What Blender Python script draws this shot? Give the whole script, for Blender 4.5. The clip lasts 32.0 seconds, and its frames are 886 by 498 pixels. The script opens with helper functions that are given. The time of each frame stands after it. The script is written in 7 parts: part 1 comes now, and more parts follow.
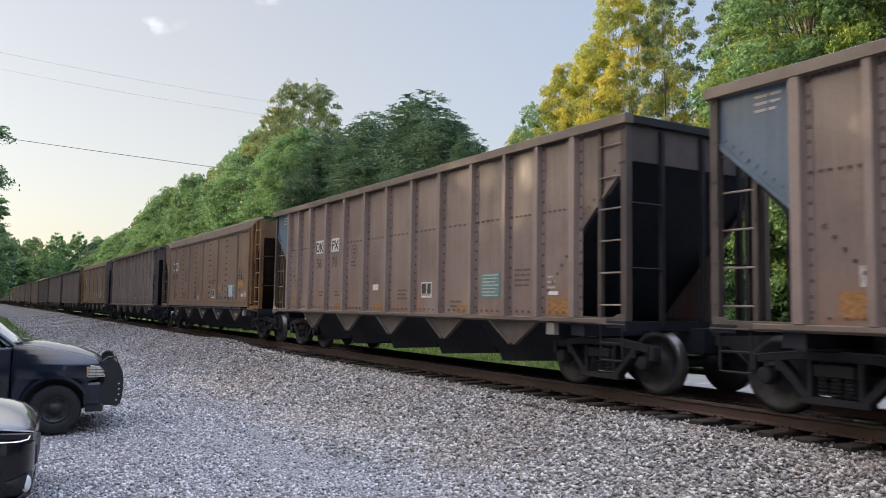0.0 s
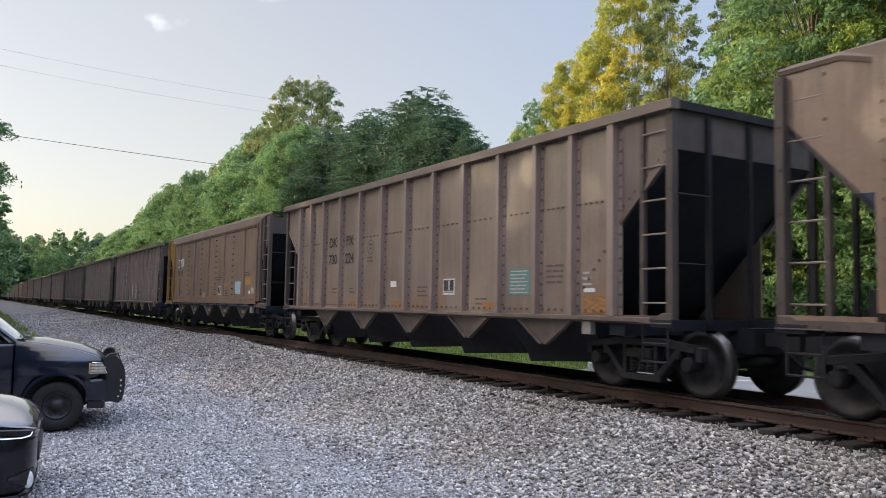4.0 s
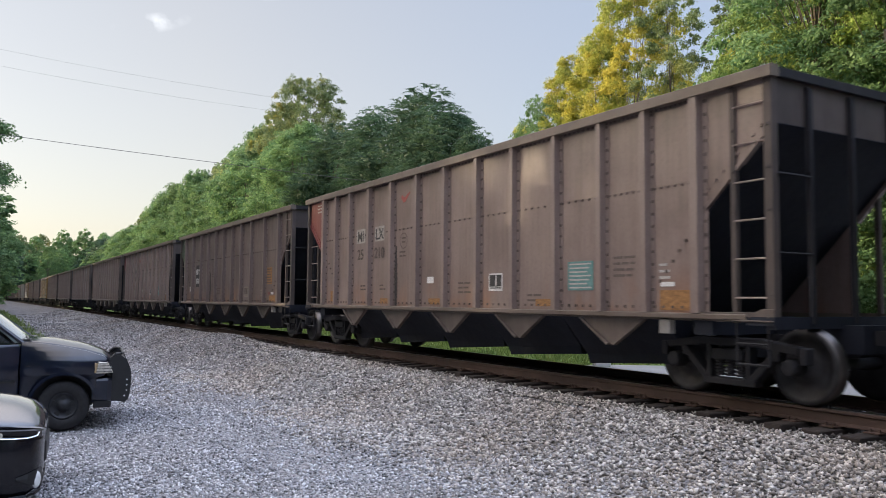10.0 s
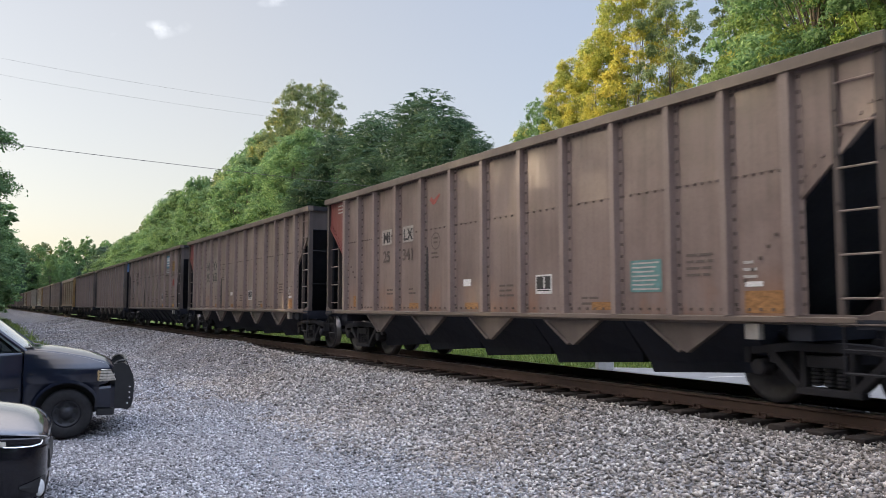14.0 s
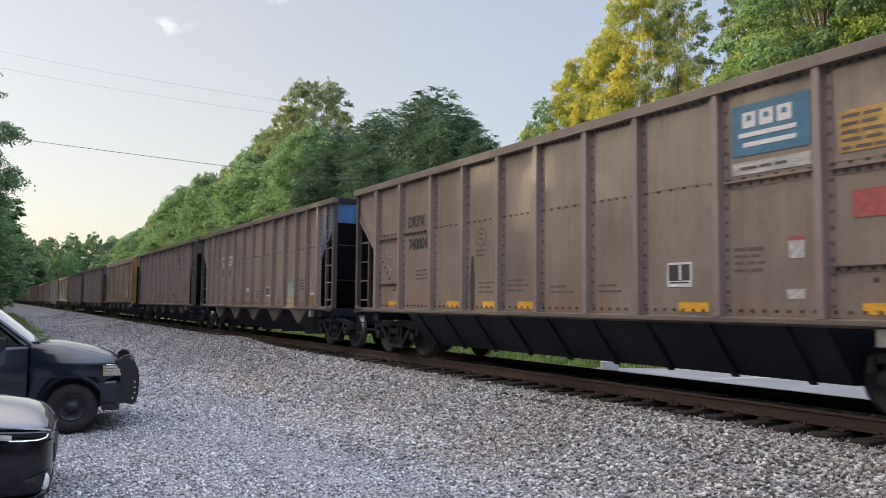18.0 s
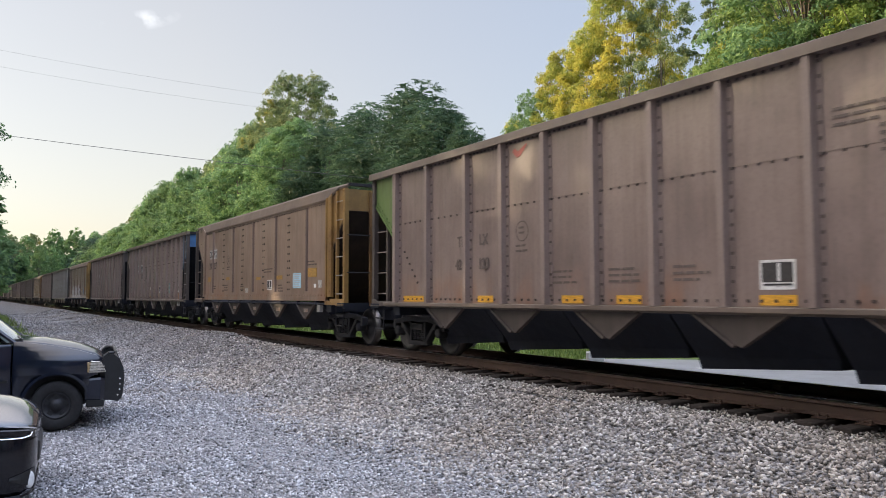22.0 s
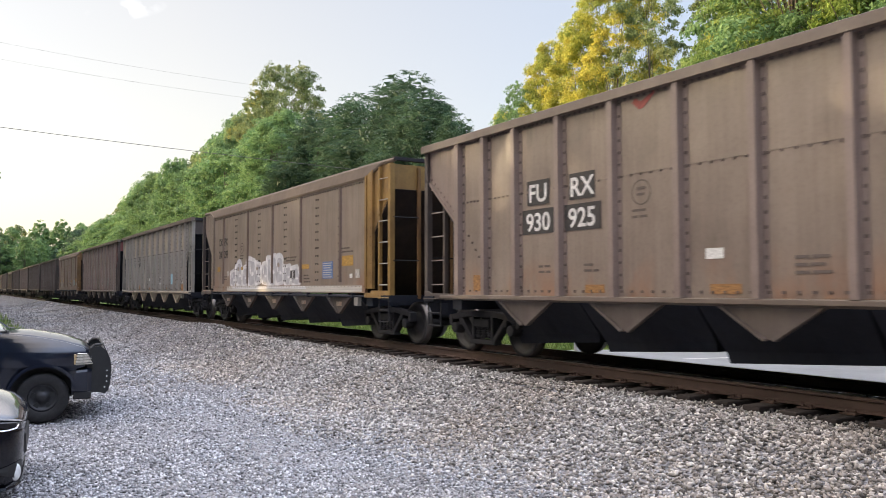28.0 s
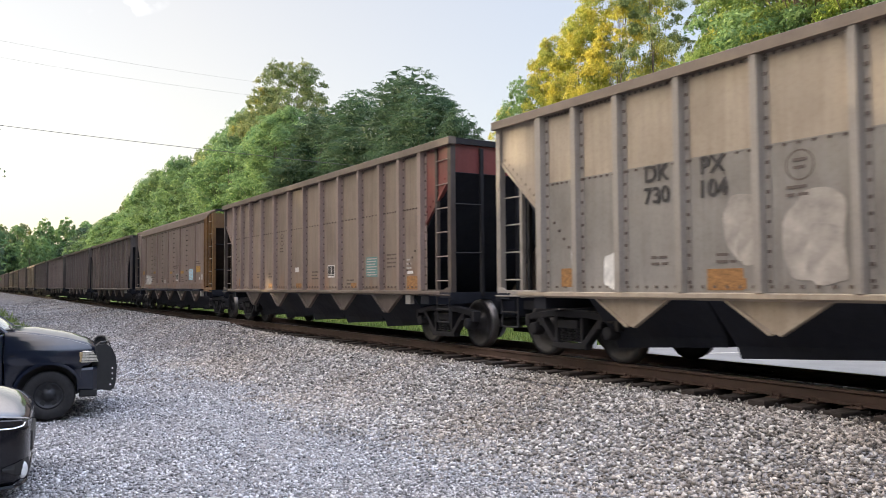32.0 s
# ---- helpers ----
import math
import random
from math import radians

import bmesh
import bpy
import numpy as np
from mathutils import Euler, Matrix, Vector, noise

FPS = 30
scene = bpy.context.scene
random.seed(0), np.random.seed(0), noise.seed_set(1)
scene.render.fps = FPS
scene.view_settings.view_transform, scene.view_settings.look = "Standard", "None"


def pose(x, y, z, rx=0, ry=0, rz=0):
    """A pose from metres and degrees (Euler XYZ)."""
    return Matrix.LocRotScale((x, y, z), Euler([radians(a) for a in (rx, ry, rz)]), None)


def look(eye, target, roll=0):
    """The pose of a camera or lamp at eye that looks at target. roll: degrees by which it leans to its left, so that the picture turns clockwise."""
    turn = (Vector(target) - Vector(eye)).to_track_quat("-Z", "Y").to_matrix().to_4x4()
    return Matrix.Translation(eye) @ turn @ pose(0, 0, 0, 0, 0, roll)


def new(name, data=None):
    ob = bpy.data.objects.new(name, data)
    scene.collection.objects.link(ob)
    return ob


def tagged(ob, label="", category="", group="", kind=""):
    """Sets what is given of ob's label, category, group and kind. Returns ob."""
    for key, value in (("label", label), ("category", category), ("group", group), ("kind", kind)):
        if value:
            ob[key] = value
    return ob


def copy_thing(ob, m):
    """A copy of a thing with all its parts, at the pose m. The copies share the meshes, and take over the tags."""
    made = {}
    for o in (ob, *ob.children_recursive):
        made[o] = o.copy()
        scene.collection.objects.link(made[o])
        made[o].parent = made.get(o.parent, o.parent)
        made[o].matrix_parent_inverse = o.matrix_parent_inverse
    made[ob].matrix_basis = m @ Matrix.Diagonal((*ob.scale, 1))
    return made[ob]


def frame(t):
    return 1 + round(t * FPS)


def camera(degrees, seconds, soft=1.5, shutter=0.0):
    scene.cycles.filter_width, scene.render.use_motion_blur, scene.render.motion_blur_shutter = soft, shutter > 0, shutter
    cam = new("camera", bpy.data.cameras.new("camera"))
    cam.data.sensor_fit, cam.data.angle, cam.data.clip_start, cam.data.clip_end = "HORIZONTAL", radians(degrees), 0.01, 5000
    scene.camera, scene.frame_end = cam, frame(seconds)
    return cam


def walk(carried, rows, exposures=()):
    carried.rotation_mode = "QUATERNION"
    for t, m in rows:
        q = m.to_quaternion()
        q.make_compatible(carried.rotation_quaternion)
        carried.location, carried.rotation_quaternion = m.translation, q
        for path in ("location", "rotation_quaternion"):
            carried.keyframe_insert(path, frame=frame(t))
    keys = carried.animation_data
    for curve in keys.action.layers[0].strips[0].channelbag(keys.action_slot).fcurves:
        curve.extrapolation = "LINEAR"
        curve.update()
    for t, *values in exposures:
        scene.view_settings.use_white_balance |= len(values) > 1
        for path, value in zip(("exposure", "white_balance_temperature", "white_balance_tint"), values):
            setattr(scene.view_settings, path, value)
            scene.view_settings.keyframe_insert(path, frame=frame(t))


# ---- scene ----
cam = camera(59.20, 32.0, soft=0.6, shutter=0.18)
EYE = (-9.308, 0.0, 1.220)
TURNS = [
    (0, 94.226, -0.910, -31.066), (0.5, 94.269, -0.903, -30.977), (1, 94.274, -0.932, -30.911), (1.5, 94.232, -0.972, -30.867),
    (2, 94.157, -0.967, -30.846), (2.5, 94.093, -1.019, -30.883), (3, 94.035, -1.017, -30.943), (3.5, 94.026, -1.007, -30.972),
    (5.5, 94.017, -0.805, -30.719), (6, 94.034, -0.711, -30.654), (6.5, 94.036, -0.620, -30.661), (7, 94.040, -0.563, -30.714),
    (7.5, 94.038, -0.511, -30.764), (8, 94.024, -0.534, -30.787), (8.5, 93.948, -0.543, -30.805), (9, 93.846, -0.560, -30.774),
    (9.5, 93.781, -0.528, -30.703), (10, 93.777, -0.479, -30.634), (10.5, 93.777, -0.345, -30.607), (11, 93.794, -0.266, -30.602),
    (11.5, 93.831, -0.227, -30.603), (12, 93.876, -0.184, -30.572), (12.5, 93.948, -0.163, -30.547), (13, 93.980, -0.121, -30.514),
    (13.5, 94.036, -0.035, -30.489), (14, 94.089, 0.059, -30.476), (14.5, 94.143, 0.154, -30.492), (16.5, 94.237, -0.096, -30.173),
    (17, 94.219, -0.272, -30.082), (17.5, 94.130, -0.451, -30.074), (18, 93.974, -0.497, -30.109), (18.5, 93.816, -0.459, -30.155),
    (19, 93.707, -0.401, -30.171), (19.5, 93.685, -0.312, -30.172), (20, 93.699, -0.201, -30.181), (20.5, 93.693, -0.058, -30.268),
    (21, 93.618, 0.035, -30.489), (21.5, 93.529, 0.072, -30.799), (22, 93.466, 0.068, -31.129), (22.5, 93.432, 0.005, -31.390),
    (23, 93.416, -0.072, -31.579), (23.5, 93.375, -0.059, -31.674), (24, 93.276, -0.011, -31.763), (24.5, 93.160, 0.020, -31.836),
    (25, 93.069, 0.030, -31.921), (25.5, 92.993, 0.037, -31.977), (27.5, 92.863, 0.052, -31.974), (28, 92.838, 0.115, -31.977),
    (28.5, 92.788, 0.185, -31.990), (29, 92.730, 0.194, -31.990), (29.5, 92.663, 0.182, -31.984), (30, 92.603, 0.195, -31.920),
    (30.5, 92.546, 0.201, -31.838), (31, 92.522, 0.249, -31.735), (31.5, 92.504, 0.309, -31.662), (32, 92.559, 0.397, -31.670),
]
walk(cam, [(t, pose(*EYE, a, b, c)) for t, a, b, c in TURNS],
     exposures=[(0, 0.52, 6500, 10.8), (20.5, 0.52, 6520, 10.8), (23, 0.61, 6640, 10.8), (25.5, 0.74, 6790, 10.8), (28, 0.86, 6940, 10.8), (32, 0.88, 6940, 10.8)])

# ---- light: low evening sun behind the woods on the near side, clear pale sky ----
SUN_AZ = (-0.75, 0.6614)
SUN_EL = radians(13)
world = bpy.data.worlds.new("evening_sky")
scene.world = world
world.use_nodes = True
wn = world.node_tree
wn.nodes.clear()
sky = wn.nodes.new("ShaderNodeTexSky")
sky.sky_type = "NISHITA"
sky.sun_disc = False
sky.sun_elevation = SUN_EL
sky.sun_rotation = math.atan2(SUN_AZ[0], SUN_AZ[1])
sky.air_density, sky.dust_density, sky.ozone_density = 1.0, 2.2, 1.5
geo_dir = wn.nodes.new("ShaderNodeTexCoord")
split = wn.nodes.new("ShaderNodeSeparateXYZ")
wn.links.new(geo_dir.outputs["Generated"], split.inputs[0])
veil = wn.nodes.new("ShaderNodeValToRGB")
veil_stops = [(0.0, (0.385, 0.36, 0.337)), (0.10, (0.362, 0.35, 0.342)), (0.40, (0.31, 0.315, 0.335)), (0.62, (1.05, 1.04, 1.10)), (1.0, (2.05, 2.03, 2.16))]
while len(veil.color_ramp.elements) < len(veil_stops):
    veil.color_ramp.elements.new(0.5)
for e, (p_, c_) in zip(veil.color_ramp.elements, veil_stops):
    e.position, e.color = p_, (*c_, 1)
wn.links.new(split.outputs[2], veil.inputs[0])


def sky_math(op, a, b):
    n = wn.nodes.new("ShaderNodeVectorMath")
    n.operation = op
    for sock, v in zip(n.inputs, (a, b)):
        if isinstance(v, bpy.types.NodeSocket):
            wn.links.new(v, sock)
        else:
            sock.default_value = v
    return n.outputs["Value"] if op == "DOT_PRODUCT" else n.outputs[0]


# thin high haze over the clear sky, and two wisps of cloud
clear = sky_math("MULTIPLY", sky.outputs[0], (0.064, 0.066, 0.066))
# the haze is warm towards the sun and blue away from it
toward = sky_math("DOT_PRODUCT", geo_dir.outputs["Generated"], (SUN_AZ[0], SUN_AZ[1], 0.0))
tint = wn.nodes.new("ShaderNodeValToRGB")
for e, (p_, c_) in zip(tint.color_ramp.elements, [(0.0, (0.74, 0.89, 1.16)), (0.75, (1.10, 1.03, 0.95))]):
    e.position, e.color = p_, (*c_, 1)
wn.links.new(sky_math("ADD", toward, (0.3, 0.3, 0.3)), tint.inputs[0])
total = sky_math("ADD", clear, sky_math("MULTIPLY", veil.outputs[0], tint.outputs[0]))
# the bright hazy aureole round the low sun
sun_dir = (SUN_AZ[0] * math.cos(SUN_EL), SUN_AZ[1] * math.cos(SUN_EL), math.sin(SUN_EL))
near_sun = sky_math("DOT_PRODUCT", geo_dir.outputs["Generated"], sun_dir)
for power, glow in ((110.0, (8.0, 6.3, 4.2)), (18.0, (0.55, 0.47, 0.36))):
    pw = wn.nodes.new("ShaderNodeMath")
    pw.operation, pw.use_clamp = "POWER", True
    pw.inputs[1].default_value = power
    cl = wn.nodes.new("ShaderNodeMath")
    cl.operation = "MAXIMUM"
    cl.inputs[1].default_value = 0.0
    wn.links.new(near_sun, cl.inputs[0])
    wn.links.new(cl.outputs[0], pw.inputs[0])
    total = sky_math("ADD", total, sky_math("MULTIPLY", pw.outputs[0], glow))
wisp_noise = wn.nodes.new("ShaderNodeTexNoise")
wisp_noise.inputs["Scale"].default_value, wisp_noise.inputs["Detail"].default_value = 26.0, 6.0
wn.links.new(geo_dir.outputs["Generated"], wisp_noise.inputs["Vector"])
for aim, wide, tall in (((0.158, 0.935, 0.318), 0.046, 0.012), ((0.300, 0.882, 0.366), 0.036, 0.008)):
    side = Vector((aim[1], -aim[0], 0.25)).normalized()
    up_ = side.cross(Vector(aim)).normalized()
    off = sky_math("SUBTRACT", geo_dir.outputs["Generated"], aim)
    u_ = sky_math("DOT_PRODUCT", off, tuple(side / wide))
    v_ = sky_math("DOT_PRODUCT", off, tuple(up_ / tall))
    comb = wn.nodes.new("ShaderNodeCombineXYZ")
    wn.links.new(u_, comb.inputs[0])
    wn.links.new(v_, comb.inputs[1])
    ln = wn.nodes.new("ShaderNodeVectorMath")
    ln.operation = "LENGTH"
    wn.links.new(comb.outputs[0], ln.inputs[0])
    mr_ = wn.nodes.new("ShaderNodeMapRange")
    mr_.inputs[1].default_value, mr_.inputs[2].default_value, mr_.inputs[3].default_value, mr_.inputs[4].default_value = 1.0, 0.2, 0.0, 1.0
    wn.links.new(ln.outputs["Value"], mr_.inputs[0])
    nz = wn.nodes.new("ShaderNodeMapRange")
    nz.inputs[1].default_value, nz.inputs[2].default_value, nz.inputs[3].default_value, nz.inputs[4].default_value = 0.42, 0.64, 0.0, 0.38
    wn.links.new(wisp_noise.outputs["Fac"], nz.inputs[0])
    mm = wn.nodes.new("ShaderNodeMath")
    mm.operation = "MULTIPLY"
    wn.links.new(mr_.outputs[0], mm.inputs[0])
    wn.links.new(nz.outputs[0], mm.inputs[1])
    total = sky_math("ADD", total, mm.outputs[0])
wbg = wn.nodes.new("ShaderNodeBackground")
wbg.inputs["Strength"].default_value = 1.0
wout = wn.nodes.new("ShaderNodeOutputWorld")
wn.links.new(total, wbg.inputs[0])
wn.links.new(wbg.outputs[0], wout.inputs[0])
sun_data = bpy.data.lights.new("sun", "SUN")
sun_data.energy, sun_data.angle, sun_data.color = 5.0, radians(0.6), (1.0, 0.80, 0.52)
sun = new("sun", sun_data)
sun.matrix_world = look((SUN_AZ[0] * 60, SUN_AZ[1] * 60, 60 * math.tan(SUN_EL)), (0, 0, 0))


# ---- materials ----
def material(name):
    m = bpy.data.materials.new(name)
    m.use_nodes = True
    nt = m.node_tree
    return m, nt, nt.nodes["Principled BSDF"]


def node(nt, kind, **vals):
    n = nt.nodes.new(kind)
    for k, v in vals.items():
        n.inputs[k.replace("_", " ")].default_value = v
    return n


def ramp(nt, fac, stops):
    r = nt.nodes.new("ShaderNodeValToRGB")
    while len(r.color_ramp.elements) < len(stops):
        r.color_ramp.elements.new(0.5)
    for e, (p, c) in zip(r.color_ramp.elements, stops):
        e.position, e.color = p, (*c, 1)
    nt.links.new(fac, r.inputs["Fac"])
    return r.outputs["Color"]


def mixed(nt, kind, fac, a, b):
    n = nt.nodes.new("ShaderNodeMix")
    n.data_type, n.blend_type = "RGBA", kind
    for sock, v in ((n.inputs[0], fac), (n.inputs[6], a), (n.inputs[7], b)):
        if isinstance(v, bpy.types.NodeSocket):
            nt.links.new(v, sock)
        else:
            sock.default_value = v if isinstance(v, float) else (*v, 1)
    return n.outputs[2]


def coords(nt, kind="Object", scale=(1, 1, 1)):
    tc = nt.nodes.new("ShaderNodeTexCoord")
    mp = nt.nodes.new("ShaderNodeMapping")
    mp.inputs["Scale"].default_value = scale
    nt.links.new(tc.outputs[kind], mp.inputs[0])
    return mp.outputs[0]


def noise_tex(nt, vec, scale, detail=4.0, rough=0.6):
    n = node(nt, "ShaderNodeTexNoise", Scale=scale, Detail=detail, Roughness=rough)
    nt.links.new(vec, n.inputs["Vector"])
    return n.outputs["Fac"]


def bump(nt, bsdf, height, strength=0.3, dist=0.02):
    b = node(nt, "ShaderNodeBump", Strength=strength, Distance=dist)
    nt.links.new(height, b.inputs["Height"])
    nt.links.new(b.outputs[0], bsdf.inputs["Normal"])


def grime(name, base, dark, light, rough=0.40, metal=0.0, streak=True, grain=18.0, spread=0.25, rust=0.0):
    """Weathered painted steel: dust, vertical streaks and rust freckles."""
    m, nt, p = material(name)
    vec = coords(nt)
    info = nt.nodes.new("ShaderNodeObjectInfo")
    big = noise_tex(nt, vec, 0.55, 5.0, 0.65)
    col = ramp(nt, big, [(0.28, dark), (0.5, base), (0.75, light)])
    if streak:
        sv = coords(nt, scale=(3.6, 3.6, 0.20))
        st = noise_tex(nt, sv, 1.6, 4.0, 0.7)
        sc = ramp(nt, st, [(0.3, (0.62, 0.58, 0.56)), (0.55, (1, 1, 1)), (0.8, (1.16, 1.12, 1.08))])
        col = mixed(nt, "MULTIPLY", 0.5, col, sc)
    fine = noise_tex(nt, vec, grain, 3.0, 0.7)
    fc = ramp(nt, fine, [(0.25, (0.72, 0.68, 0.66)), (0.5, (1, 1, 1)), (0.8, (1.12, 1.1, 1.08))])
    col = mixed(nt, "MULTIPLY", 0.5, col, fc)
    if rust:
        # rust blooming up from the bottom seam and soot running from the top one
        sp = nt.nodes.new("ShaderNodeSeparateXYZ")
        nt.links.new(vec, sp.inputs[0])
        rn = noise_tex(nt, coords(nt, scale=(1.0, 1.3, 0.7)), 1.1, 5.0, 0.6)
        for z0, z1, cut, tone in ((1.75, 1.15, 0.50, (0.300, 0.130, 0.060)), (3.35, 3.85, 0.53, (0.060, 0.046, 0.042))):
            zr = node(nt, "ShaderNodeMapRange")
            zr.inputs[1].default_value, zr.inputs[2].default_value = z0, z1
            nt.links.new(sp.outputs[2], zr.inputs[0])
            nr = node(nt, "ShaderNodeMapRange")
            nr.inputs[1].default_value, nr.inputs[2].default_value, nr.inputs[4].default_value = cut, cut + 0.14, rust
            nt.links.new(rn if z0 < 2 else st, nr.inputs[0])
            fm = node(nt, "ShaderNodeMath")
            fm.operation = "MULTIPLY"
            nt.links.new(zr.outputs[0], fm.inputs[0])
            nt.links.new(nr.outputs[0], fm.inputs[1])
            col = mixed(nt, "MIX", fm.outputs[0], col, tone)
    hsv = node(nt, "ShaderNodeHueSaturation")
    mr = node(nt, "ShaderNodeMapRange")
    mr.inputs[3].default_value, mr.inputs[4].default_value = 1 - spread, 1 + spread * 0.6
    nt.links.new(info.outputs["Random"], mr.inputs[0])
    nt.links.new(mr.outputs[0], hsv.inputs["Value"])
    nt.links.new(col, hsv.inputs["Color"])
    nt.links.new(hsv.outputs[0], p.inputs["Base Color"])
    p.inputs["Metallic"].default_value = metal
    rr = node(nt, "ShaderNodeMapRange")
    rr.inputs[3].default_value, rr.inputs[4].default_value = rough - 0.1, rough + 0.18
    nt.links.new(fine, rr.inputs[0])
    nt.links.new(rr.outputs[0], p.inputs["Roughness"])
    dent = noise_tex(nt, coords(nt, scale=(1.0, 1.5, 0.55)), 1.7, 2.0, 0.5)
    b1_ = node(nt, "ShaderNodeBump", Strength=0.75, Distance=0.035)
    nt.links.new(dent, b1_.inputs["Height"])
    b2_ = node(nt, "ShaderNodeBump", Strength=0.25, Distance=0.004)
    nt.links.new(fine, b2_.inputs["Height"])
    nt.links.new(b1_.outputs[0], b2_.inputs["Normal"])
    nt.links.new(b2_.outputs[0], p.inputs["Normal"])
    return m


def plain(name, col, rough=0.6, metal=0.0, var=0.25, scale=6.0, glow=0.0):
    m, nt, p = material(name)
    vec = coords(nt)
    n = noise_tex(nt, vec, scale, 5.0, 0.65)
    lo = tuple(c * (1 - var) for c in col)
    hi = tuple(min(1, c * (1 + var)) for c in col)
    nt.links.new(ramp(nt, n, [(0.3, lo), (0.7, hi)]), p.inputs["Base Color"])
    p.inputs["Roughness"].default_value, p.inputs["Metallic"].default_value = rough, metal
    if glow:
        p.inputs["Emission Color"].default_value = (*col, 1)
        p.inputs["Emission Strength"].default_value = glow
    return m


# car bodies: brown-grey road dust over old paint
M_BROWN = grime("dusty_brown_steel", (0.250, 0.185, 0.162), (0.174, 0.126, 0.110), (0.328, 0.248, 0.215), spread=0.06, rust=0.55, rough=0.33)
M_TAN = grime("dusty_tan_steel", (0.252, 0.196, 0.160), (0.182, 0.140, 0.114), (0.322, 0.254, 0.206), spread=0.06, rust=0.55, rough=0.33)
M_WARMTAN = grime("warm_tan_steel", (0.290, 0.204, 0.154), (0.205, 0.140, 0.104), (0.370, 0.268, 0.206), spread=0.06, rust=0.55, rough=0.33)
M_DARKBROWN = grime("dark_brown_steel", (0.152, 0.114, 0.102), (0.110, 0.080, 0.071), (0.198, 0.151, 0.134), spread=0.08, rust=0.55)
M_GREY = grime("dusty_grey_steel", (0.262, 0.242, 0.222), (0.175, 0.157, 0.142), (0.355, 0.330, 0.306), spread=0.06, rough=0.33)
M_RIB = grime("rib_steel", (0.270, 0.203, 0.178), (0.190, 0.140, 0.122), (0.345, 0.264, 0.232), grain=25, spread=0.10)
M_RIBDARK = grime("dark_rib_steel", (0.172, 0.131, 0.117), (0.118, 0.088, 0.078), (0.225, 0.174, 0.155), grain=25, spread=0.10)
M_RIBRUST = grime("rust_brown_rib_steel", (0.170, 0.116, 0.096), (0.110, 0.074, 0.062), (0.225, 0.160, 0.134), grain=25, spread=0.10)
M_RIBGREY = grime("grey_rib_steel", (0.33, 0.295, 0.262), (0.235, 0.205, 0.18), (0.41, 0.37, 0.33), grain=25, spread=0.08)
M_CHORD = grime("chord_steel", (0.158, 0.121, 0.097), (0.114, 0.086, 0.069), (0.212, 0.163, 0.132), streak=False, spread=0.05)
# roof edge darkened, to offset the skylight its upward face catches
M_ROOFEDGE = grime("darkened_brown_roof_edge", (0.138, 0.099, 0.070), (0.102, 0.072, 0.051), (0.182, 0.133, 0.096), streak=False, spread=0.05, rough=0.75)
M_RUSTTAN = grime("rusty_tan_steel", (0.248, 0.172, 0.131), (0.176, 0.118, 0.089), (0.318, 0.226, 0.175), spread=0.06, rust=0.55, rough=0.33)
# bays, slopes, end frames: coal black, with their shade and its blue put in
M_BLACK = grime("shaded_coal_black_steel", (0.015, 0.018, 0.029), (0.009, 0.011, 0.018), (0.026, 0.028, 0.038), rough=0.7, spread=0.1)
# dark and bluish: the dim light under the cars is put into the iron
M_TRUCK = grime("truck_iron", (0.024, 0.023, 0.027), (0.013, 0.013, 0.016), (0.052, 0.043, 0.041), rough=0.7, streak=False, spread=0.15)
M_BLUE = grime("faded_blue_paint", (0.105, 0.155, 0.215), (0.07, 0.10, 0.14), (0.16, 0.22, 0.29), spread=0.05)
M_ENDBLUE = grime("bright_blue_end_paint", (0.08, 0.20, 0.42), (0.05, 0.10, 0.20), (0.14, 0.30, 0.55), spread=0.05)
# car ends: their shade is put into the colour of these two steels
M_ENDSHADE = grime("shaded_end_steel", (0.022, 0.021, 0.025), (0.012, 0.012, 0.015), (0.050, 0.042, 0.042), rough=0.7, spread=0.1)
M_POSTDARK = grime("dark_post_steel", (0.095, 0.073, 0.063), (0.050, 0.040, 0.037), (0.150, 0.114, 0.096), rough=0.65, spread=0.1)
M_RIVET = grime("grimy_rivets", (0.050, 0.036, 0.030), (0.030, 0.022, 0.020), (0.085, 0.062, 0.050), rough=0.6, streak=False, spread=0.1)
M_RIVETSOFT = grime("dusty_rivets", (0.120, 0.088, 0.075), (0.080, 0.058, 0.050), (0.165, 0.124, 0.106), rough=0.6, streak=False, spread=0.1)
M_RUSTDARK = grime("dark_rusted_slope", (0.045, 0.030, 0.024), (0.020, 0.016, 0.016), (0.085, 0.050, 0.034), rough=0.75, spread=0.1)
M_UPPERTAN = grime("bleached_tan_steel", (0.40, 0.33, 0.255), (0.30, 0.24, 0.185), (0.49, 0.41, 0.33), spread=0.06)
M_RED = grime("faded_red_paint", (0.205, 0.052, 0.047), (0.13, 0.038, 0.036), (0.27, 0.085, 0.075), spread=0.05)
M_GREEN = grime("faded_green_paint", (0.12, 0.19, 0.055), (0.075, 0.12, 0.04), (0.16, 0.24, 0.075), spread=0.05)
M_DARKGREEN = grime("dirty_dark_green_paint", (0.065, 0.085, 0.055), (0.045, 0.055, 0.040), (0.09, 0.115, 0.075), spread=0.05)
M_GUSSET = grime("dusty_gusset_steel", (0.150, 0.118, 0.104), (0.085, 0.067, 0.060), (0.215, 0.172, 0.150), spread=0.1)
M_YELLOW = grime("faded_yellow_paint", (0.31, 0.180, 0.058), (0.14, 0.078, 0.036), (0.42, 0.27, 0.09), spread=0.05)
M_RUSTYEL = grime("rusted_yellow_paint", (0.20, 0.105, 0.042), (0.09, 0.05, 0.03), (0.34, 0.20, 0.07), spread=0.05)
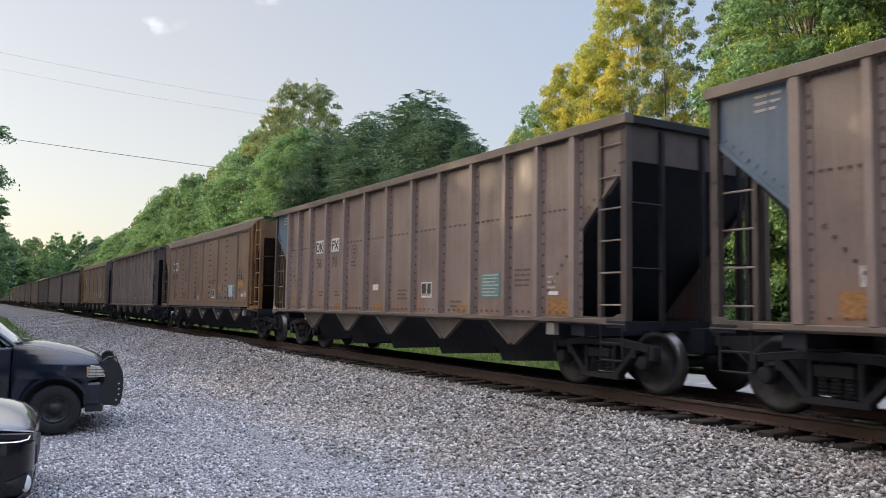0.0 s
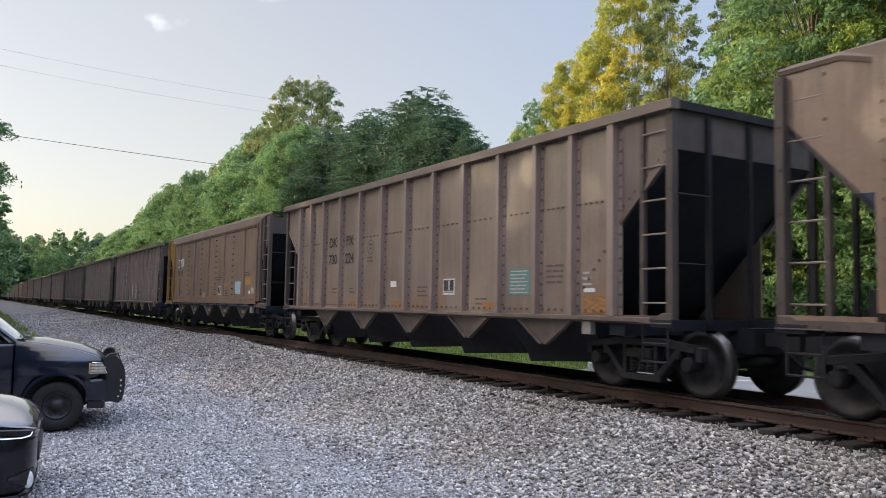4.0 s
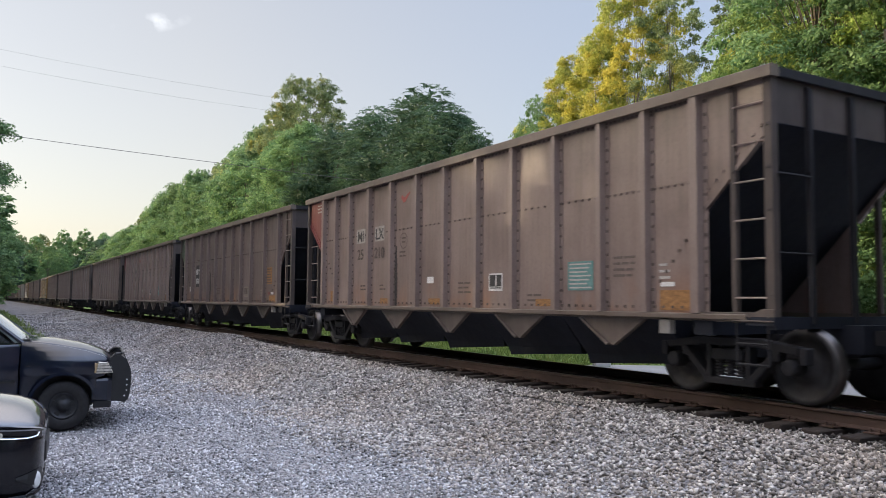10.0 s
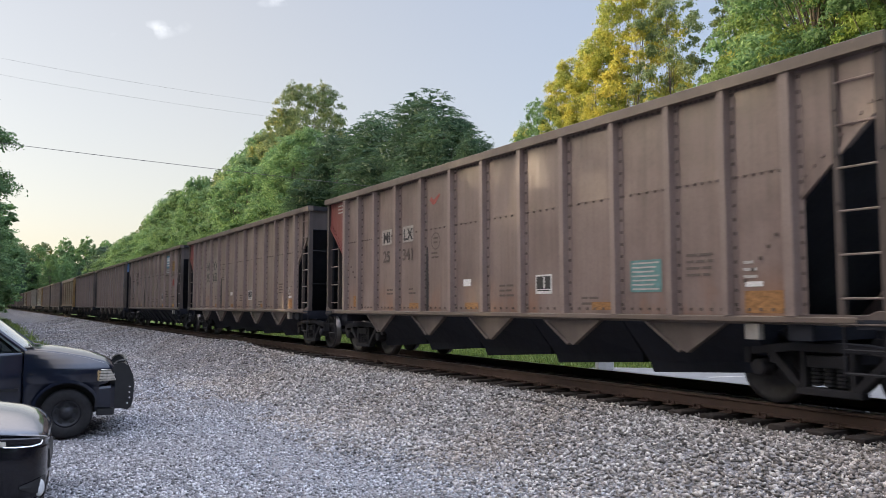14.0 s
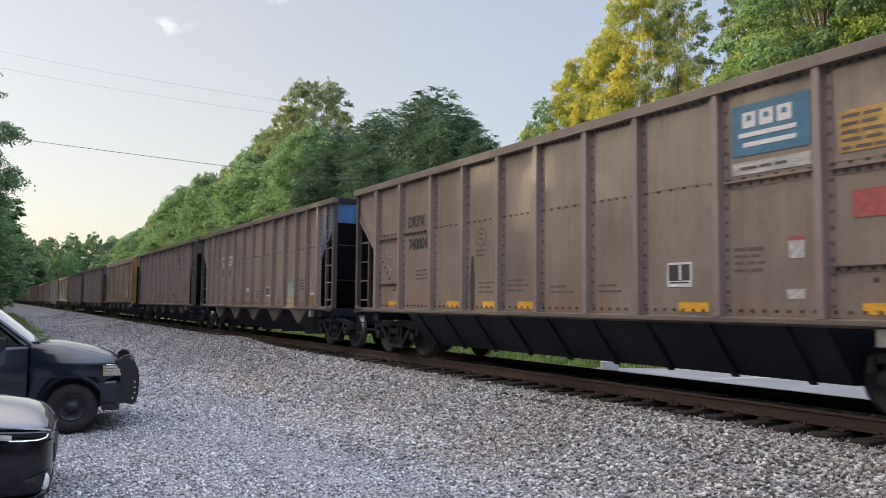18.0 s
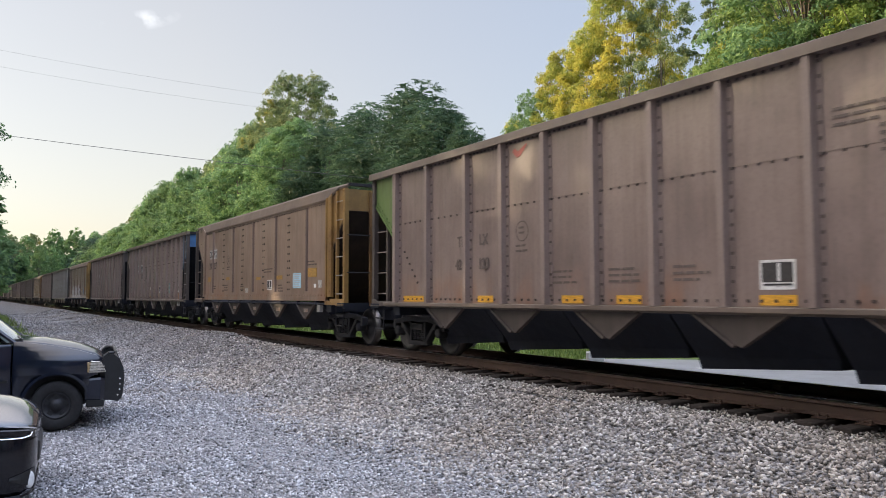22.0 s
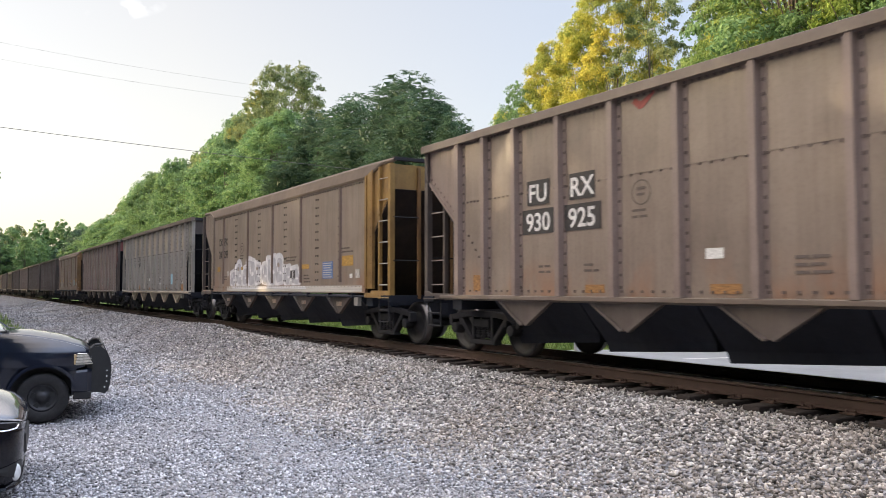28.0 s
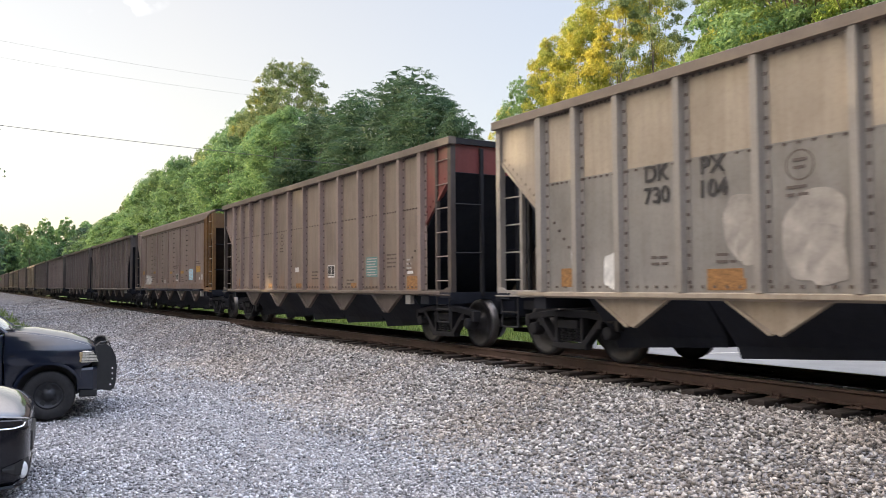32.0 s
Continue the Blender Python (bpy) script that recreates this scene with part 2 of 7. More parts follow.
for polished_by_dust in (M_BROWN, M_TAN, M_WARMTAN, M_RUSTTAN, M_DARKBROWN, M_GREY, M_RIB, M_RIBGREY):
    polished_by_dust.node_tree.nodes["Principled BSDF"].inputs["Specular IOR Level"].default_value = 0.55
# underframe and ends: shine cut too, so the shade there stays dark
for dulled_dark in (M_TRUCK, M_BLACK, M_ENDSHADE, M_RUSTDARK):
    dulled_dark.node_tree.nodes["Principled BSDF"].inputs["Specular IOR Level"].default_value = 0.34
M_HALO = plain("worn_pale_number_panel", (0.30, 0.255, 0.21), 0.7, var=0.25)
M_SPRAYFILL = plain("grey_lilac_spray_paint", (0.40, 0.385, 0.40), 0.7, var=0.2, scale=2.0)
M_OLDWHITE = plain("patchy_old_white_paint", (0.50, 0.46, 0.41), 0.75, var=0.25, scale=5.0)
M_WHITE = plain("chalky_white_paint", (0.72, 0.70, 0.67), 0.7)
M_LETTER_DARK = plain("faded_black_lettering", (0.045, 0.04, 0.038), 0.7)
M_ORANGE = plain("dirty_orange_reflector", (0.315, 0.155, 0.055), 0.55, var=0.45)
M_GOLD = plain("dull_gold_reflector", (0.43, 0.245, 0.06), 0.5, var=0.35)
M_AMBER = plain("amber_reflector", (0.70, 0.36, 0.04), 0.4)
M_TEAL = plain("teal_consolidated_stencil", (0.12, 0.25, 0.24), 0.6)
M_PANELBLUE = plain("deep_blue_panel_paint", (0.05, 0.17, 0.27), 0.5)
M_STENCILBLUE = plain("mid_blue_stencil", (0.10, 0.17, 0.34), 0.6)
M_LBLUE = plain("pale_blue_stencil", (0.36, 0.58, 0.68), 0.6)
M_WHEEL = plain("wheel_steel", (0.032, 0.030, 0.033), 0.55, 0.3, var=0.5)
M_TREAD = plain("polished_tread", (0.13, 0.12, 0.115), 0.36, 0.9)
M_SPRAY = plain("white_spray_paint", (0.60, 0.58, 0.58), 0.7, var=0.3, scale=2.5)
M_RUST = grime("rusty_rail", (0.078, 0.046, 0.035), (0.046, 0.029, 0.024), (0.122, 0.074, 0.055), rough=0.7, streak=False, spread=0.05)
M_RAILTOP = plain("worn_rail_head", (0.30, 0.26, 0.23), 0.35, 0.9)
M_TIE = grime("creosoted_timber", (0.036, 0.027, 0.023), (0.019, 0.015, 0.014), (0.066, 0.050, 0.041), rough=0.85, streak=False, spread=0.35)
M_POLE = plain("galvanised_steel", (0.45, 0.46, 0.47), 0.45, 0.6)
M_CONCRETE = plain("pale_concrete", (0.48, 0.47, 0.45), 0.85, var=0.15)
M_SIGNALBLACK = plain("matt_black", (0.015, 0.015, 0.016), 0.6)
M_REDLAMP = plain("red_signal_glass", (1.0, 0.025, 0.02), 0.3, glow=2.6)
M_CHROME = plain("bright_chrome", (0.75, 0.76, 0.78), 0.12, 1.0, var=0.05)
M_DUSTWHITE = plain("dusty_old_white_paint", (0.38, 0.34, 0.30), 0.75, var=0.3, scale=4.0)
M_WIRE = plain("grey_wire", (0.11, 0.11, 0.115), 0.6)


def stone_material(name, stops, rough=0.9, stain=(0.86, 0.78, 0.72), clean=(1.06, 1.06, 1.1)):
    m, nt, p = material(name)
    geo = nt.nodes.new("ShaderNodeNewGeometry")
    col = ramp(nt, geo.outputs["Random Per Island"], stops)
    vec = coords(nt)
    n = noise_tex(nt, vec, 0.35, 4.0, 0.6)
    c2 = ramp(nt, n, [(0.38, stain), (0.58, clean)])
    col = mixed(nt, "MULTIPLY", 0.8, col, c2)
    f = noise_tex(nt, vec, 60.0, 3.0, 0.7)
    col = mixed(nt, "MULTIPLY", 0.35, col, ramp(nt, f, [(0.3, (0.6, 0.6, 0.6)), (0.7, (1.2, 1.2, 1.2))]))
    nt.links.new(col, p.inputs["Base Color"])
    p.inputs["Roughness"].default_value = rough
    bump(nt, p, f, 0.4, 0.006)
    return m


M_GRAVEL = stone_material("limestone_gravel", [(0.0, (0.085, 0.085, 0.088)), (0.3, (0.25, 0.25, 0.262)), (0.7, (0.41, 0.41, 0.427)), (1.0, (0.75, 0.75, 0.765))], stain=(0.94, 0.91, 0.89), clean=(1.03, 1.05, 1.08))
M_BALLAST = stone_material("track_ballast", [(0.0, (0.075, 0.070, 0.067)), (0.3, (0.245, 0.228, 0.218)), (0.7, (0.41, 0.388, 0.375)), (1.0, (0.72, 0.70, 0.685))], stain=(0.92, 0.84, 0.75), clean=(1.06, 1.05, 1.03))
M_FARSTONE = stone_material("darker_brown_grey_gravel", [(0.0, (0.065, 0.062, 0.062)), (0.3, (0.185, 0.175, 0.172)), (0.7, (0.315, 0.299, 0.294)), (1.0, (0.54, 0.52, 0.51))], stain=(0.94, 0.86, 0.78), clean=(1.03, 1.03, 1.04))
M_DARKBALLAST = stone_material("near_black_ballast", [(0.0, (0.016, 0.015, 0.015)), (0.5, (0.034, 0.031, 0.029)), (1.0, (0.07, 0.062, 0.056))])


def ground_material():
    """Gravel dust near the track, turf on the far side and beyond."""
    m, nt, p = material("ground_soil_and_turf")
    vec = coords(nt)
    sep = nt.nodes.new("ShaderNodeSeparateXYZ")
    nt.links.new(vec, sep.inputs[0])
    v = node(nt, "ShaderNodeTexVoronoi", Scale=38.0)
    nt.links.new(vec, v.inputs["Vector"])
    wn_ = nt.nodes.new("ShaderNodeSeparateColor")
    nt.links.new(v.outputs["Color"], wn_.inputs[0])
    peb = ramp(nt, wn_.outputs[0], [(0.0, (0.095, 0.094, 0.097)), (0.5, (0.225, 0.223, 0.23)), (1.0, (0.39, 0.388, 0.398))])
    big = noise_tex(nt, vec, 0.3, 4.0)
    peb = mixed(nt, "MULTIPLY", 0.6, peb, ramp(nt, big, [(0.35, (0.80, 0.74, 0.70)), (0.65, (1.05, 1.05, 1.08))]))
    # packed, darker stone farther up the line
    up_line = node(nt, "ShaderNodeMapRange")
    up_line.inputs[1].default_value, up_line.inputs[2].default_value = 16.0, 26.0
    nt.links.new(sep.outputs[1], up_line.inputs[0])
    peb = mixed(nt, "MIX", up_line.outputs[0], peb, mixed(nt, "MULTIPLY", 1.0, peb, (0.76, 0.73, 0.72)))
    gn_ = noise_tex(nt, vec, 3.0, 6.0, 0.7)
    grass = ramp(nt, gn_, [(0.3, (0.06, 0.10, 0.02)), (0.55, (0.13, 0.20, 0.04)), (0.75, (0.22, 0.28, 0.07))])
    edge = noise_tex(nt, vec, 0.8, 3.0)
    mr = node(nt, "ShaderNodeMath")
    mr.operation = "ADD"
    nt.links.new(sep.outputs[0], mr.inputs[0])
    nt.links.new(edge, mr.inputs[1])
    right = node(nt, "ShaderNodeMapRange")
    right.inputs[1].default_value, right.inputs[2].default_value = 3.0, 3.5
    nt.links.new(mr.outputs[0], right.inputs[0])
    left = node(nt, "ShaderNodeMapRange")
    left.inputs[1].default_value, left.inputs[2].default_value = -6.2, -7.0
    nt.links.new(mr.outputs[0], left.inputs[0])
    far = node(nt, "ShaderNodeMapRange")
    far.inputs[1].default_value, far.inputs[2].default_value = 36.0, 44.0
    nt.links.new(sep.outputs[1], far.inputs[0])
    lf = node(nt, "ShaderNodeMath")
    lf.operation = "MULTIPLY"
    nt.links.new(left.outputs[0], lf.inputs[0])
    nt.links.new(far.outputs[0], lf.inputs[1])
    mx = node(nt, "ShaderNodeMath")
    mx.operation = "MAXIMUM"
    nt.links.new(right.outputs[0], mx.inputs[0])
    nt.links.new(lf.outputs[0], mx.inputs[1])
    col = mixed(nt, "MIX", mx.outputs[0], peb, grass)
    nt.links.new(col, p.inputs["Base Color"])
    p.inputs["Roughness"].default_value = 0.95
    bump(nt, p, v.outputs["Distance"], 0.6, 0.03)
    return m


M_GROUND = ground_material()


def road_material():
    m, nt, p = material("worn_pale_asphalt")
    vec = coords(nt)
    a = noise_tex(nt, vec, 1.2, 5.0)
    b = noise_tex(nt, vec, 45.0, 3.0)
    col = mixed(nt, "MULTIPLY", 0.4, ramp(nt, a, [(0.3, (0.26, 0.26, 0.27)), (0.7, (0.36, 0.36, 0.37))]), ramp(nt, b, [(0.3, (0.7, 0.7, 0.7)), (0.7, (1.1, 1.1, 1.1))]))
    nt.links.new(col, p.inputs["Base Color"])
    p.inputs["Roughness"].default_value = 0.55
    bump(nt, p, b, 0.2, 0.004)
    return m


M_ROAD = road_material()


def leaf_material(name, lo, mid, hi, through_=0.35, patch=None, at=0.55):
    m, nt, p = material(name)
    geo = nt.nodes.new("ShaderNodeNewGeometry")
    info = nt.nodes.new("ShaderNodeObjectInfo")
    col = ramp(nt, geo.outputs["Random Per Island"], [(0.0, lo), (0.55, mid), (1.0, hi)])
    # broad yellow areas: low sunlight on the crown put into the leaf colour
    if patch:
        big = noise_tex(nt, coords(nt, scale=(0.30, 0.30, 0.22)), 1.0, 2.5)
        sun_patch = node(nt, "ShaderNodeMapRange")
        sun_patch.inputs[1].default_value, sun_patch.inputs[2].default_value = at - 0.05, at + 0.07
        nt.links.new(big, sun_patch.inputs[0])
        col = mixed(nt, "MIX", sun_patch.outputs[0], col, mixed(nt, "MULTIPLY", 0.6, patch, ramp(nt, geo.outputs["Random Per Island"], [(0.0, (0.6, 0.7, 0.6)), (1.0, (1.3, 1.2, 1.1))])))
    n = noise_tex(nt, coords(nt), 0.45, 3.0)
    col = mixed(nt, "MULTIPLY", 0.8, col, ramp(nt, n, [(0.35, (0.74, 0.82, 0.80)), (0.65, (1.18, 1.10, 0.9))]))
    hsv = node(nt, "ShaderNodeHueSaturation")
    mr = node(nt, "ShaderNodeMapRange")
    mr.inputs[3].default_value, mr.inputs[4].default_value = 0.84, 1.2
    nt.links.new(info.outputs["Random"], mr.inputs[0])
    nt.links.new(mr.outputs[0], hsv.inputs["Value"])
    nt.links.new(col, hsv.inputs["Color"])
    nt.links.new(hsv.outputs[0], p.inputs["Base Color"])
    p.inputs["Roughness"].default_value = 0.58
    p.inputs["Specular IOR Level"].default_value = 0.28
    tr = nt.nodes.new("ShaderNodeBsdfTranslucent")
    nt.links.new(hsv.outputs[0], tr.inputs["Color"])
    mixs = nt.nodes.new("ShaderNodeMixShader")
    mixs.inputs[0].default_value = through_
    nt.links.new(p.outputs[0], mixs.inputs[1])
    nt.links.new(tr.outputs[0], mixs.inputs[2])
    nt.links.new(mixs.outputs[0], nt.nodes["Material Output"].inputs[0])
    return m


M_LEAF_GREEN = leaf_material("leaves_green", (0.086, 0.162, 0.074), (0.152, 0.262, 0.118), (0.250, 0.375, 0.172), 0.46)
# green leaves brightened: sunlight on the nearby trees is put in
M_LEAF_BRIGHT = leaf_material("leaves_sunlit_green", (0.165, 0.255, 0.085), (0.275, 0.39, 0.130), (0.41, 0.51, 0.18), 0.55, (0.46, 0.44, 0.09), 0.64)
M_LEAF_DARK = leaf_material("leaves_dark_green", (0.042, 0.086, 0.056), (0.070, 0.128, 0.080), (0.110, 0.172, 0.106), 0.34)
M_LEAF_SUNGOLD = leaf_material("leaves_sun_gold_green", (0.21, 0.270, 0.065), (0.35, 0.385, 0.095), (0.50, 0.49, 0.125), 0.52, (0.52, 0.475, 0.11), 0.50)
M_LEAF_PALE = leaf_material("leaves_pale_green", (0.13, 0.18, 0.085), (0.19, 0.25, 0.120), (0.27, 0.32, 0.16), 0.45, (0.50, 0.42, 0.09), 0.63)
M_GRASS = leaf_material("grass_blades", (0.10, 0.15, 0.045), (0.17, 0.225, 0.07), (0.27, 0.31, 0.12), 0.45)
M_BARK = plain("grey_brown_bark", (0.11, 0.09, 0.075), 0.9, var=0.4, scale=9.0)


# ---- mesh helpers ----
def box(bm, x0, x1, y0, y1, z0, z1):
    v = [bm.verts.new((x, y, z)) for x in (x0, x1) for y in (y0, y1) for z in (z0, z1)]
    for f in ((0, 1, 3, 2), (4, 6, 7, 5), (0, 4, 5, 1), (2, 3, 7, 6), (0, 2, 6, 4), (1, 5, 7, 3)):
        bm.faces.new([v[i] for i in f])
    return v


def prism(bm, outline, axis, a, b):
    """Extrudes a closed outline along an axis from a to b; the outline gives the two other coordinates in order."""
    def at(p, d):
        q = list(p)
        q.insert(axis, d)
        return bm.verts.new(q)
    lo, hi = [at(p, a) for p in outline], [at(p, b) for p in outline]
    n = len(outline)
    bm.faces.new(lo[::-1])
    bm.faces.new(hi)
    for i in range(n):
        bm.faces.new((lo[i], lo[(i + 1) % n], hi[(i + 1) % n], hi[i]))


def rod(bm, p, q, r, n=6):
    """A straight round bar from p to q."""
    p, q = Vector(p), Vector(q)
    d = (q - p).normalized()
    u = d.orthogonal().normalized()
    w = d.cross(u)
    rings = []
    for c in (p, q):
        rings.append([bm.verts.new(c + (u * math.cos(6.2832 * i / n) + w * math.sin(6.2832 * i / n)) * r) for i in range(n)])
    for i in range(n):
        bm.faces.new((rings[0][i], rings[0][(i + 1) % n], rings[1][(i + 1) % n], rings[1][i]))
    bm.faces.new(rings[0][::-1])
    bm.faces.new(rings[1])


def lathe(bm, profile, axis=0, n=28, centre=(0, 0, 0), caps=True):
    """Turns a profile of (along, radius) about an axis."""
    rings = []
    c = Vector(centre)
    for a, r in profile:
        ring = []
        for i in range(n):
            t = 6.2831853 * i / n
            q = [r * math.cos(t), r * math.sin(t)]
            q.insert(axis, a)
            ring.append(bm.verts.new(c + Vector(q)))
        rings.append(ring)
    for a, b in zip(rings, rings[1:]):
        for i in range(n):
            bm.faces.new((a[i], a[(i + 1) % n], b[(i + 1) % n], b[i]))
    if caps:
        bm.faces.new(rings[0][::-1])
        bm.faces.new(rings[-1])


def mesh_of(name, bm, mat, bevel=0.0, smooth=False):
    bmesh.ops.recalc_face_normals(bm, faces=bm.faces)
    if bevel:
        bmesh.ops.bevel(bm, geom=bm.edges[:], offset=bevel, segments=1, affect="EDGES", clamp_overlap=True)
    me = bpy.data.meshes.new(name)
    bm.to_mesh(me)
    bm.free()
    for m in (mat if isinstance(mat, (list, tuple)) else [mat]):
        me.materials.append(m)
    if smooth:
        for f in me.polygons:
            f.use_smooth = True
    return me


def place(name, me, parent=None, m=None, label=""):
    ob = new(name, me)
    if parent is not None:
        ob.parent = parent
    if m is not None:
        ob.matrix_basis = m
    if label:
        tagged(ob, label)
    return ob


def part(name, bm, mat, parent, label="", bevel=0.0, smooth=False, m=None):
    return place(name, mesh_of(name, bm, mat, bevel, smooth), parent, m, label)


def root(name, m, label, category, group="", kind=""):
    ob = new(name)
    ob.matrix_basis = m
    return tagged(ob, label, category, group, kind)


# ---- ground ----
def smooth_step(a, b, v):
    t = np.clip((v - a) / (b - a), 0, 1)
    return t * t * (3 - 2 * t)


def ground_z(x, y):
    """Height of the ground: flat gravel lot, ballast bank, track bed, turf and a wooded rise."""
    x, y = np.asarray(x, float), np.asarray(y, float)
    bank = smooth_step(24.0, 34.0, y)
    lot = -0.82 + 0.30 * smooth_step(20, 60, y)
    toe = -4.2
    crest = -0.285 + 0.14 * bank + 0.20 * np.exp(-((y - 27.0) / 3.2) ** 2) + 0.10 * smooth_step(60, 100, y)
    left = lot + (crest - lot) * smooth_step(toe, -1.75, x)
    bed = -0.268 + 0.0 * x
    z = np.where(x < -1.75, left, bed)
    z = np.where((x >= -1.75) & (x < -1.05), crest + (bed - crest) * smooth_step(-1.55, -1.15, x), z)
    right = -0.27 - 0.23 * smooth_step(1.5, 3.0, x)
    z = np.where(x >= 1.5, right, z)
    rise = 6.0 * smooth_step(22, 70, x) * smooth_step(20, 90, y) + 3.0 * smooth_step(20, 120, x)
    z = z + np.where(x > 12, rise, 0) + 2.5 * smooth_step(-16, -45, x)
    wob = 0.025 * np.sin(x * 1.3 + y * 0.7) + 0.02 * np.sin(y * 1.1 - x * 0.4)
    return z + np.where(np.abs(x) > 1.8, wob, 0)


def sheet(name, xs, ys, zfun, mat):
    X, Y = np.meshgrid(xs, ys, indexing="ij")
    Z = zfun(X, Y)
    v = np.stack([X, Y, Z], -1).reshape(-1, 3)
    nx, ny = len(xs), len(ys)
    i = np.arange(nx - 1)[:, None] * ny + np.arange(ny - 1)[None, :]
    f = np.stack([i, i + ny, i + ny + 1, i + 1], -1).reshape(-1, 4)
    me = bpy.data.meshes.new(name)
    me.from_pydata(v.tolist(), [], f.tolist())
    me.materials.append(mat)
    for p in me.polygons:
        p.use_smooth = True
    return place(name, me)


gx = np.concatenate([np.linspace(-3000, -60, 8), np.linspace(-50, -12, 12), np.arange(-11, 4.01, 0.35), np.linspace(5, 30, 12), np.linspace(40, 200, 9), np.linspace(400, 3000, 6)])
gy = np.concatenate([np.linspace(-2500, -60, 6), np.linspace(-40, -6, 8), np.arange(-5, 50.01, 0.7), np.linspace(54, 200, 20), np.linspace(240, 600, 7), np.linspace(900, 4000, 6)])
ground = tagged(sheet("ground", gx, gy, ground_z, M_GROUND), "gravel lot and ballast bank with turf beyond the track", "ground", kind="structure")

# pale paved apron and road beyond the track
bm = bmesh.new()
prism(bm, [(2.9, 16.2), (5.0, 15.6), (13.5, 8.2), (34, -9), (26, -24), (2.9, -24)], 2, -0.62, -0.43)
road = place("road", mesh_of("road", bm, M_ROAD))
tagged(road, "pale worn asphalt road beyond the track", "road", kind="structure")
bm = bmesh.new()
prism(bm, [(4.9, 12.30), (4.95, 12.42), (7.0, 11.80), (6.95, 11.68)], 2, -0.44, -0.425)
tagged(place("road_line", mesh_of("road_line", bm, M_WHITE)), "worn white painted line on the road", "road marking", kind="structure")


# ---- loose stones ----
def stones(name, n, xr, yr, size, mat, seed, zfun=ground_z, keep=None, sink=0.15, crowd=2.0, grow=0.022):
    rng = np.random.default_rng(seed)
    x, y = rng.uniform(*xr, n), yr[0] + (yr[1] - yr[0]) * rng.uniform(0, 1, n) ** crowd
    if keep is not None:
        k = keep(x, y)
        x, y = x[k], y[k]
        n = len(x)
    s = size * rng.uniform(0.6, 1.5, n) * (1 + grow * np.maximum(y - 8, 0))
    base = np.array([(1, 0, 0), (-1, 0, 0), (0, 1, 0), (0, -1, 0), (0, 0, 1), (0, 0, -1)], float)
    dirs_ = base[None] * rng.uniform(0.55, 1.25, (n, 6, 1)) + rng.normal(0, 0.16, (n, 6, 3))
    dirs_[:, :, 2] *= 0.62
    a = rng.normal(0, 1, (n, 4)) * np.array([1.0, 0.26, 0.26, 1.0])
    a /= np.linalg.norm(a, axis=1)[:, None]
    w, i, j, k = a.T
    R = np.stack([1 - 2 * (j * j + k * k), 2 * (i * j - k * w), 2 * (i * k + j * w), 2 * (i * j + k * w), 1 - 2 * (i * i + k * k), 2 * (j * k - i * w),
                  2 * (i * k - j * w), 2 * (j * k + i * w), 1 - 2 * (i * i + j * j)], -1).reshape(n, 3, 3)
    v = np.einsum("nab,nvb->nva", R, dirs_) * s[:, None, None]
    z = zfun(x, y) + s * (0.5 - sink * rng.uniform(0, 4, n))
    v += np.stack([x, y, z], -1)[:, None, :]
    tri = np.array([(0, 2, 4), (2, 1, 4), (1, 3, 4), (3, 0, 4), (2, 0, 5), (1, 2, 5), (3, 1, 5), (0, 3, 5)])
    f = (tri[None] + 6 * np.arange(n)[:, None, None]).reshape(-1, 3)
    me = bpy.data.meshes.new(name)
    me.vertices.add(n * 6)
    me.vertices.foreach_set("co", v.reshape(-1))
    me.loops.add(len(f) * 3)
    me.loops.foreach_set("vertex_index", f.reshape(-1))
    me.polygons.add(len(f))
    me.polygons.foreach_set("loop_start", np.arange(0, len(f) * 3, 3))
    me.update(calc_edges=True)
    me.materials.append(mat)
    return place(name, me)


def in_view(x, y):
    """The lot's loose stones, thinner where wheels packed the fines and towards the bank."""
    rng = np.random.default_rng(77)
    packed = np.sin(x * 1.1 + 0.35 * y + 0.8) * np.sin(y * 0.55 - x * 0.3) + 0.6 * np.sin(x * 2.3 - y * 0.8) * np.sin(y * 1.3 + 1.0)
    dens = 0.42 + 0.58 * smooth_step(-0.5, 0.5, packed)
    dens = dens * (1 - 0.85 * smooth_step(-4.9, -3.3, x))
    return (y > 0.9 * (x + 9.3) * 0.62 - 1.0) & (rng.uniform(0, 1, len(x)) < dens)


def far_stone(x, y, seed):
    """How the paler stone gives way to darker stone farther up the line."""
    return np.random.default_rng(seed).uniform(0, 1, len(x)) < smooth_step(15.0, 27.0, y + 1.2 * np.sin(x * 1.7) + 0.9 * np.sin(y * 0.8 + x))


def off_ties(x, y):
    rng = np.random.default_rng(78)
    wav = x + 0.35 * np.sin(y * 0.7) + 0.2 * np.sin(y * 1.9)
    return ((x < -1.20 + 0.06 * np.sin(y * 7.3) + 0.05 * np.sin(y * 3.1)) | (y > 27)) & (rng.uniform(0, 1, len(x)) < smooth_step(-5.3, -3.7, wav))


tagged(stones("gravel", 230000, (-10.2, -3.2), (3.5, 50.0), 0.0190, M_GRAVEL, 3, keep=lambda x, y: in_view(x, y) & ~far_stone(x, y, 31)), "loose pale grey limestone gravel of the lot", "gravel", kind="stuff")
tagged(stones("bank_ballast", 130000, (-5.3, -1.25), (1.5, 62.0), 0.0275, M_BALLAST, 4, keep=lambda x, y: off_ties(x, y) & ~far_stone(x, y, 32), crowd=1.75, grow=0.026), "coarse grey-brown crushed stone ballast on the bank", "ballast", kind="stuff")
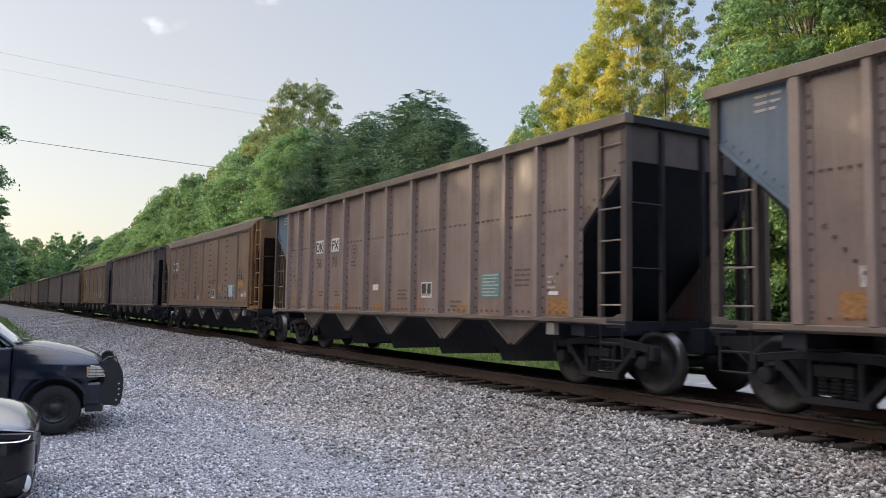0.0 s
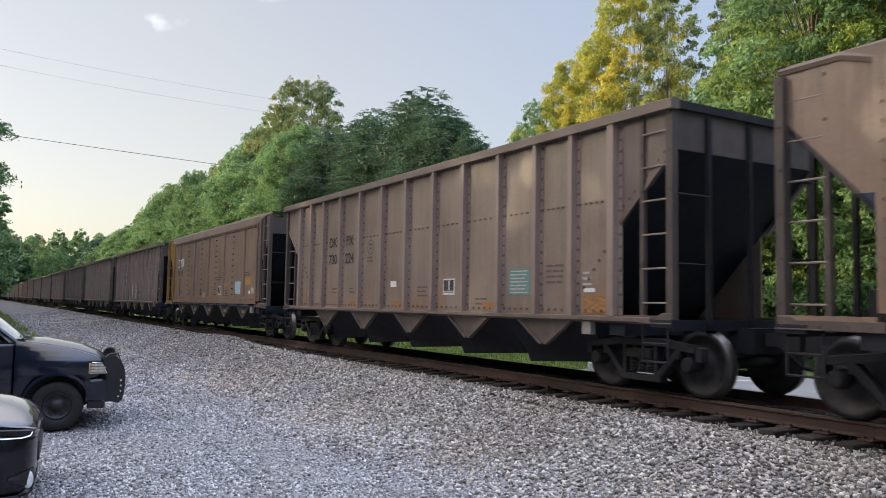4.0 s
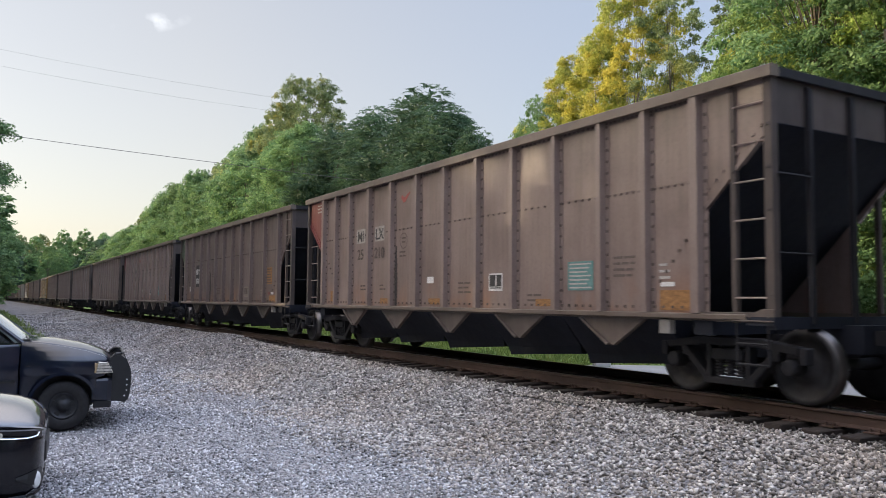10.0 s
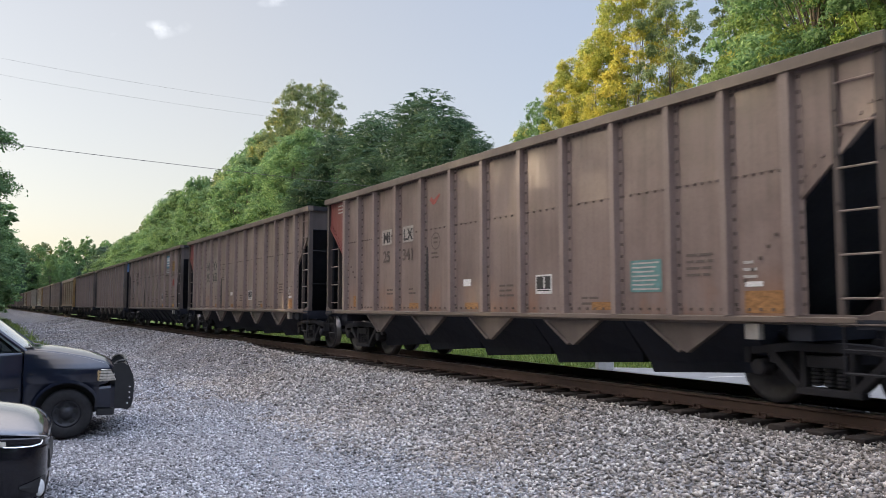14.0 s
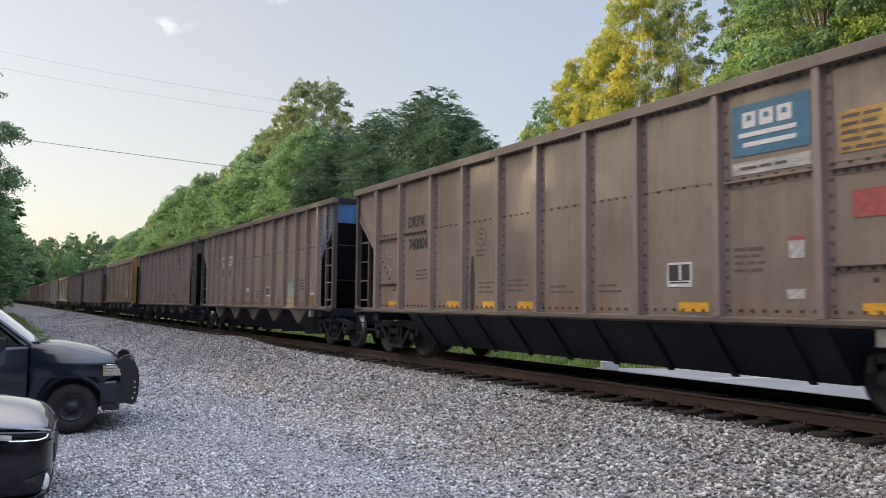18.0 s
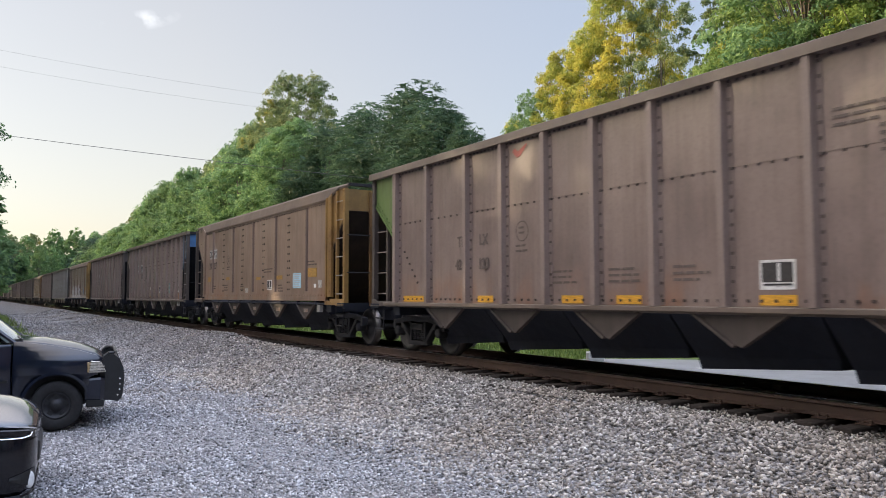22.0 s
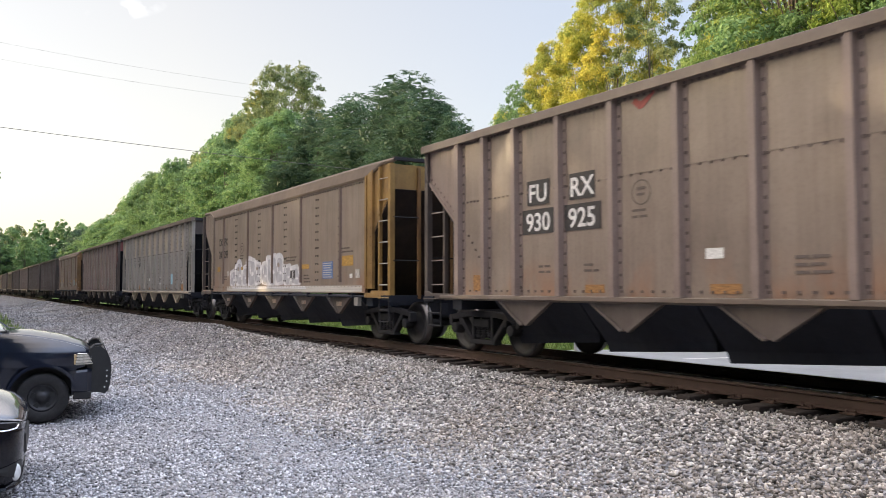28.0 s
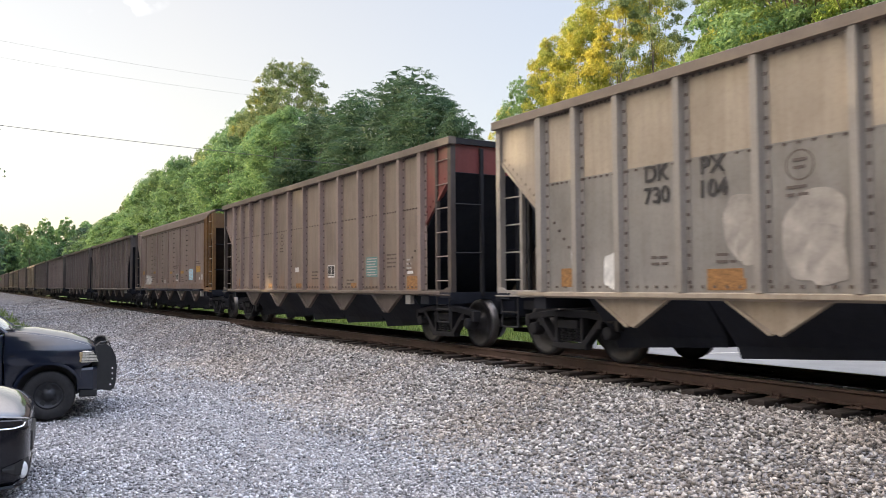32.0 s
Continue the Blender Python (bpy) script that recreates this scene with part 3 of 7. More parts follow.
tagged(stones("dusty_ballast", 70000, (-9.6, -1.25), (14.0, 90.0), 0.030, M_FARSTONE, 8, keep=lambda x, y: far_stone(x, y, 33), crowd=1.9, grow=0.010), "darker brown-grey stone beside the track", "ballast", kind="stuff")
# near-black stones between and just beyond the rails
tagged(stones("track_ballast", 12000, (-1.3, 2.8), (2.0, 40.0), 0.038, M_DARKBALLAST, 5), "very dark ballast between the ties", "ballast", kind="stuff")



def shoulder_z(x, y):
    """Ballast heaped between the tie ends, falling to the bank's crest."""
    return -0.275 + 0.022 * smooth_step(-1.75, -1.30, x) - 0.03 * smooth_step(-1.15, -0.85, x)


tagged(stones("shoulder_ballast", 9000, (-1.75, -0.84), (2.0, 40.0), 0.024, M_BALLAST, 9, zfun=shoulder_z), "grey-brown crushed stone between the tie ends", "ballast", kind="stuff")


def grass(name, n, spots, height, seed):
    """Short bent blades of grass."""
    rng = np.random.default_rng(seed)
    x, y = spots(rng, n)
    n = len(x)
    h = height * rng.uniform(0.4, 1.4, n)
    a = rng.uniform(0, 6.283, n)
    b = rng.uniform(0, 6.283, n)
    z = ground_z(x, y) - 0.01
    w = 0.012 + 0.0005 * np.maximum(y, 0)
    base = np.stack([x, y, z], -1)
    side = np.stack([np.cos(a) * w, np.sin(a) * w, np.zeros(n)], -1)
    lean = np.stack([np.cos(b) * h * 0.4, np.sin(b) * h * 0.4, h], -1)
    v = np.stack([base - side, base + side, base + lean], 1).reshape(-1, 3)
    me = bpy.data.meshes.new(name)
    me.from_pydata(v.tolist(), [], np.arange(n * 3).reshape(n, 3).tolist())
    me.materials.append(M_GRASS)
    return place(name, me)


def verge_spots(rng, n):
    x, y = rng.uniform(3.0, 12.5, n), 12 + 60 * rng.uniform(0, 1, n) ** 1.6
    k = (y > 16.4 - 0.3 * (x - 2.9)) & (y > 15.9 - 0.85 * (x - 5.0))
    return x[k], y[k]


def bank_spots(rng, n):
    x, y = rng.uniform(-14, -6.0, n), 38 + 60 * rng.uniform(0, 1, n) ** 1.4
    k = x < -7.0 - 0.4 * np.sin(y * 0.9) - rng.uniform(0, 0.7, n)
    return x[k], y[k]


tagged(grass("verge_grass", 40000, verge_spots, 0.16, 6), "rough bright green grass beyond the track", "grass", kind="stuff")
tagged(grass("bank_grass", 34000, bank_spots, 0.30, 7), "tall green grass beside the gravel", "grass", kind="stuff")

# ---- track ----
track = root("railway_track", Matrix.Identity(4), "rusty steel rails spiked to dark creosoted timber ties", "railway track", kind="structure")
RAIL = [(-0.075, -0.172), (0.075, -0.172), (0.075, -0.160), (0.012, -0.140), (0.010, -0.045), (0.037, -0.036), (0.037, -0.004), (0.030, 0.0), (-0.030, 0.0), (-0.037, -0.004), (-0.037, -0.036), (-0.010, -0.045), (-0.012, -0.140), (-0.075, -0.160)]
for rx in (-0.755, 0.755):
    bm = bmesh.new()
    prism(bm, [(rx + a, z) for a, z in RAIL], 1, -70, 460)
    rail = part("rail", bm, [M_RUST, M_RAILTOP], track)
    for f in rail.data.polygons:
        if f.normal.z > 0.9 and f.center.z > -0.01:
            f.material_index = 1
rng = random.Random(11)
bm = bmesh.new()
box(bm, -1.22, 1.22, -0.115, 0.115, -0.18, 0.0)
tie_me = mesh_of("tie", bm, M_TIE, 0.012)
bm = bmesh.new()
box(bm, -0.18, 0.18, -0.09, 0.09, 0.0, 0.014)
for sx in (-0.105, 0.105):
    for sy in (-0.05, 0.05):
        box(bm, sx - 0.014, sx + 0.014, sy - 0.012, sy + 0.012, 0.014, 0.045)
plate_me = mesh_of("tie_plate", bm, M_RUST)
far_ties = bmesh.new()
for i in range(960):
    y = -24 + i * 0.50 + rng.uniform(-0.03, 0.03)
    if i < 220:
        t = place("tie", tie_me, track, pose(rng.uniform(-0.07, 0.05), y, -0.190 + rng.uniform(-0.016, 0.0), rng.uniform(-1.0, 1.0), rng.uniform(-0.8, 0.8), rng.uniform(-1.8, 1.8)))
        if 40 <= i < 120:
            place("tie_plate", plate_me, track, pose(-0.755, y, -0.187))
    else:
        box(far_ties, -1.22, 1.22, y - 0.11, y + 0.11, -0.36, -0.186)
tagged(part("far_ties", far_ties, M_TIE, track, "dark timber ties along the distant track"), kind="stuff")
# bolted joint on the far rail
bm = bmesh.new()
box(bm, 0.722, 0.744, 7.05, 8.10, -0.135, -0.055)
joint = part("joint_bar", bm, M_RUST, track, bevel=0.004)
for y in (7.17, 7.33, 7.81, 7.97):
    bm = bmesh.new()
    lathe(bm, [(0.702, 0.010), (0.706, 0.017), (0.724, 0.018)], 0, 8, (0, y, -0.095))
    part("joint_bolt", bm, M_CHROME, joint, "bright worn bolt head")



# ---- hopper cars ----
CACHE = {}


def cached(key, build):
    if key not in CACHE:
        CACHE[key] = build()
    return CACHE[key]


RIBS_A = [-6.15, -5.27, -4.38, -3.33, -2.19, -1.07, 0.08, 1.21, 2.38, 3.53, 4.62, 5.50, 6.33]
RIBS_W = [-6.08, -4.72, -3.30, -2.13, -1.0, 0.15, 1.30, 2.46, 3.60, 5.03, 6.38]
RIBS_T = [-6.15, -4.93, -3.55, -2.16, -1.08, 0.15, 1.28, 2.47, 3.72, 5.12, 6.33]
RIBS_B = [-4.66, -2.14, 0.06, 2.32, 4.94]
HALF = 7.28
TOP = 3.98


def rivet_row(bm, x, pts, r=0.016):
    for y, z in pts:
        box(bm, x - 0.016, x, y - r, y + r, z - r, z + r)


def side_sheet(style, sgn):
    """Riveted side sheet with its rolled seam; sgn -1 is the near side."""
    bm = bmesh.new()
    x = 1.50
    if style == "round":
        box(bm, -x, -x + 0.03, -6.05, 6.05, 1.28, 3.68)
        for y in (-3.22, -0.95, 1.26, 3.56):
            rivet_row(bm, -x, [(y + d, 1.42 + 0.205 * k) for k in range(11) for d in (-0.065, 0.065)], 0.021)
        rivet_row(bm, -x - 0.004, [(-6.0 + 0.15 * k, 3.62) for k in range(81)], 0.014)
        for y in RIBS_B:
            rivet_row(bm, -x, [(y + 0.11, 1.5 + 0.2 * k) for k in range(11)], 0.014)
    else:
        box(bm, -x, -x + 0.03, -6.15, 6.33, 1.08, 2.78)
        box(bm, -x + 0.005, -x + 0.03, -6.15, 6.33, 2.78, 3.86)
        box(bm, -x - 0.006, -x, -6.15, 6.33, 2.768, 2.784)
        ribs = {"ribbed": RIBS_A, "wide": RIBS_W, "trough": RIBS_T}[style]
        for a, b in zip(ribs, ribs[1:]):
            n = int((b - a) / 0.17)
            rivet_row(bm, -x, [(a + 0.12 + (b - a - 0.24) * k / (n - 1), 1.16) for k in range(n)], 0.018)
            rivet_row(bm, -x, [(a + 0.14 + (b - a - 0.28) * k / 5, 2.75) for k in range(6)], 0.015)
            rivet_row(bm, -x, [(a + 0.10 + (b - a - 0.2) * k / 8, 3.82) for k in range(9)], 0.016)
        for e in (-1, 1):
            rivet_row(bm, -x, [(e * (6.05 - 0.11 * k), 2.15 - 0.13 * k) for k in range(6)], 0.02)
    if sgn > 0:
        for v in bm.verts:
            v.co.x, v.co.y = -v.co.x, -v.co.y
    return bm


def rib_bar(style, wide):
    bm = bmesh.new()
    if style == "round":
        prism(bm, [(-1.545, -0.028), (-1.545, 0.028), (-1.50, 0.05), (-1.50, -0.05)], 2, 1.36, 3.64)
    else:
        w = 0.085 if wide else 0.062
        prism(bm, [(-1.60, -w * 0.75), (-1.60, w * 0.75), (-1.50, w), (-1.50, -w)], 2, 1.09, 3.87)
        box(bm, -1.508, -1.50, -w - 0.075, -w, 1.10, 3.86)
        rivet_row(bm, -1.508, [(-w - 0.042, 1.22 + 0.17 * k) for k in range(16)], 0.019)
    return bm


def v_plate():
    bm = bmesh.new()
    prism(bm, [(-0.68, 1.0), (0.68, 1.0), (0.06, 0.62), (-0.06, 0.62)], 0, -1.46, -1.43)
    for s in (-1, 1):
        prism(bm, [(s * 0.70, 1.0), (s * 0.64, 1.0), (s * 0.03, 0.63), (s * 0.07, 0.60)], 0, -1.50, -1.42)
    return bm


def bay_body(style):
    bm = bmesh.new()
    if style == "trough":
        prism(bm, [(-1.46, 0.99), (1.46, 0.99), (0.95, 0.34), (-0.95, 0.34)], 1, -4.9, 4.9)
    else:
        rings = []
        for hx, y0, y1, z0, z1 in ((1.40, -1.08, 1.08, 1.02, 1.02), (0.90, -1.00, 1.03, 0.50, 0.40), (0.84, -0.96, 1.02, 0.37, 0.24)):
            rings.append([bm.verts.new(q) for q in ((-hx, y0, z0), (hx, y0, z0), (hx, y1, z1), (-hx, y1, z1))])
        for a, b in zip(rings, rings[1:]):
            for i in range(4):
                bm.faces.new((a[i], a[(i + 1) % 4], b[(i + 1) % 4], b[i]))
        bm.faces.new(rings[0])
        bm.faces.new(rings[-1][::-1])
    return bm


def trough_rib():
    bm = bmesh.new()
    prism(bm, [(-1.50, 0.99), (-1.44, 0.99), (-0.93, 0.31), (-0.99, 0.31)], 1, -0.04, 0.04)
    return mesh_of("trough_rib", bm, M_BLACK)


def ledge(car, y, z, w):
    """A riveted stiffening ledge between two ribs."""
    bm = bmesh.new()
    box(bm, -0.06, 0.0, -w / 2, w / 2, -0.012, 0.012)
    box(bm, -0.012, 0.0, -w / 2, w / 2, -0.075, -0.012)
    rivet_row(bm, -0.012, [(w * (k / 7 - 0.5) * 0.9, -0.045) for k in range(8)], 0.017)
    return place("stiffener", two_tone(mesh_of("stiffener", bm, M_TAN), M_TAN), car, Matrix.Translation((-1.50, y, z)))


def wheelset_mesh():
    bm = bmesh.new()
    for s in (-1, 1):
        lathe(bm, [(s * 0.685, 0.40), (s * 0.69, 0.482), (s * 0.715, 0.478), (s * 0.735, 0.462), (s * 0.825, 0.452), (s * 0.828, 0.38), (s * 0.775, 0.34), (s * 0.77, 0.17), (s * 0.84, 0.13), (s * 0.84, 0.05)], 0, 30)
    rod(bm, (-0.84, 0, 0), (0.84, 0, 0), 0.08, 10)
    me = mesh_of("wheelset", bm, [M_WHEEL, M_TREAD])
    for f in me.polygons:
        r = math.hypot(f.center.y, f.center.z)
        if r > 0.44 and abs(f.center.x) > 0.69 and abs(f.center.x) < 0.826:
            f.material_index = 1
        f.use_smooth = True
    return me


def side_frame_mesh():
    bm = bmesh.new()
    x0, x1 = -1.10, -0.94

    def bar(a, b, h, xa=x0, xb=x1):
        a, b = Vector(a), Vector(b)
        d = (b - a).normalized()
        n = Vector((-d.y, d.x)) * h / 2
        prism(bm, [tuple(a + n), tuple(b + n), tuple(b - n), tuple(a - n)], 0, xa, xb)
    bar((-1.0, 0.66), (-0.42, 0.73), 0.105)
    bar((1.0, 0.66), (0.42, 0.73), 0.105)
    bar((-0.46, 0.73), (0.46, 0.73), 0.11)
    bar((-0.74, 0.66), (-0.34, 0.26), 0.095)
    bar((0.74, 0.66), (0.34, 0.26), 0.095)
    bar((-0.40, 0.225), (0.40, 0.225), 0.09)
    bar((-0.30, 0.25), (-0.30, 0.70), 0.07)
    bar((0.30, 0.25), (0.30, 0.70), 0.07)
    for s in (-1, 1):
        bar((s * 1.06, 0.70), (s * 1.06, 0.50), 0.10)
        bar((s * 0.70, 0.68), (s * 0.70, 0.52), 0.09)
        lathe(bm, [(-1.14, 0.06), (-1.13, 0.10), (-1.0, 0.115), (-0.93, 0.115)], 0, 14, (0, s * 0.885, 0.46))
    box(bm, -1.12, -0.92, -0.24, 0.24, 0.50, 0.64)
    return bm


def spring_mesh():
    """A coil spring drawn as one ribbed turning."""
    bm = bmesh.new()
    prof = [(0.29, 0.03)]
    for j in range(5):
        prof += [(0.295 + 0.044 * j, 0.066), (0.317 + 0.044 * j, 0.066), (0.325 + 0.044 * j, 0.048)]
    lathe(bm, prof, 2, 8)
    return bm


def make_truck(parent, y, near):
    truck = place("truck", cached("bolster", lambda: bolster_mesh()), parent, pose(0, y, 0))
    ws = []
    for dy in (-0.885, 0.885):
        ws.append(place("wheelset", cached("wheelset", wheelset_mesh), truck, pose(0, dy, 0.46)))
    for a in (0, 180):
        place("side_frame", cached("side_frame", lambda: mesh_of("side_frame", side_frame_mesh(), M_TRUCK, 0.012)), truck, pose(0, 0, 0, 0, 0, a))
    if near:
        for k in range(3):
            place("spring", cached("springs", lambda: mesh_of("spring", spring_mesh(), M_TRUCK)), truck, pose(-1.03, -0.16 + 0.16 * k, 0))
    return ws


def bolster_mesh():
    bm = bmesh.new()
    box(bm, -1.0, 1.0, -0.17, 0.17, 0.52, 0.72)
    box(bm, -0.35, 0.35, -0.25, 0.25, 0.70, 0.82)
    box(bm, -0.7, 0.7, 0.36, 0.42, 0.40, 0.50)
    box(bm, -0.7, 0.7, -0.42, -0.36, 0.40, 0.50)
    return mesh_of("bolster", bm, M_TRUCK, 0.01)


def slope_sheet(e):
    bm = bmesh.new()
    s = e
    prism(bm, [(s * 7.20, 3.36), (s * 7.24, 3.32), (s * 5.02, 1.0), (s * 4.96, 1.04)], 0, -1.47, 1.47)
    return bm


def corner_sheet(e, out=0.0):
    """Upper end of the side sheet, cut away along the slope."""
    bm = bmesh.new()
    s = e
    k = 6.33 if e > 0 else 6.15
    pts = [(s * k, 3.86), (s * (7.24 + out), 3.86), (s * (7.24 + out), 3.34), (s * (k + 0.12), 2.44), (s * k, 2.44)]
    prism(bm, pts, 0, -1.50, -1.475)
    prism(bm, [(s * (7.24 + out), 3.34), (s * (7.24 + out), 3.27), (s * (k + 0.12), 2.37), (s * (k + 0.12), 2.44)], 0, -1.52, -1.44)
    rivet_row(bm, -1.50, [(s * (7.20 + out - 0.11 * k), 3.40 - 0.095 * k) for k in range(10)], 0.018)
    return bm


def round_corner(e, out=0.0):
    """Corner column and the upper gusset that rises to the end of the roof."""
    bm = bmesh.new()
    s = e
    prism(bm, [(s * 6.38, 3.82), (s * 6.75, 3.92), (s * (7.2 + out), 3.95), (s * (7.2 + out), 3.32), (s * (6.80 + out), 2.88), (s * (6.38 + out), 2.44), (s * 6.38, 2.44)], 0, -1.47, -1.445)
    prism(bm, [(s * 6.05, 1.2), (s * 6.38, 1.2), (s * 6.38, 3.84), (s * 6.05, 3.72)], 0, -1.53, -1.46)
    prism(bm, [(s * 6.05, 1.2), (s * 6.13, 1.2), (s * 6.13, 3.74), (s * 6.05, 3.71)], 0, -1.56, -1.53)
    box(bm, -1.56, -1.44, *sorted((s * 6.38, s * (7.26 + out))), 1.07, 1.16)
    rivet_row(bm, -1.53, [(s * 6.30, 1.35 + 0.2 * k) for k in range(12)], 0.015)
    return bm


def end_sheet(e):
    bm = bmesh.new()
    box(bm, -1.47, 1.47, *sorted((e * 7.20, e * 7.235)), 3.33, 3.86)
    return bm


def post(z1, w=0.055):
    bm = bmesh.new()
    prism(bm, [(-w, -w), (w, -w), (w, w), (-w, w)], 2, 0.98, z1)
    rivet_row(bm, -w, [(0.0, 1.3 + 0.5 * k) for k in range(6)], 0.016)
    return bm


def ladder_foot(e):
    """Upright plate that ties the ladder's foot to the corner post and the side sheet."""
    bm = bmesh.new()
    prism(bm, [(e * 6.05, 1.00), (e * 7.27, 1.00), (e * 7.27, 1.15), (e * 7.10, 1.15), (e * 7.02, 1.11), (e * 6.05, 1.11)], 0, -1.565, -1.535)
    box(bm, -1.60, -1.50, *sorted((e * 6.70, e * 7.27)), 1.00, 1.02)
    rivet_row(bm, -1.565, [(e * y, 1.055) for y in (6.2, 6.45, 6.75, 6.95, 7.2)], 0.014)
    return bm


def rung(length):
    bm = bmesh.new()
    rod(bm, (0, -length / 2, 0), (0, length / 2, 0), 0.013, 6)
    return bm


def top_chord(style, sgn):
    bm = bmesh.new()
    if style == "round":
        full = [(-1.52, 3.66), (-1.535, 3.72), (-1.462, 3.97), (-1.40, 4.03), (-1.36, 3.97), (-1.46, 3.68)]
        slim = [(-1.49, 3.90), (-1.50, 3.95), (-1.45, 4.00), (-1.37, 4.03), (-1.36, 3.97), (-1.44, 3.90)]
        rings = [[bm.verts.new((px, y, pz)) for px, pz in prof] for y, prof in ((-7.27, slim), (-6.75, slim), (-6.05, full), (6.05, full), (6.75, slim), (7.51, slim))]
        for r1, r2 in zip(rings, rings[1:]):
            for i in range(6):
                bm.faces.new((r1[i], r1[(i + 1) % 6], r2[(i + 1) % 6], r2[i]))
        bm.faces.new(rings[0])
        bm.faces.new(rings[-1][::-1])
    else:
        prism(bm, [(-1.62, 3.84), (-1.62, 3.97), (-1.60, 3.98), (-1.46, 3.98), (-1.46, 3.84)], 1, -7.32, 7.56)
    if sgn > 0:
        for v in bm.verts:
            v.co.x = -v.co.x
    return bm


def end_chord(style):
    bm = bmesh.new()
    x = 1.46
    box(bm, -x, x, 7.18, 7.30, *((3.94, 4.01) if style == "round" else (3.86, 3.97)))
    return bm


def sill(style):
    bm = bmesh.new()
    if style == "round":
        box(bm, -1.54, -1.46, -6.05, 6.05, 1.10, 1.29)
        rivet_row(bm, -1.54, [(-6.0 + 0.2 * k, 1.25) for k in range(61)], 0.014)
    else:
        prism(bm, [(-1.59, 1.025), (-1.59, 1.075), (-1.58, 1.085), (-1.47, 1.09), (-1.47, 0.99)], 1, -6.9, 6.9)
    return bm


def pipe_mesh():
    """Long pipe clipped along the foot of a smooth-sided car."""
    bm = bmesh.new()
    rod(bm, (-1.52, -6.2, 1.03), (-1.52, 6.2, 1.03), 0.026, 8)
    for k in range(9):
        box(bm, -1.56, -1.47, -5.4 + 1.35 * k - 0.03, -5.4 + 1.35 * k + 0.03, 0.99, 1.10)
    return mesh_of("train_pipe", bm, M_BLACK)


def brake_gear():
    bm = bmesh.new()
    lathe(bm, [(-0.25, 0.14), (-0.22, 0.16), (0.2, 0.16), (0.25, 0.12)], 1, 12, (-0.3, 6.75, 1.35))
    box(bm, -0.9, -0.6, 6.6, 6.85, 1.06, 1.45)
    rod(bm, (-0.9, 6.9, 1.2), (0.9, 6.9, 1.3), 0.03)
    rod(bm, (0.5, 6.7, 1.0), (0.5, 6.7, 2.6), 0.025)
    return bm


def end_frame(e):
    """Platform, buffer beam and striker at one end."""
    bm = bmesh.new()
    lo, hi = sorted((e * 6.9, e * 7.28))
    box(bm, -1.55, 1.55, *sorted((e * 7.16, e * 7.28)), 0.92, 1.06)
    box(bm, -1.58, -1.48, lo, hi, 0.96, 1.06)
    box(bm, 1.48, 1.58, lo, hi, 0.96, 1.06)
    box(bm, -0.30, 0.30, *sorted((e * 5.0, e * 7.55)), 0.62, 0.96)
    box(bm, -1.5, 1.5, *sorted((e * 6.05, e * 6.35)), 0.82, 1.0)
    return bm


def coupler(e):
    bm = bmesh.new()
    box(bm, -0.09, 0.09, *sorted((e * 7.5, e * 7.95)), 0.72, 0.90)
    box(bm, -0.15, 0.17, *sorted((e * 7.9, e * 8.12)), 0.68, 0.95)
    rod(bm, (0.25, e * 7.5, 0.75), (0.22, e * 7.9, 0.45), 0.025)
    rod(bm, (0.22, e * 7.9, 0.45), (0.2, e * 8.1, 0.42), 0.025)
    return bm


def stirrup():
    bm = bmesh.new()
    for y in (-0.22, 0.22):
        rod(bm, (0, y, 0.5), (0, y, 0.98), 0.016)
    for z in (0.5, 0.74):
        rod(bm, (0, -0.22, z), (0, 0.22, z), 0.016)
    return bm


FACE = Matrix(((0, 0, -1, 0), (-1, 0, 0, 0), (0, 1, 0, 0), (0, 0, 0, 1)))


def lettering(car, text, y, z, height, mat, x=-1.512, squeeze=0.85):
    cu = bpy.data.curves.new("lettering", "FONT")
    cu.body, cu.size, cu.align_x, cu.extrude = text, height * 1.38, "CENTER", 0.0015
    cu.offset = 0.006
    cu.materials.append(mat)
    ob = new("lettering", cu)
    ob.parent = car
    ob.matrix_basis = Matrix.Translation((x, y, z)) @ FACE @ Matrix.Diagonal((squeeze, 1, 1, 1))
    return ob


def patch(car, name, y, z, w, h, mat, x=-1.504, label=""):
    def build():
        bm = bmesh.new()
        box(bm, -0.003, 0.003, -0.5, 0.5, -0.5, 0.5)
        return mesh_of(name, bm, mat)
    ob = place(name, cached(("patch", name, mat.name), build), car, Matrix.Translation((x, y, z)) @ Matrix.Diagonal((1, w, h, 1)), label)
    return ob


def striped(car, y, z, w, h, mat, lines, x=-1.504):
    """A stencilled panel with rows of small writing."""
    p = patch(car, "stencil_panel", y, z, w, h, mat, x)
    for k in range(lines):
        zz = z + h * (0.5 - (k + 0.7) / (lines + 0.4))
        patch(car, "writing_bar", y + w * 0.04 * (k % 3), zz, w * (0.84 - 0.07 * (k % 3)), h * 0.28 / lines * 1.3, M_CHALK, x - 0.004)
    return p


def framed(car, y, z, w, h, x=-1.504, edge=None, field=None):
    """A white-bordered dark label with two inner squares."""
    edge, field = edge or M_WHITE, field or M_LETTER_DARK
    patch(car, "label_border", y, z, w, h, edge, x)
    patch(car, "label_field", y, z + h * 0.08, w * 0.86, h * 0.66, field, x - 0.004)
    patch(car, "label_bar", y - w * 0.05, z + h * 0.08, w * 0.08, h * 0.6, edge, x - 0.007)
    patch(car, "label_strip", y, z - h * 0.33, w * 0.8, h * 0.06, field, x - 0.004)


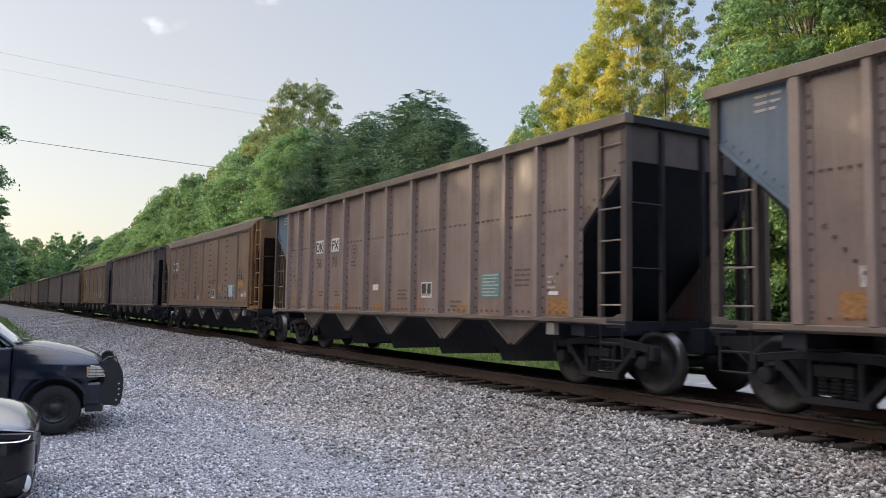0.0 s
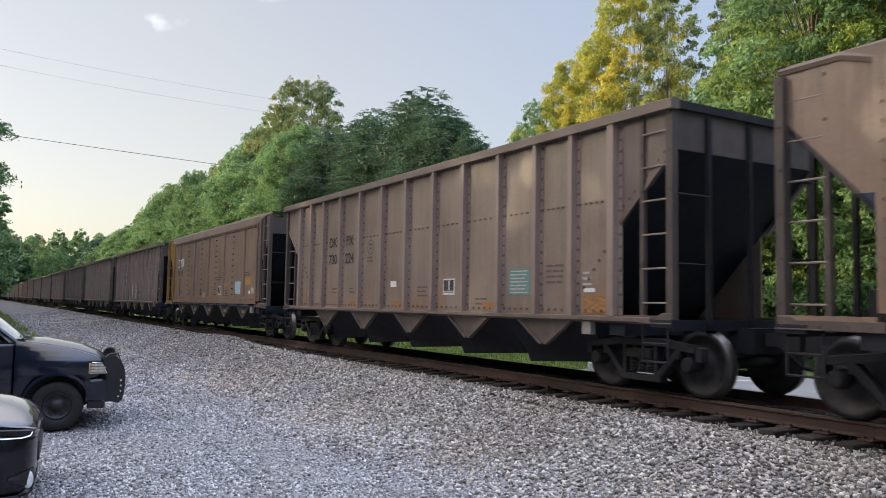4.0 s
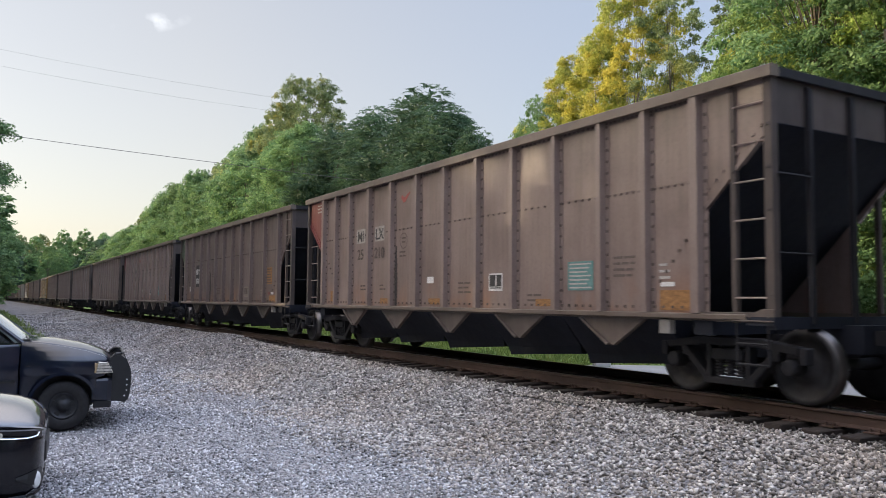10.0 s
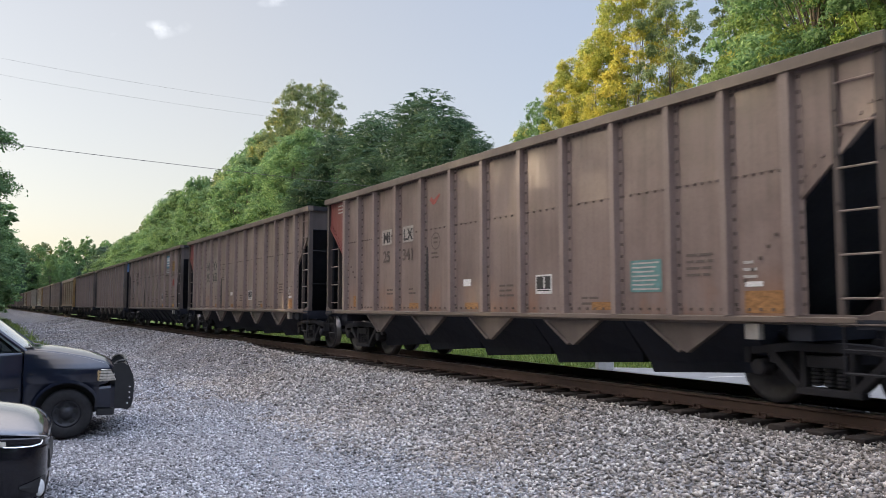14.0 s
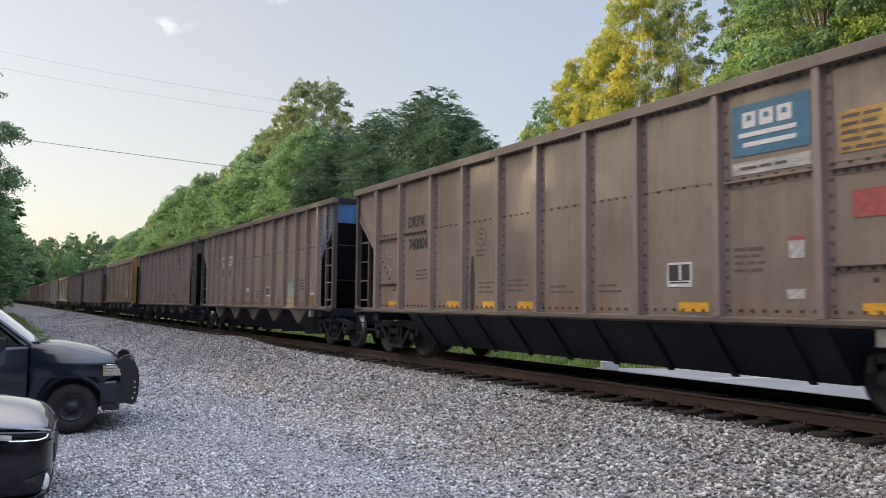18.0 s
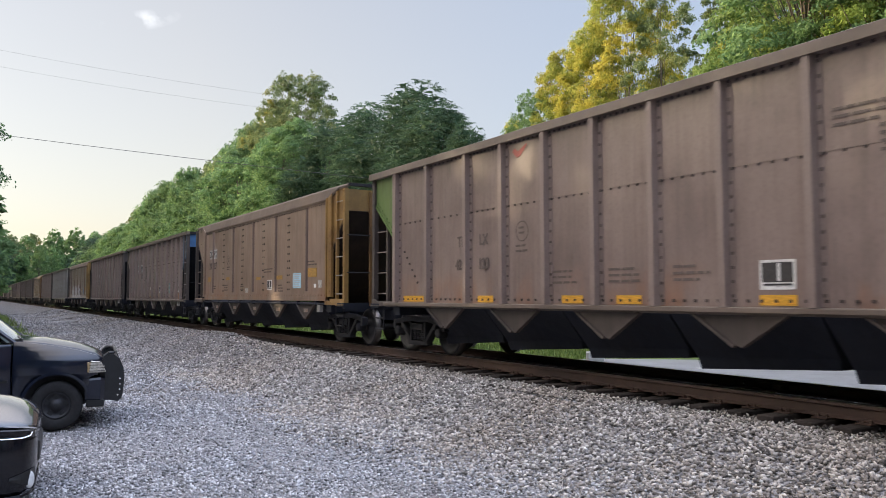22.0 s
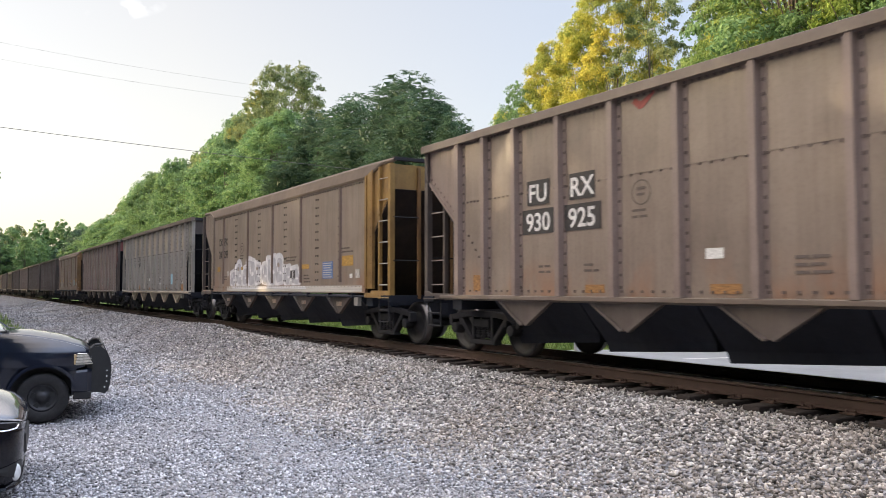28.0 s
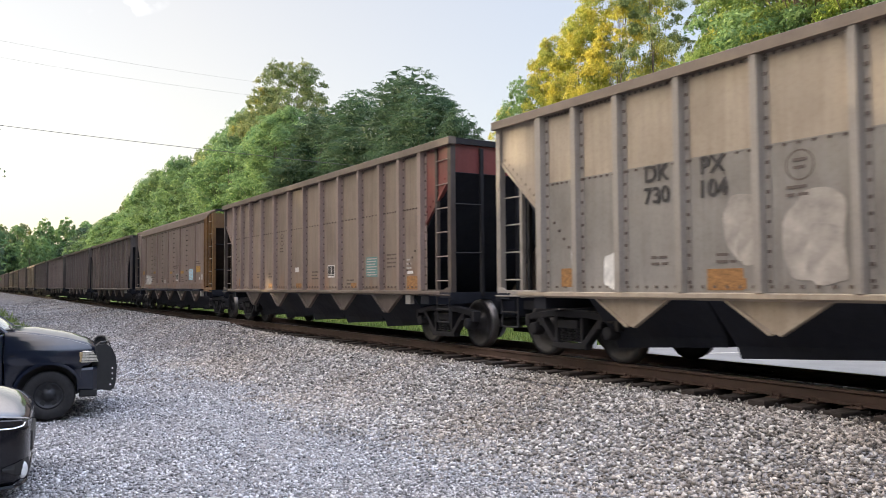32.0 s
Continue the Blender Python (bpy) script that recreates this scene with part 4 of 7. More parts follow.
def faint_lines(car, y, z, w, n, x=-1.504, mat=None):
    """Rows of small stencilled words that have worn beyond reading."""
    r = random.Random(int(abs(y) * 100 + abs(z) * 10 + n))
    for k in range(n):
        at, end = y + w / 2, y - w / 2 + r.uniform(0, 0.3) * w
        while at - end > 0.05:
            word = min(r.uniform(0.09, 0.24), at - end)
            patch(car, "writing_bar", at - word / 2, z - 0.085 * k, word, 0.034, mat or M_FAINT, x)
            at -= word + 0.035


M_FAINT = plain("faded_stencil_ink", (0.125, 0.097, 0.083), 0.75, var=0.3)
M_CHALK = plain("thin_white_spray", (0.46, 0.43, 0.40), 0.75, var=0.35, scale=3.0)


def spray(car, y, z, w, h, seed, mat, x=-1.505):
    """One rounded, leaning letter-like shape of sprayed paint."""
    r = random.Random(seed * 7 + 1)
    ph = [r.uniform(0, 6.28) for _ in range(3)]
    lean = r.uniform(-0.18, 0.18)
    ring = []
    for i in range(40):
        t = 6.2832 * i / 40
        k = 1 + 0.07 * math.sin(3 * t + ph[0]) + 0.05 * math.sin(5 * t + ph[1])
        c, s = math.cos(t), math.sin(t)
        u, v = math.copysign(abs(c) ** 0.62, c) * k, math.copysign(abs(s) ** 0.62, s) * k
        ring.append((w / 2 * u + lean * h / 2 * v, h / 2 * v))
    bm = bmesh.new()
    prism(bm, ring, 0, -0.0015, 0.0015)
    return part("spray_shape", bm, mat, car, "", m=Matrix.Translation((x, y, z)))


def blob(car, y, z, w, h, seed, mat, x=-1.505):
    """A worn painted-over patch, in two overlapping rounded shapes."""
    spray(car, y, z, w, h, seed, mat, x)
    spray(car, y - w * 0.16, z - h * 0.20, w * 0.62, h * 0.66, seed + 5, mat, x - 0.001)


body_under = M_TAN


def tick(car, y, z):
    """A small red sprayed check mark."""
    bm = bmesh.new()
    prism(bm, [(0.20, 0.04), (0.15, 0.10), (0.04, 0.03), (-0.19, 0.14), (-0.20, 0.10), (0.0, -0.06), (0.08, -0.07)], 0, -0.002, 0.002)
    return part("sprayed_mark", bm, M_REDMARK, car, "", m=Matrix.Translation((-1.505, y, z)))


M_REDMARK = plain("red_spray_paint", (0.36, 0.085, 0.07), 0.6)


def emblem(car, y, z):
    """A faded stencilled ring with short lines in it."""
    def build():
        bm = bmesh.new()
        n = 28
        a = [[bm.verts.new((-0.002, r * math.cos(6.2832 * i / n), r * math.sin(6.2832 * i / n))) for i in range(n)] for r in (0.155, 0.175)]
        for i in range(n):
            bm.faces.new((a[0][i], a[0][(i + 1) % n], a[1][(i + 1) % n], a[1][i]))
        return mesh_of("stencil_ring", bm, M_FAINT)
    place("stencil_ring", cached("ring", build), car, Matrix.Translation((-1.503, y, z)))
    faint_lines(car, y, z + 0.06, 0.16, 2)
    faint_lines(car, y, z - 0.24, 0.34, 2)


def drip(car, y, z, h, x=-1.506, w=1.0):
    bm = bmesh.new()
    prism(bm, [(-0.05 * w, 0), (0.05 * w, 0.0), (0.07 * w, h * 0.5), (0.03 * w, h), (-0.02 * w, h), (-0.06 * w, h * 0.45)], 0, -0.002, 0.002)
    return part("oil_drip", bm, M_LETTER_DARK, car, "", m=Matrix.Translation((x, y, z)))


def two_tone(me, upper, rivet=None):
    """Upper sheets in their own paint, rivet heads dark with grime."""
    me.materials.append(upper)
    me.materials.append(rivet or M_RIVET)
    for f in me.polygons:
        f.material_index = 2 if f.area < 0.0022 else 1 if f.center.z > 2.79 else 0
    return me


def grab_iron(length):
    bm = bmesh.new()
    rod(bm, (-length / 2, 0, 0), (length / 2, 0, 0), 0.012, 5)
    return bm


def make_car(style, body, front, rear, near=True, rib=None, label=""):
    """One coal hopper; its origin is at rail level under the middle; local -y leads."""
    rib = rib or (M_RIBRUST if style == "round" else M_RIBDARK if body is M_DARKBROWN else M_RIB)
    car = root("hopper_car", Matrix.Identity(4), label, "hopper car", "coal train")
    s = style
    place("side_sheet", cached((s, "side", -1, body.name), lambda: two_tone(mesh_of("side_sheet", side_sheet(s, -1), body), M_UPPERTAN if body is M_GREY else body, M_RIVETSOFT if s == "ribbed" else None)), car)
    place("side_sheet", cached((s, "side", 1, body.name), lambda: mesh_of("side_sheet", side_sheet(s, 1), body)), car)
    ribs = {"ribbed": RIBS_A, "wide": RIBS_W, "trough": RIBS_T, "round": RIBS_B}[s]
    for k, y in enumerate(ribs):
        wide = s != "round" and k in (0, len(ribs) - 1)
        me = cached((s == "round", "rib", wide, rib.name), lambda: two_tone(mesh_of("rib", rib_bar(s, wide), rib), rib, M_RIVETSOFT))
        place("rib", me, car, pose(0, y, 0))
        if near:
            place("rib", me, car, pose(0, y, 0, 0, 0, 180))
    for sg in (-1, 1):
        place("top_chord", cached((s == "round", "chord", sg, body.name), lambda: mesh_of("top_chord", top_chord(s, sg), M_ROOFEDGE if s == "round" else M_CHORD)), car)
        # sills of ribbed cars take the darker chord steel: shade put into colour
        place("side_sill", cached((s == "round", "sill", body.name), lambda: mesh_of("side_sill", sill(s), body if s == "round" else M_UPPERTAN if body is M_GREY else M_CHORD)), car, pose(0, 0, 0, 0, 0, 0 if sg < 0 else 180))
        place("end_chord", cached((s == "round", "endchord"), lambda: mesh_of("end_chord", end_chord(s), M_ENDSHADE)), car, pose(0, 0.24 if sg < 0 else 0, 0, 0, 0, 0 if sg < 0 else 180))
    for e, mat in ((-1, front), (1, rear)):
        out = 0.24 if e > 0 else 0.0
        shift = pose(0, out, 0)
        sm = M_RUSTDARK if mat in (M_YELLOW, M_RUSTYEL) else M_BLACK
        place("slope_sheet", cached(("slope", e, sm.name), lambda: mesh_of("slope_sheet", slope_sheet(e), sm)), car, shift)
        # brown end sheets take the darker end steel that holds the ends' shade
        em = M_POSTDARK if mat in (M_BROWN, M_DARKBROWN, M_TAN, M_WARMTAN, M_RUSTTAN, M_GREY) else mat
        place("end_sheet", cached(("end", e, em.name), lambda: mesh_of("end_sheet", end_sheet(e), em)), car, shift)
        for a in (0, 180):
            cm = M_BLUE if mat is M_ENDBLUE else mat
            key = (s == "round", "corner", e if a == 0 else -e, out, cm.name)
            place("corner_sheet", cached(key, lambda: mesh_of("corner_sheet", (round_corner if s == "round" else corner_sheet)(e if a == 0 else -e, out), cm)), car, pose(0, 0, 0, 0, 0, a))
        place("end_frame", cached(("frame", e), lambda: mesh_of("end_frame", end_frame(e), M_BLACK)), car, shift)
        place("coupler", cached(("coupler", e), lambda: mesh_of("coupler", coupler(e), M_TRUCK)), car)
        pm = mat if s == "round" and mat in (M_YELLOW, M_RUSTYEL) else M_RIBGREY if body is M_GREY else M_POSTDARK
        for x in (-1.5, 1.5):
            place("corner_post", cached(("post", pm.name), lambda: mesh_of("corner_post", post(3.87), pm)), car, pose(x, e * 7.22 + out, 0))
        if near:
            ep = M_RUSTYEL if mat in (M_YELLOW, M_RUSTYEL) else M_ENDSHADE
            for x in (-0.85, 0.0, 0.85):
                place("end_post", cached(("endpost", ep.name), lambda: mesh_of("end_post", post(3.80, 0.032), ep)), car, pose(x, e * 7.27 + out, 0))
            for k in (1, 3):
                place("grab_iron", cached("grab", lambda: mesh_of("grab_iron", grab_iron(0.62), M_TRUCK)), car, pose(-1.18, e * 7.30 + out, 1.34 + 0.46 * k))
        if near:
            place("ladder_foot", cached(("foot", e, pm.name), lambda: mesh_of("ladder_foot", ladder_foot(e), pm, 0.006)), car, shift)
            for x in (-1.5, 1.5):
                ladder = place("ladder_stile", cached(("stile", pm.name), lambda: mesh_of("ladder_stile", post(3.86, 0.035), pm)), car, pose(x if e < 0 else x * 0.955, e * 6.71 + out, 0))
                if x < 0:
                    for k in range(6):
                        place("rung", cached(("rung", pm.name), lambda: mesh_of("rung", rung(0.52), M_RIBGREY if pm in (M_YELLOW, M_RUSTYEL, M_RIBGREY) else M_RIB)), ladder, pose(-0.03, e * 0.27, 1.28 + 0.46 * k))
                place("step_stirrup", cached("stirrup", lambda: mesh_of("step_stirrup", stirrup(), M_TRUCK)), car, pose(x * 1.02, e * 6.95 + out, 0))
    if s == "round":
        place("train_pipe", cached("pipe", pipe_mesh), car)
    if s == "trough":
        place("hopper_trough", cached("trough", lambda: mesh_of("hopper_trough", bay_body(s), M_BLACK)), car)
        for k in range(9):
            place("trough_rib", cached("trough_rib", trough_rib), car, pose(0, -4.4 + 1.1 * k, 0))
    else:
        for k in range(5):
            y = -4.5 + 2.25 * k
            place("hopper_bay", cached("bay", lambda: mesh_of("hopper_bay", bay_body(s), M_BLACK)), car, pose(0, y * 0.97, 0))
            for a in (0, 180):
                if near or a == 0:
                    place("gusset_plate", cached(("vplate", s, body.name), lambda: mesh_of("gusset_plate", v_plate(), M_POSTDARK if s == "round" else M_UPPERTAN if body is M_GREY else M_POSTDARK if s == "wide" else M_GUSSET)), car, pose(0, y, 0, 0, 0, a))
                    if s == "round" and a == 0:
                        patch(car, "gusset_tag", y, 0.84, 0.3, 0.1, M_TAN, -1.465)
    if near:
        place("brake_gear", cached("brake", lambda: mesh_of("brake_gear", brake_gear(), M_TRUCK)), car)
    bm_key = cached("pad", lambda: pad_mesh())
    place("jacking_pad", bm_key, car, pose(-1.5, -5.6, 0.9))
    ws = make_truck(car, -6.23, near) + make_truck(car, 6.23, near)
    return car, ws


def pad_mesh():
    bm = bmesh.new()
    box(bm, -0.05, 0.05, -0.1, 0.1, -0.09, 0.1)
    return mesh_of("jacking_pad", bm, M_GREY, 0.008)


def marks(car, style, top, bottom, ink, ground_, ink2=None, ground2=None, ys=(4.07, 3.05), z=2.61, h=0.25, drop=0.43):
    """Reporting marks in two halves on either side of a rib, the number below."""
    for (a, b), zz, i, g in ((top, z, ink, ground_), (bottom, z - drop, ink2 or ink, ground2)):
        for txt, y in ((a, ys[0]), (b, ys[1])):
            if not txt:
                continue
            if g:
                patch(car, "lettering_panel", y, zz + h * 0.5, h * len(txt) * (0.84 if style == "A" else 0.72) + 0.06, h * 1.36, g, -1.5085)
            lettering(car, txt, y, zz, h, i, -1.5145, 1.0 if style == "A" else 0.85)


DUSTY = "dusty brown ribbed coal hopper on the track"
SMOOTH = "dusty brown smooth riveted hopper on the track"
CARS = []


def add(style, body, front, rear, label, rib=None, near=True):
    c, ws = make_car(style, body, front, rear, near, rib, label)
    CARS.append((c, ws))
    if near and rear in (M_RED, M_BLUE):
        faint_lines(c, 6.70, 3.74, 0.40, 3, -1.504, M_CHALK)
    return c


def common(c, teal=M_TEAL, teal_lines=7, box_y=-1.62, oranges=(-5.75,), drip_y=None):
    framed(c, box_y, 1.55, 0.42, 0.31)
    patch(c, "tag", 0.70, 1.63, 0.26, 0.13, M_WHITE)
    emblem(c, 1.88, 2.5)
    if teal:
        striped(c, -3.88, 1.61, 0.58, 0.44, teal, teal_lines)
    for y in oranges:
        patch(c, "reflector", y, 1.25, 0.52, 0.26, M_ORANGE)
    patch(c, "tag", -5.62, 1.46, 0.24, 0.06, M_WHITE)
    faint_lines(c, -5.6, 1.72, 0.24, 3, mat=M_CHALK)
    faint_lines(c, -4.85, 1.85, 0.5, 4)
    faint_lines(c, -2.8, 1.32, 0.5, 2)
    faint_lines(c, -0.62, 1.55, 0.5, 3)
    faint_lines(c, 3.9, 1.55, 0.34, 2)
    faint_lines(c, 2.85, 1.55, 0.34, 2)
    patch(c, "reflector", 0.55, 1.2, 0.45, 0.12, M_ORANGE)
    patch(c, "reflector", 2.8, 1.2, 0.4, 0.12, M_ORANGE)
    patch(c, "reflector", -3.0, 1.2, 0.45, 0.12, M_ORANGE)
    patch(c, "tag", 5.6, 1.6, 0.14, 0.22, M_CHALK)
    patch(c, "reflector", 5.72, 1.3, 0.36, 0.28, M_ORANGE)
    if drip_y is not None:
        drip(c, drip_y, 1.1, 1.3)


def round_common(c, panel=M_LBLUE, lines=7, mark_ink=None):
    framed(c, -1.55, 1.57, 0.42, 0.31)
    emblem(c, 2.95, 2.5)
    striped(c, -3.9, 1.66, 0.62, 0.42, panel, lines)
    patch(c, "reflector", -5.05, 1.86, 0.62, 0.24, M_GOLD)
    patch(c, "reflector", -2.45, 1.78, 0.5, 0.12, M_GOLD)
    patch(c, "reflector", -0.46, 1.79, 0.42, 0.1, M_GOLD)
    patch(c, "reflector", 3.0, 1.85, 0.42, 0.1, M_GOLD)
    patch(c, "reflector", 5.5, 1.87, 0.32, 0.17, M_GOLD)
    patch(c, "tag", -5.6, 1.55, 0.22, 0.2, M_CHALK)
    patch(c, "tag", -5.25, 1.50, 0.14, 0.1, M_WHITE)
    faint_lines(c, -2.6, 1.55, 0.5, 3)
    faint_lines(c, 3.2, 1.62, 0.5, 3)
    faint_lines(c, 1.25, 1.55, 0.4, 2)
    faint_lines(c, -1.45, 2.06, 0.9, 2)
    faint_lines(c, 4.7, 1.6, 0.34, 2)
    faint_lines(c, -5.0, 2.16, 0.8, 2)
    patch(c, "tag", 0.75, 1.42, 0.3, 0.16, M_CHALK)


W, K = M_WHITE, M_LETTER_DARK
c = add("ribbed", M_BROWN, M_BROWN, M_BLUE, DUSTY + ", blue rear corner")
common(c)
c = add("ribbed", M_BROWN, M_DARKBROWN, M_BLUE, DUSTY + ", blue corner")
common(c)
marks(c, "A", ("DK", "PX"), ("56", "71"), K, W, M_FAINT)
c = add("round", M_RUSTTAN, M_RUSTYEL, M_RUSTTAN, SMOOTH + ", rusty yellow end")
round_common(c)
for dy, dz, dh in ((-2.85, 1.62, 0.3), (-3.50, 1.38, 0.42), (-3.68, 1.30, 0.55), (-3.97, 1.34, 0.26), (-4.15, 1.32, 0.6), (-4.72, 2.0, 0.36), (-4.9, 2.1, 0.3), (-5.17, 2.02, 0.4), (-5.03, 1.6, 0.26), (-5.45, 1.9, 0.22)):
    drip(c, dy, dz, dh, -1.5085, 0.42)
marks(c, "B", ("DK", "PX"), ("200", "395"), K, W, M_FAINT, ys=(5.24, 4.66), z=2.68)
c = add("ribbed", M_TAN, M_DARKBROWN, M_BROWN, DUSTY)
common(c)
marks(c, "A", ("DK", "PX"), ("730", "224"), K, None)
c = add("round", M_RUSTTAN, M_DARKBROWN, M_YELLOW, SMOOTH + ", yellow rear end")
round_common(c)
marks(c, "B", ("DK", "PX"), ("200", "209"), K, W, M_FAINT, ys=(5.24, 4.66), z=2.68)
c = add("ribbed", M_BROWN, M_BROWN, M_RED, DUSTY + ", white spray patches")
common(c)
marks(c, "A", ("FU", "RX"), ("930", "993"), W, K, None, K, z=2.58, h=0.29, drop=0.46)
for k, (y, z, w, h) in enumerate(((0.86, 1.92, 0.30, 0.20), (0.88, 1.80, 0.36, 0.22), (0.82, 1.68, 0.44, 0.24), (0.80, 1.56, 0.50, 0.24), (0.74, 1.45, 0.46, 0.18), (0.56, 1.54, 0.14, 0.30))):
    spray(c, y, z, w, h, k + 61, M_OLDWHITE, -1.5050 - 0.0005 * k)
bm = bmesh.new()
ring = [(0.17 * math.cos(0.3927 * k), 0.15 * math.sin(0.3927 * k)) for k in range(17)]
for a_, b_ in zip(ring, ring[1:]):
    rod(bm, (0, *a_), (0, *b_), 0.007, 4)
part("sprayed_mark", bm, M_HALO, c, m=Matrix.Translation((-1.503, 0.62, 1.34)))
scrawl = random.Random(8)
for k in range(46):
    row = k // 4
    y, z = -0.12 - 0.20 * (k % 4) + scrawl.uniform(-0.08, 0.08), 1.92 - 0.062 * row + scrawl.uniform(-0.02, 0.02)
    if row in (5, 6) and k % 3:
        continue
    spray(c, y, z, scrawl.uniform(0.20, 0.36), scrawl.uniform(0.05, 0.10), k + 80, M_OLDWHITE if k % 3 else M_CHALK, -1.5045 - 0.0001 * k)
tick(c, 1.75, 3.66)
drip(c, 2.10, 1.1, 0.85, -1.506, 1.3)
c = add("ribbed", M_BROWN, M_BROWN, M_RED, DUSTY + ", red corner")
common(c, drip_y=2.22)
marks(c, "A", ("MI", "LX"), ("25", "210"), K, M_DUSTWHITE, M_FAINT)
tick(c, 1.82, 3.4)
c = add("wide", M_DARKBROWN, M_DARKBROWN, M_DARKGREEN, "dark brown ribbed coal hopper with a black number panel")
framed(c, -2.65, 1.46, 0.40, 0.34, edge=M_HALO, field=M_FAINT)
striped(c, -5.14, 1.95, 0.48, 0.52, M_ORANGE, 0)
faint_lines(c, -5.14, 2.16, 0.44, 6, -1.509)
faint_lines(c, -4.38, 1.50, 0.24, 3, mat=M_HALO)
patch(c, "lettering_panel", 4.13, 2.15, 0.92, 0.9, K)
lettering(c, "NDYX", 4.2, 2.22, 0.22, W)
lettering(c, "931079", 4.13, 1.84, 0.22, W)
patch(c, "tag", 5.55, 1.6, 0.28, 0.24, W)
patch(c, "reflector", -5.6, 1.24, 0.9, 0.18, M_ORANGE)
patch(c, "tag", -5.42, 1.40, 0.24, 0.07, W)
patch(c, "tag", -5.10, 1.40, 0.16, 0.09, M_RED)
drip(c, 2.20, 1.1, 1.15, -1.506, 1.2)
bm = bmesh.new()
for a_, b_ in (((0.16, 0.20), (0.14, -0.02)), ((0.14, -0.02), (0.04, 0.04)), ((0.04, 0.18), (0.03, -0.10)), ((-0.04, 0.22), (-0.06, -0.16)), ((-0.06, -0.16), (-0.16, -0.34)), ((-0.16, -0.34), (-0.22, -0.10)), ((-0.14, 0.10), (-0.22, -0.10))):
    rod(bm, (0, *a_), (0, *b_), 0.010, 4)
part("sprayed_mark", bm, M_CHALK, c, m=Matrix.Translation((-1.503, 6.68, 3.26)))
faint_lines(c, 6.75, 3.70, 0.5, 2, -1.504, M_CHALK)
emblem(c, 1.8, 2.4)
faint_lines(c, 0.9, 1.6, 0.6, 3)
faint_lines(c, 4.1, 2.8, 0.7, 1)
c = add("ribbed", M_BROWN, M_BROWN, M_RED, DUSTY + ", red corner")
common(c, drip_y=2.22)
marks(c, "A", ("MI", "LX"), ("25", "341"), K, M_DUSTWHITE, M_FAINT)
tick(c, 1.91, 3.31)
c = add("ribbed", M_TAN, M_BROWN, M_RED, DUSTY + ", black numerals")
common(c, teal=None)
drip(c, 2.12, 1.1, 1.15, -1.506, 1.5)
drip(c, 5.88, 3.14, 0.66, -1.506, 0.6)
marks(c, "A", ("ND", "YX"), ("932", "650"), K, M_HALO, None, M_HALO, ys=(3.94, 3.02), z=2.58, h=0.34)
c = add("trough", M_TAN, M_DARKBROWN, M_BROWN, "dusty tan hopper with blue painted panel and black trough", rib=M_RIB)
lettering(c, "DKPX", 4.45, 2.84, 0.24, K)
lettering(c, "740004", 4.36, 2.36, 0.24, K)
framed(c, -2.87, 1.62, 0.42, 0.32)
patch(c, "blue_panel", -4.28, 3.33, 1.06, 0.62, M_PANELBLUE, label="blue panel with plain white shapes")
for k, dy in enumerate((0.24, 0.0, -0.24)):
    patch(c, "panel_shape", -4.24 + dy, 3.45, 0.19, 0.19, M_WHITE, -1.509)
    patch(c, "panel_notch", -4.24 + dy, 3.47, 0.07, 0.06, M_PANELBLUE, -1.5125)
for k in range(2):
    patch(c, "panel_bar", -4.24 - 0.03 * k, 3.27 - 0.12 * k, 0.78 - 0.06 * k, 0.055, M_WHITE, -1.509)
patch(c, "panel_strip", -4.28, 2.87, 1.06, 0.15, M_CHALK)
faint_lines(c, -4.28, 2.87, 0.84, 1, -1.509)
striped(c, -5.5, 3.08, 0.72, 0.45, M_GOLD, 0)
faint_lines(c, -5.5, 3.24, 0.66, 5, -1.509)
patch(c, "red_tag", -5.5, 2.30, 0.46, 0.30, M_REDMARK)
patch(c, "tag", -4.6, 1.86, 0.2, 0.2, M_CHALK)
patch(c, "red_tag", -4.6, 1.98, 0.2, 0.05, M_REDMARK)
patch(c, "tag", -4.58, 1.36, 0.22, 0.11, M_CHALK)
faint_lines(c, -4.0, 1.9, 0.5, 4)
emblem(c, 1.91, 2.44)
faint_lines(c, 0.75, 1.62, 0.6, 3)
faint_lines(c, -0.45, 1.5, 0.6, 2)
faint_lines(c, -1.6, 1.5, 0.6, 2)
for y in (-5.6, -3.1, 0.5, 1.6, 2.9, 5.5):
    patch(c, "reflector", y, 1.2, 0.5, 0.12, M_AMBER)
for y0, z0, w0 in ((-5.54, 2.70, 1.0), (-5.54, 1.66, 1.0), (-4.24, 2.72, 1.2), (5.72, 2.68, 1.0), (5.72, 1.66, 1.0), (4.42, 2.74, 1.2)):
    ledge(c, y0, z0, w0)
drip(c, 2.20, 1.1, 1.0, -1.506, 1.3)
bm = bmesh.new()
for a_, b_ in (((0.22, 0.26), (0.14, -0.16)), ((0.14, -0.16), (0.0, -0.28)), ((0.0, -0.28), (-0.2, -0.02)), ((-0.2, -0.02), (-0.2, 0.2)), ((0.12, 0.06), (-0.06, 0.02)), ((0.06, 0.16), (-0.1, 0.1))):
    rod(bm, (0, *a_), (0, *b_), 0.009, 4)
part("sprayed_mark", bm, M_CHALK, c, m=Matrix.Translation((-1.503, 5.66, 2.22)))
faint_lines(c, 4.1, 1.9, 0.7, 3)
faint_lines(c, 1.7, 1.6, 0.6, 3)
c = add("ribbed", M_TAN, M_ENDBLUE, M_TAN, DUSTY + ", blue end")
common(c)
marks(c, "A", ("DK", "PX"), ("57", "43"), K, W, M_FAINT)
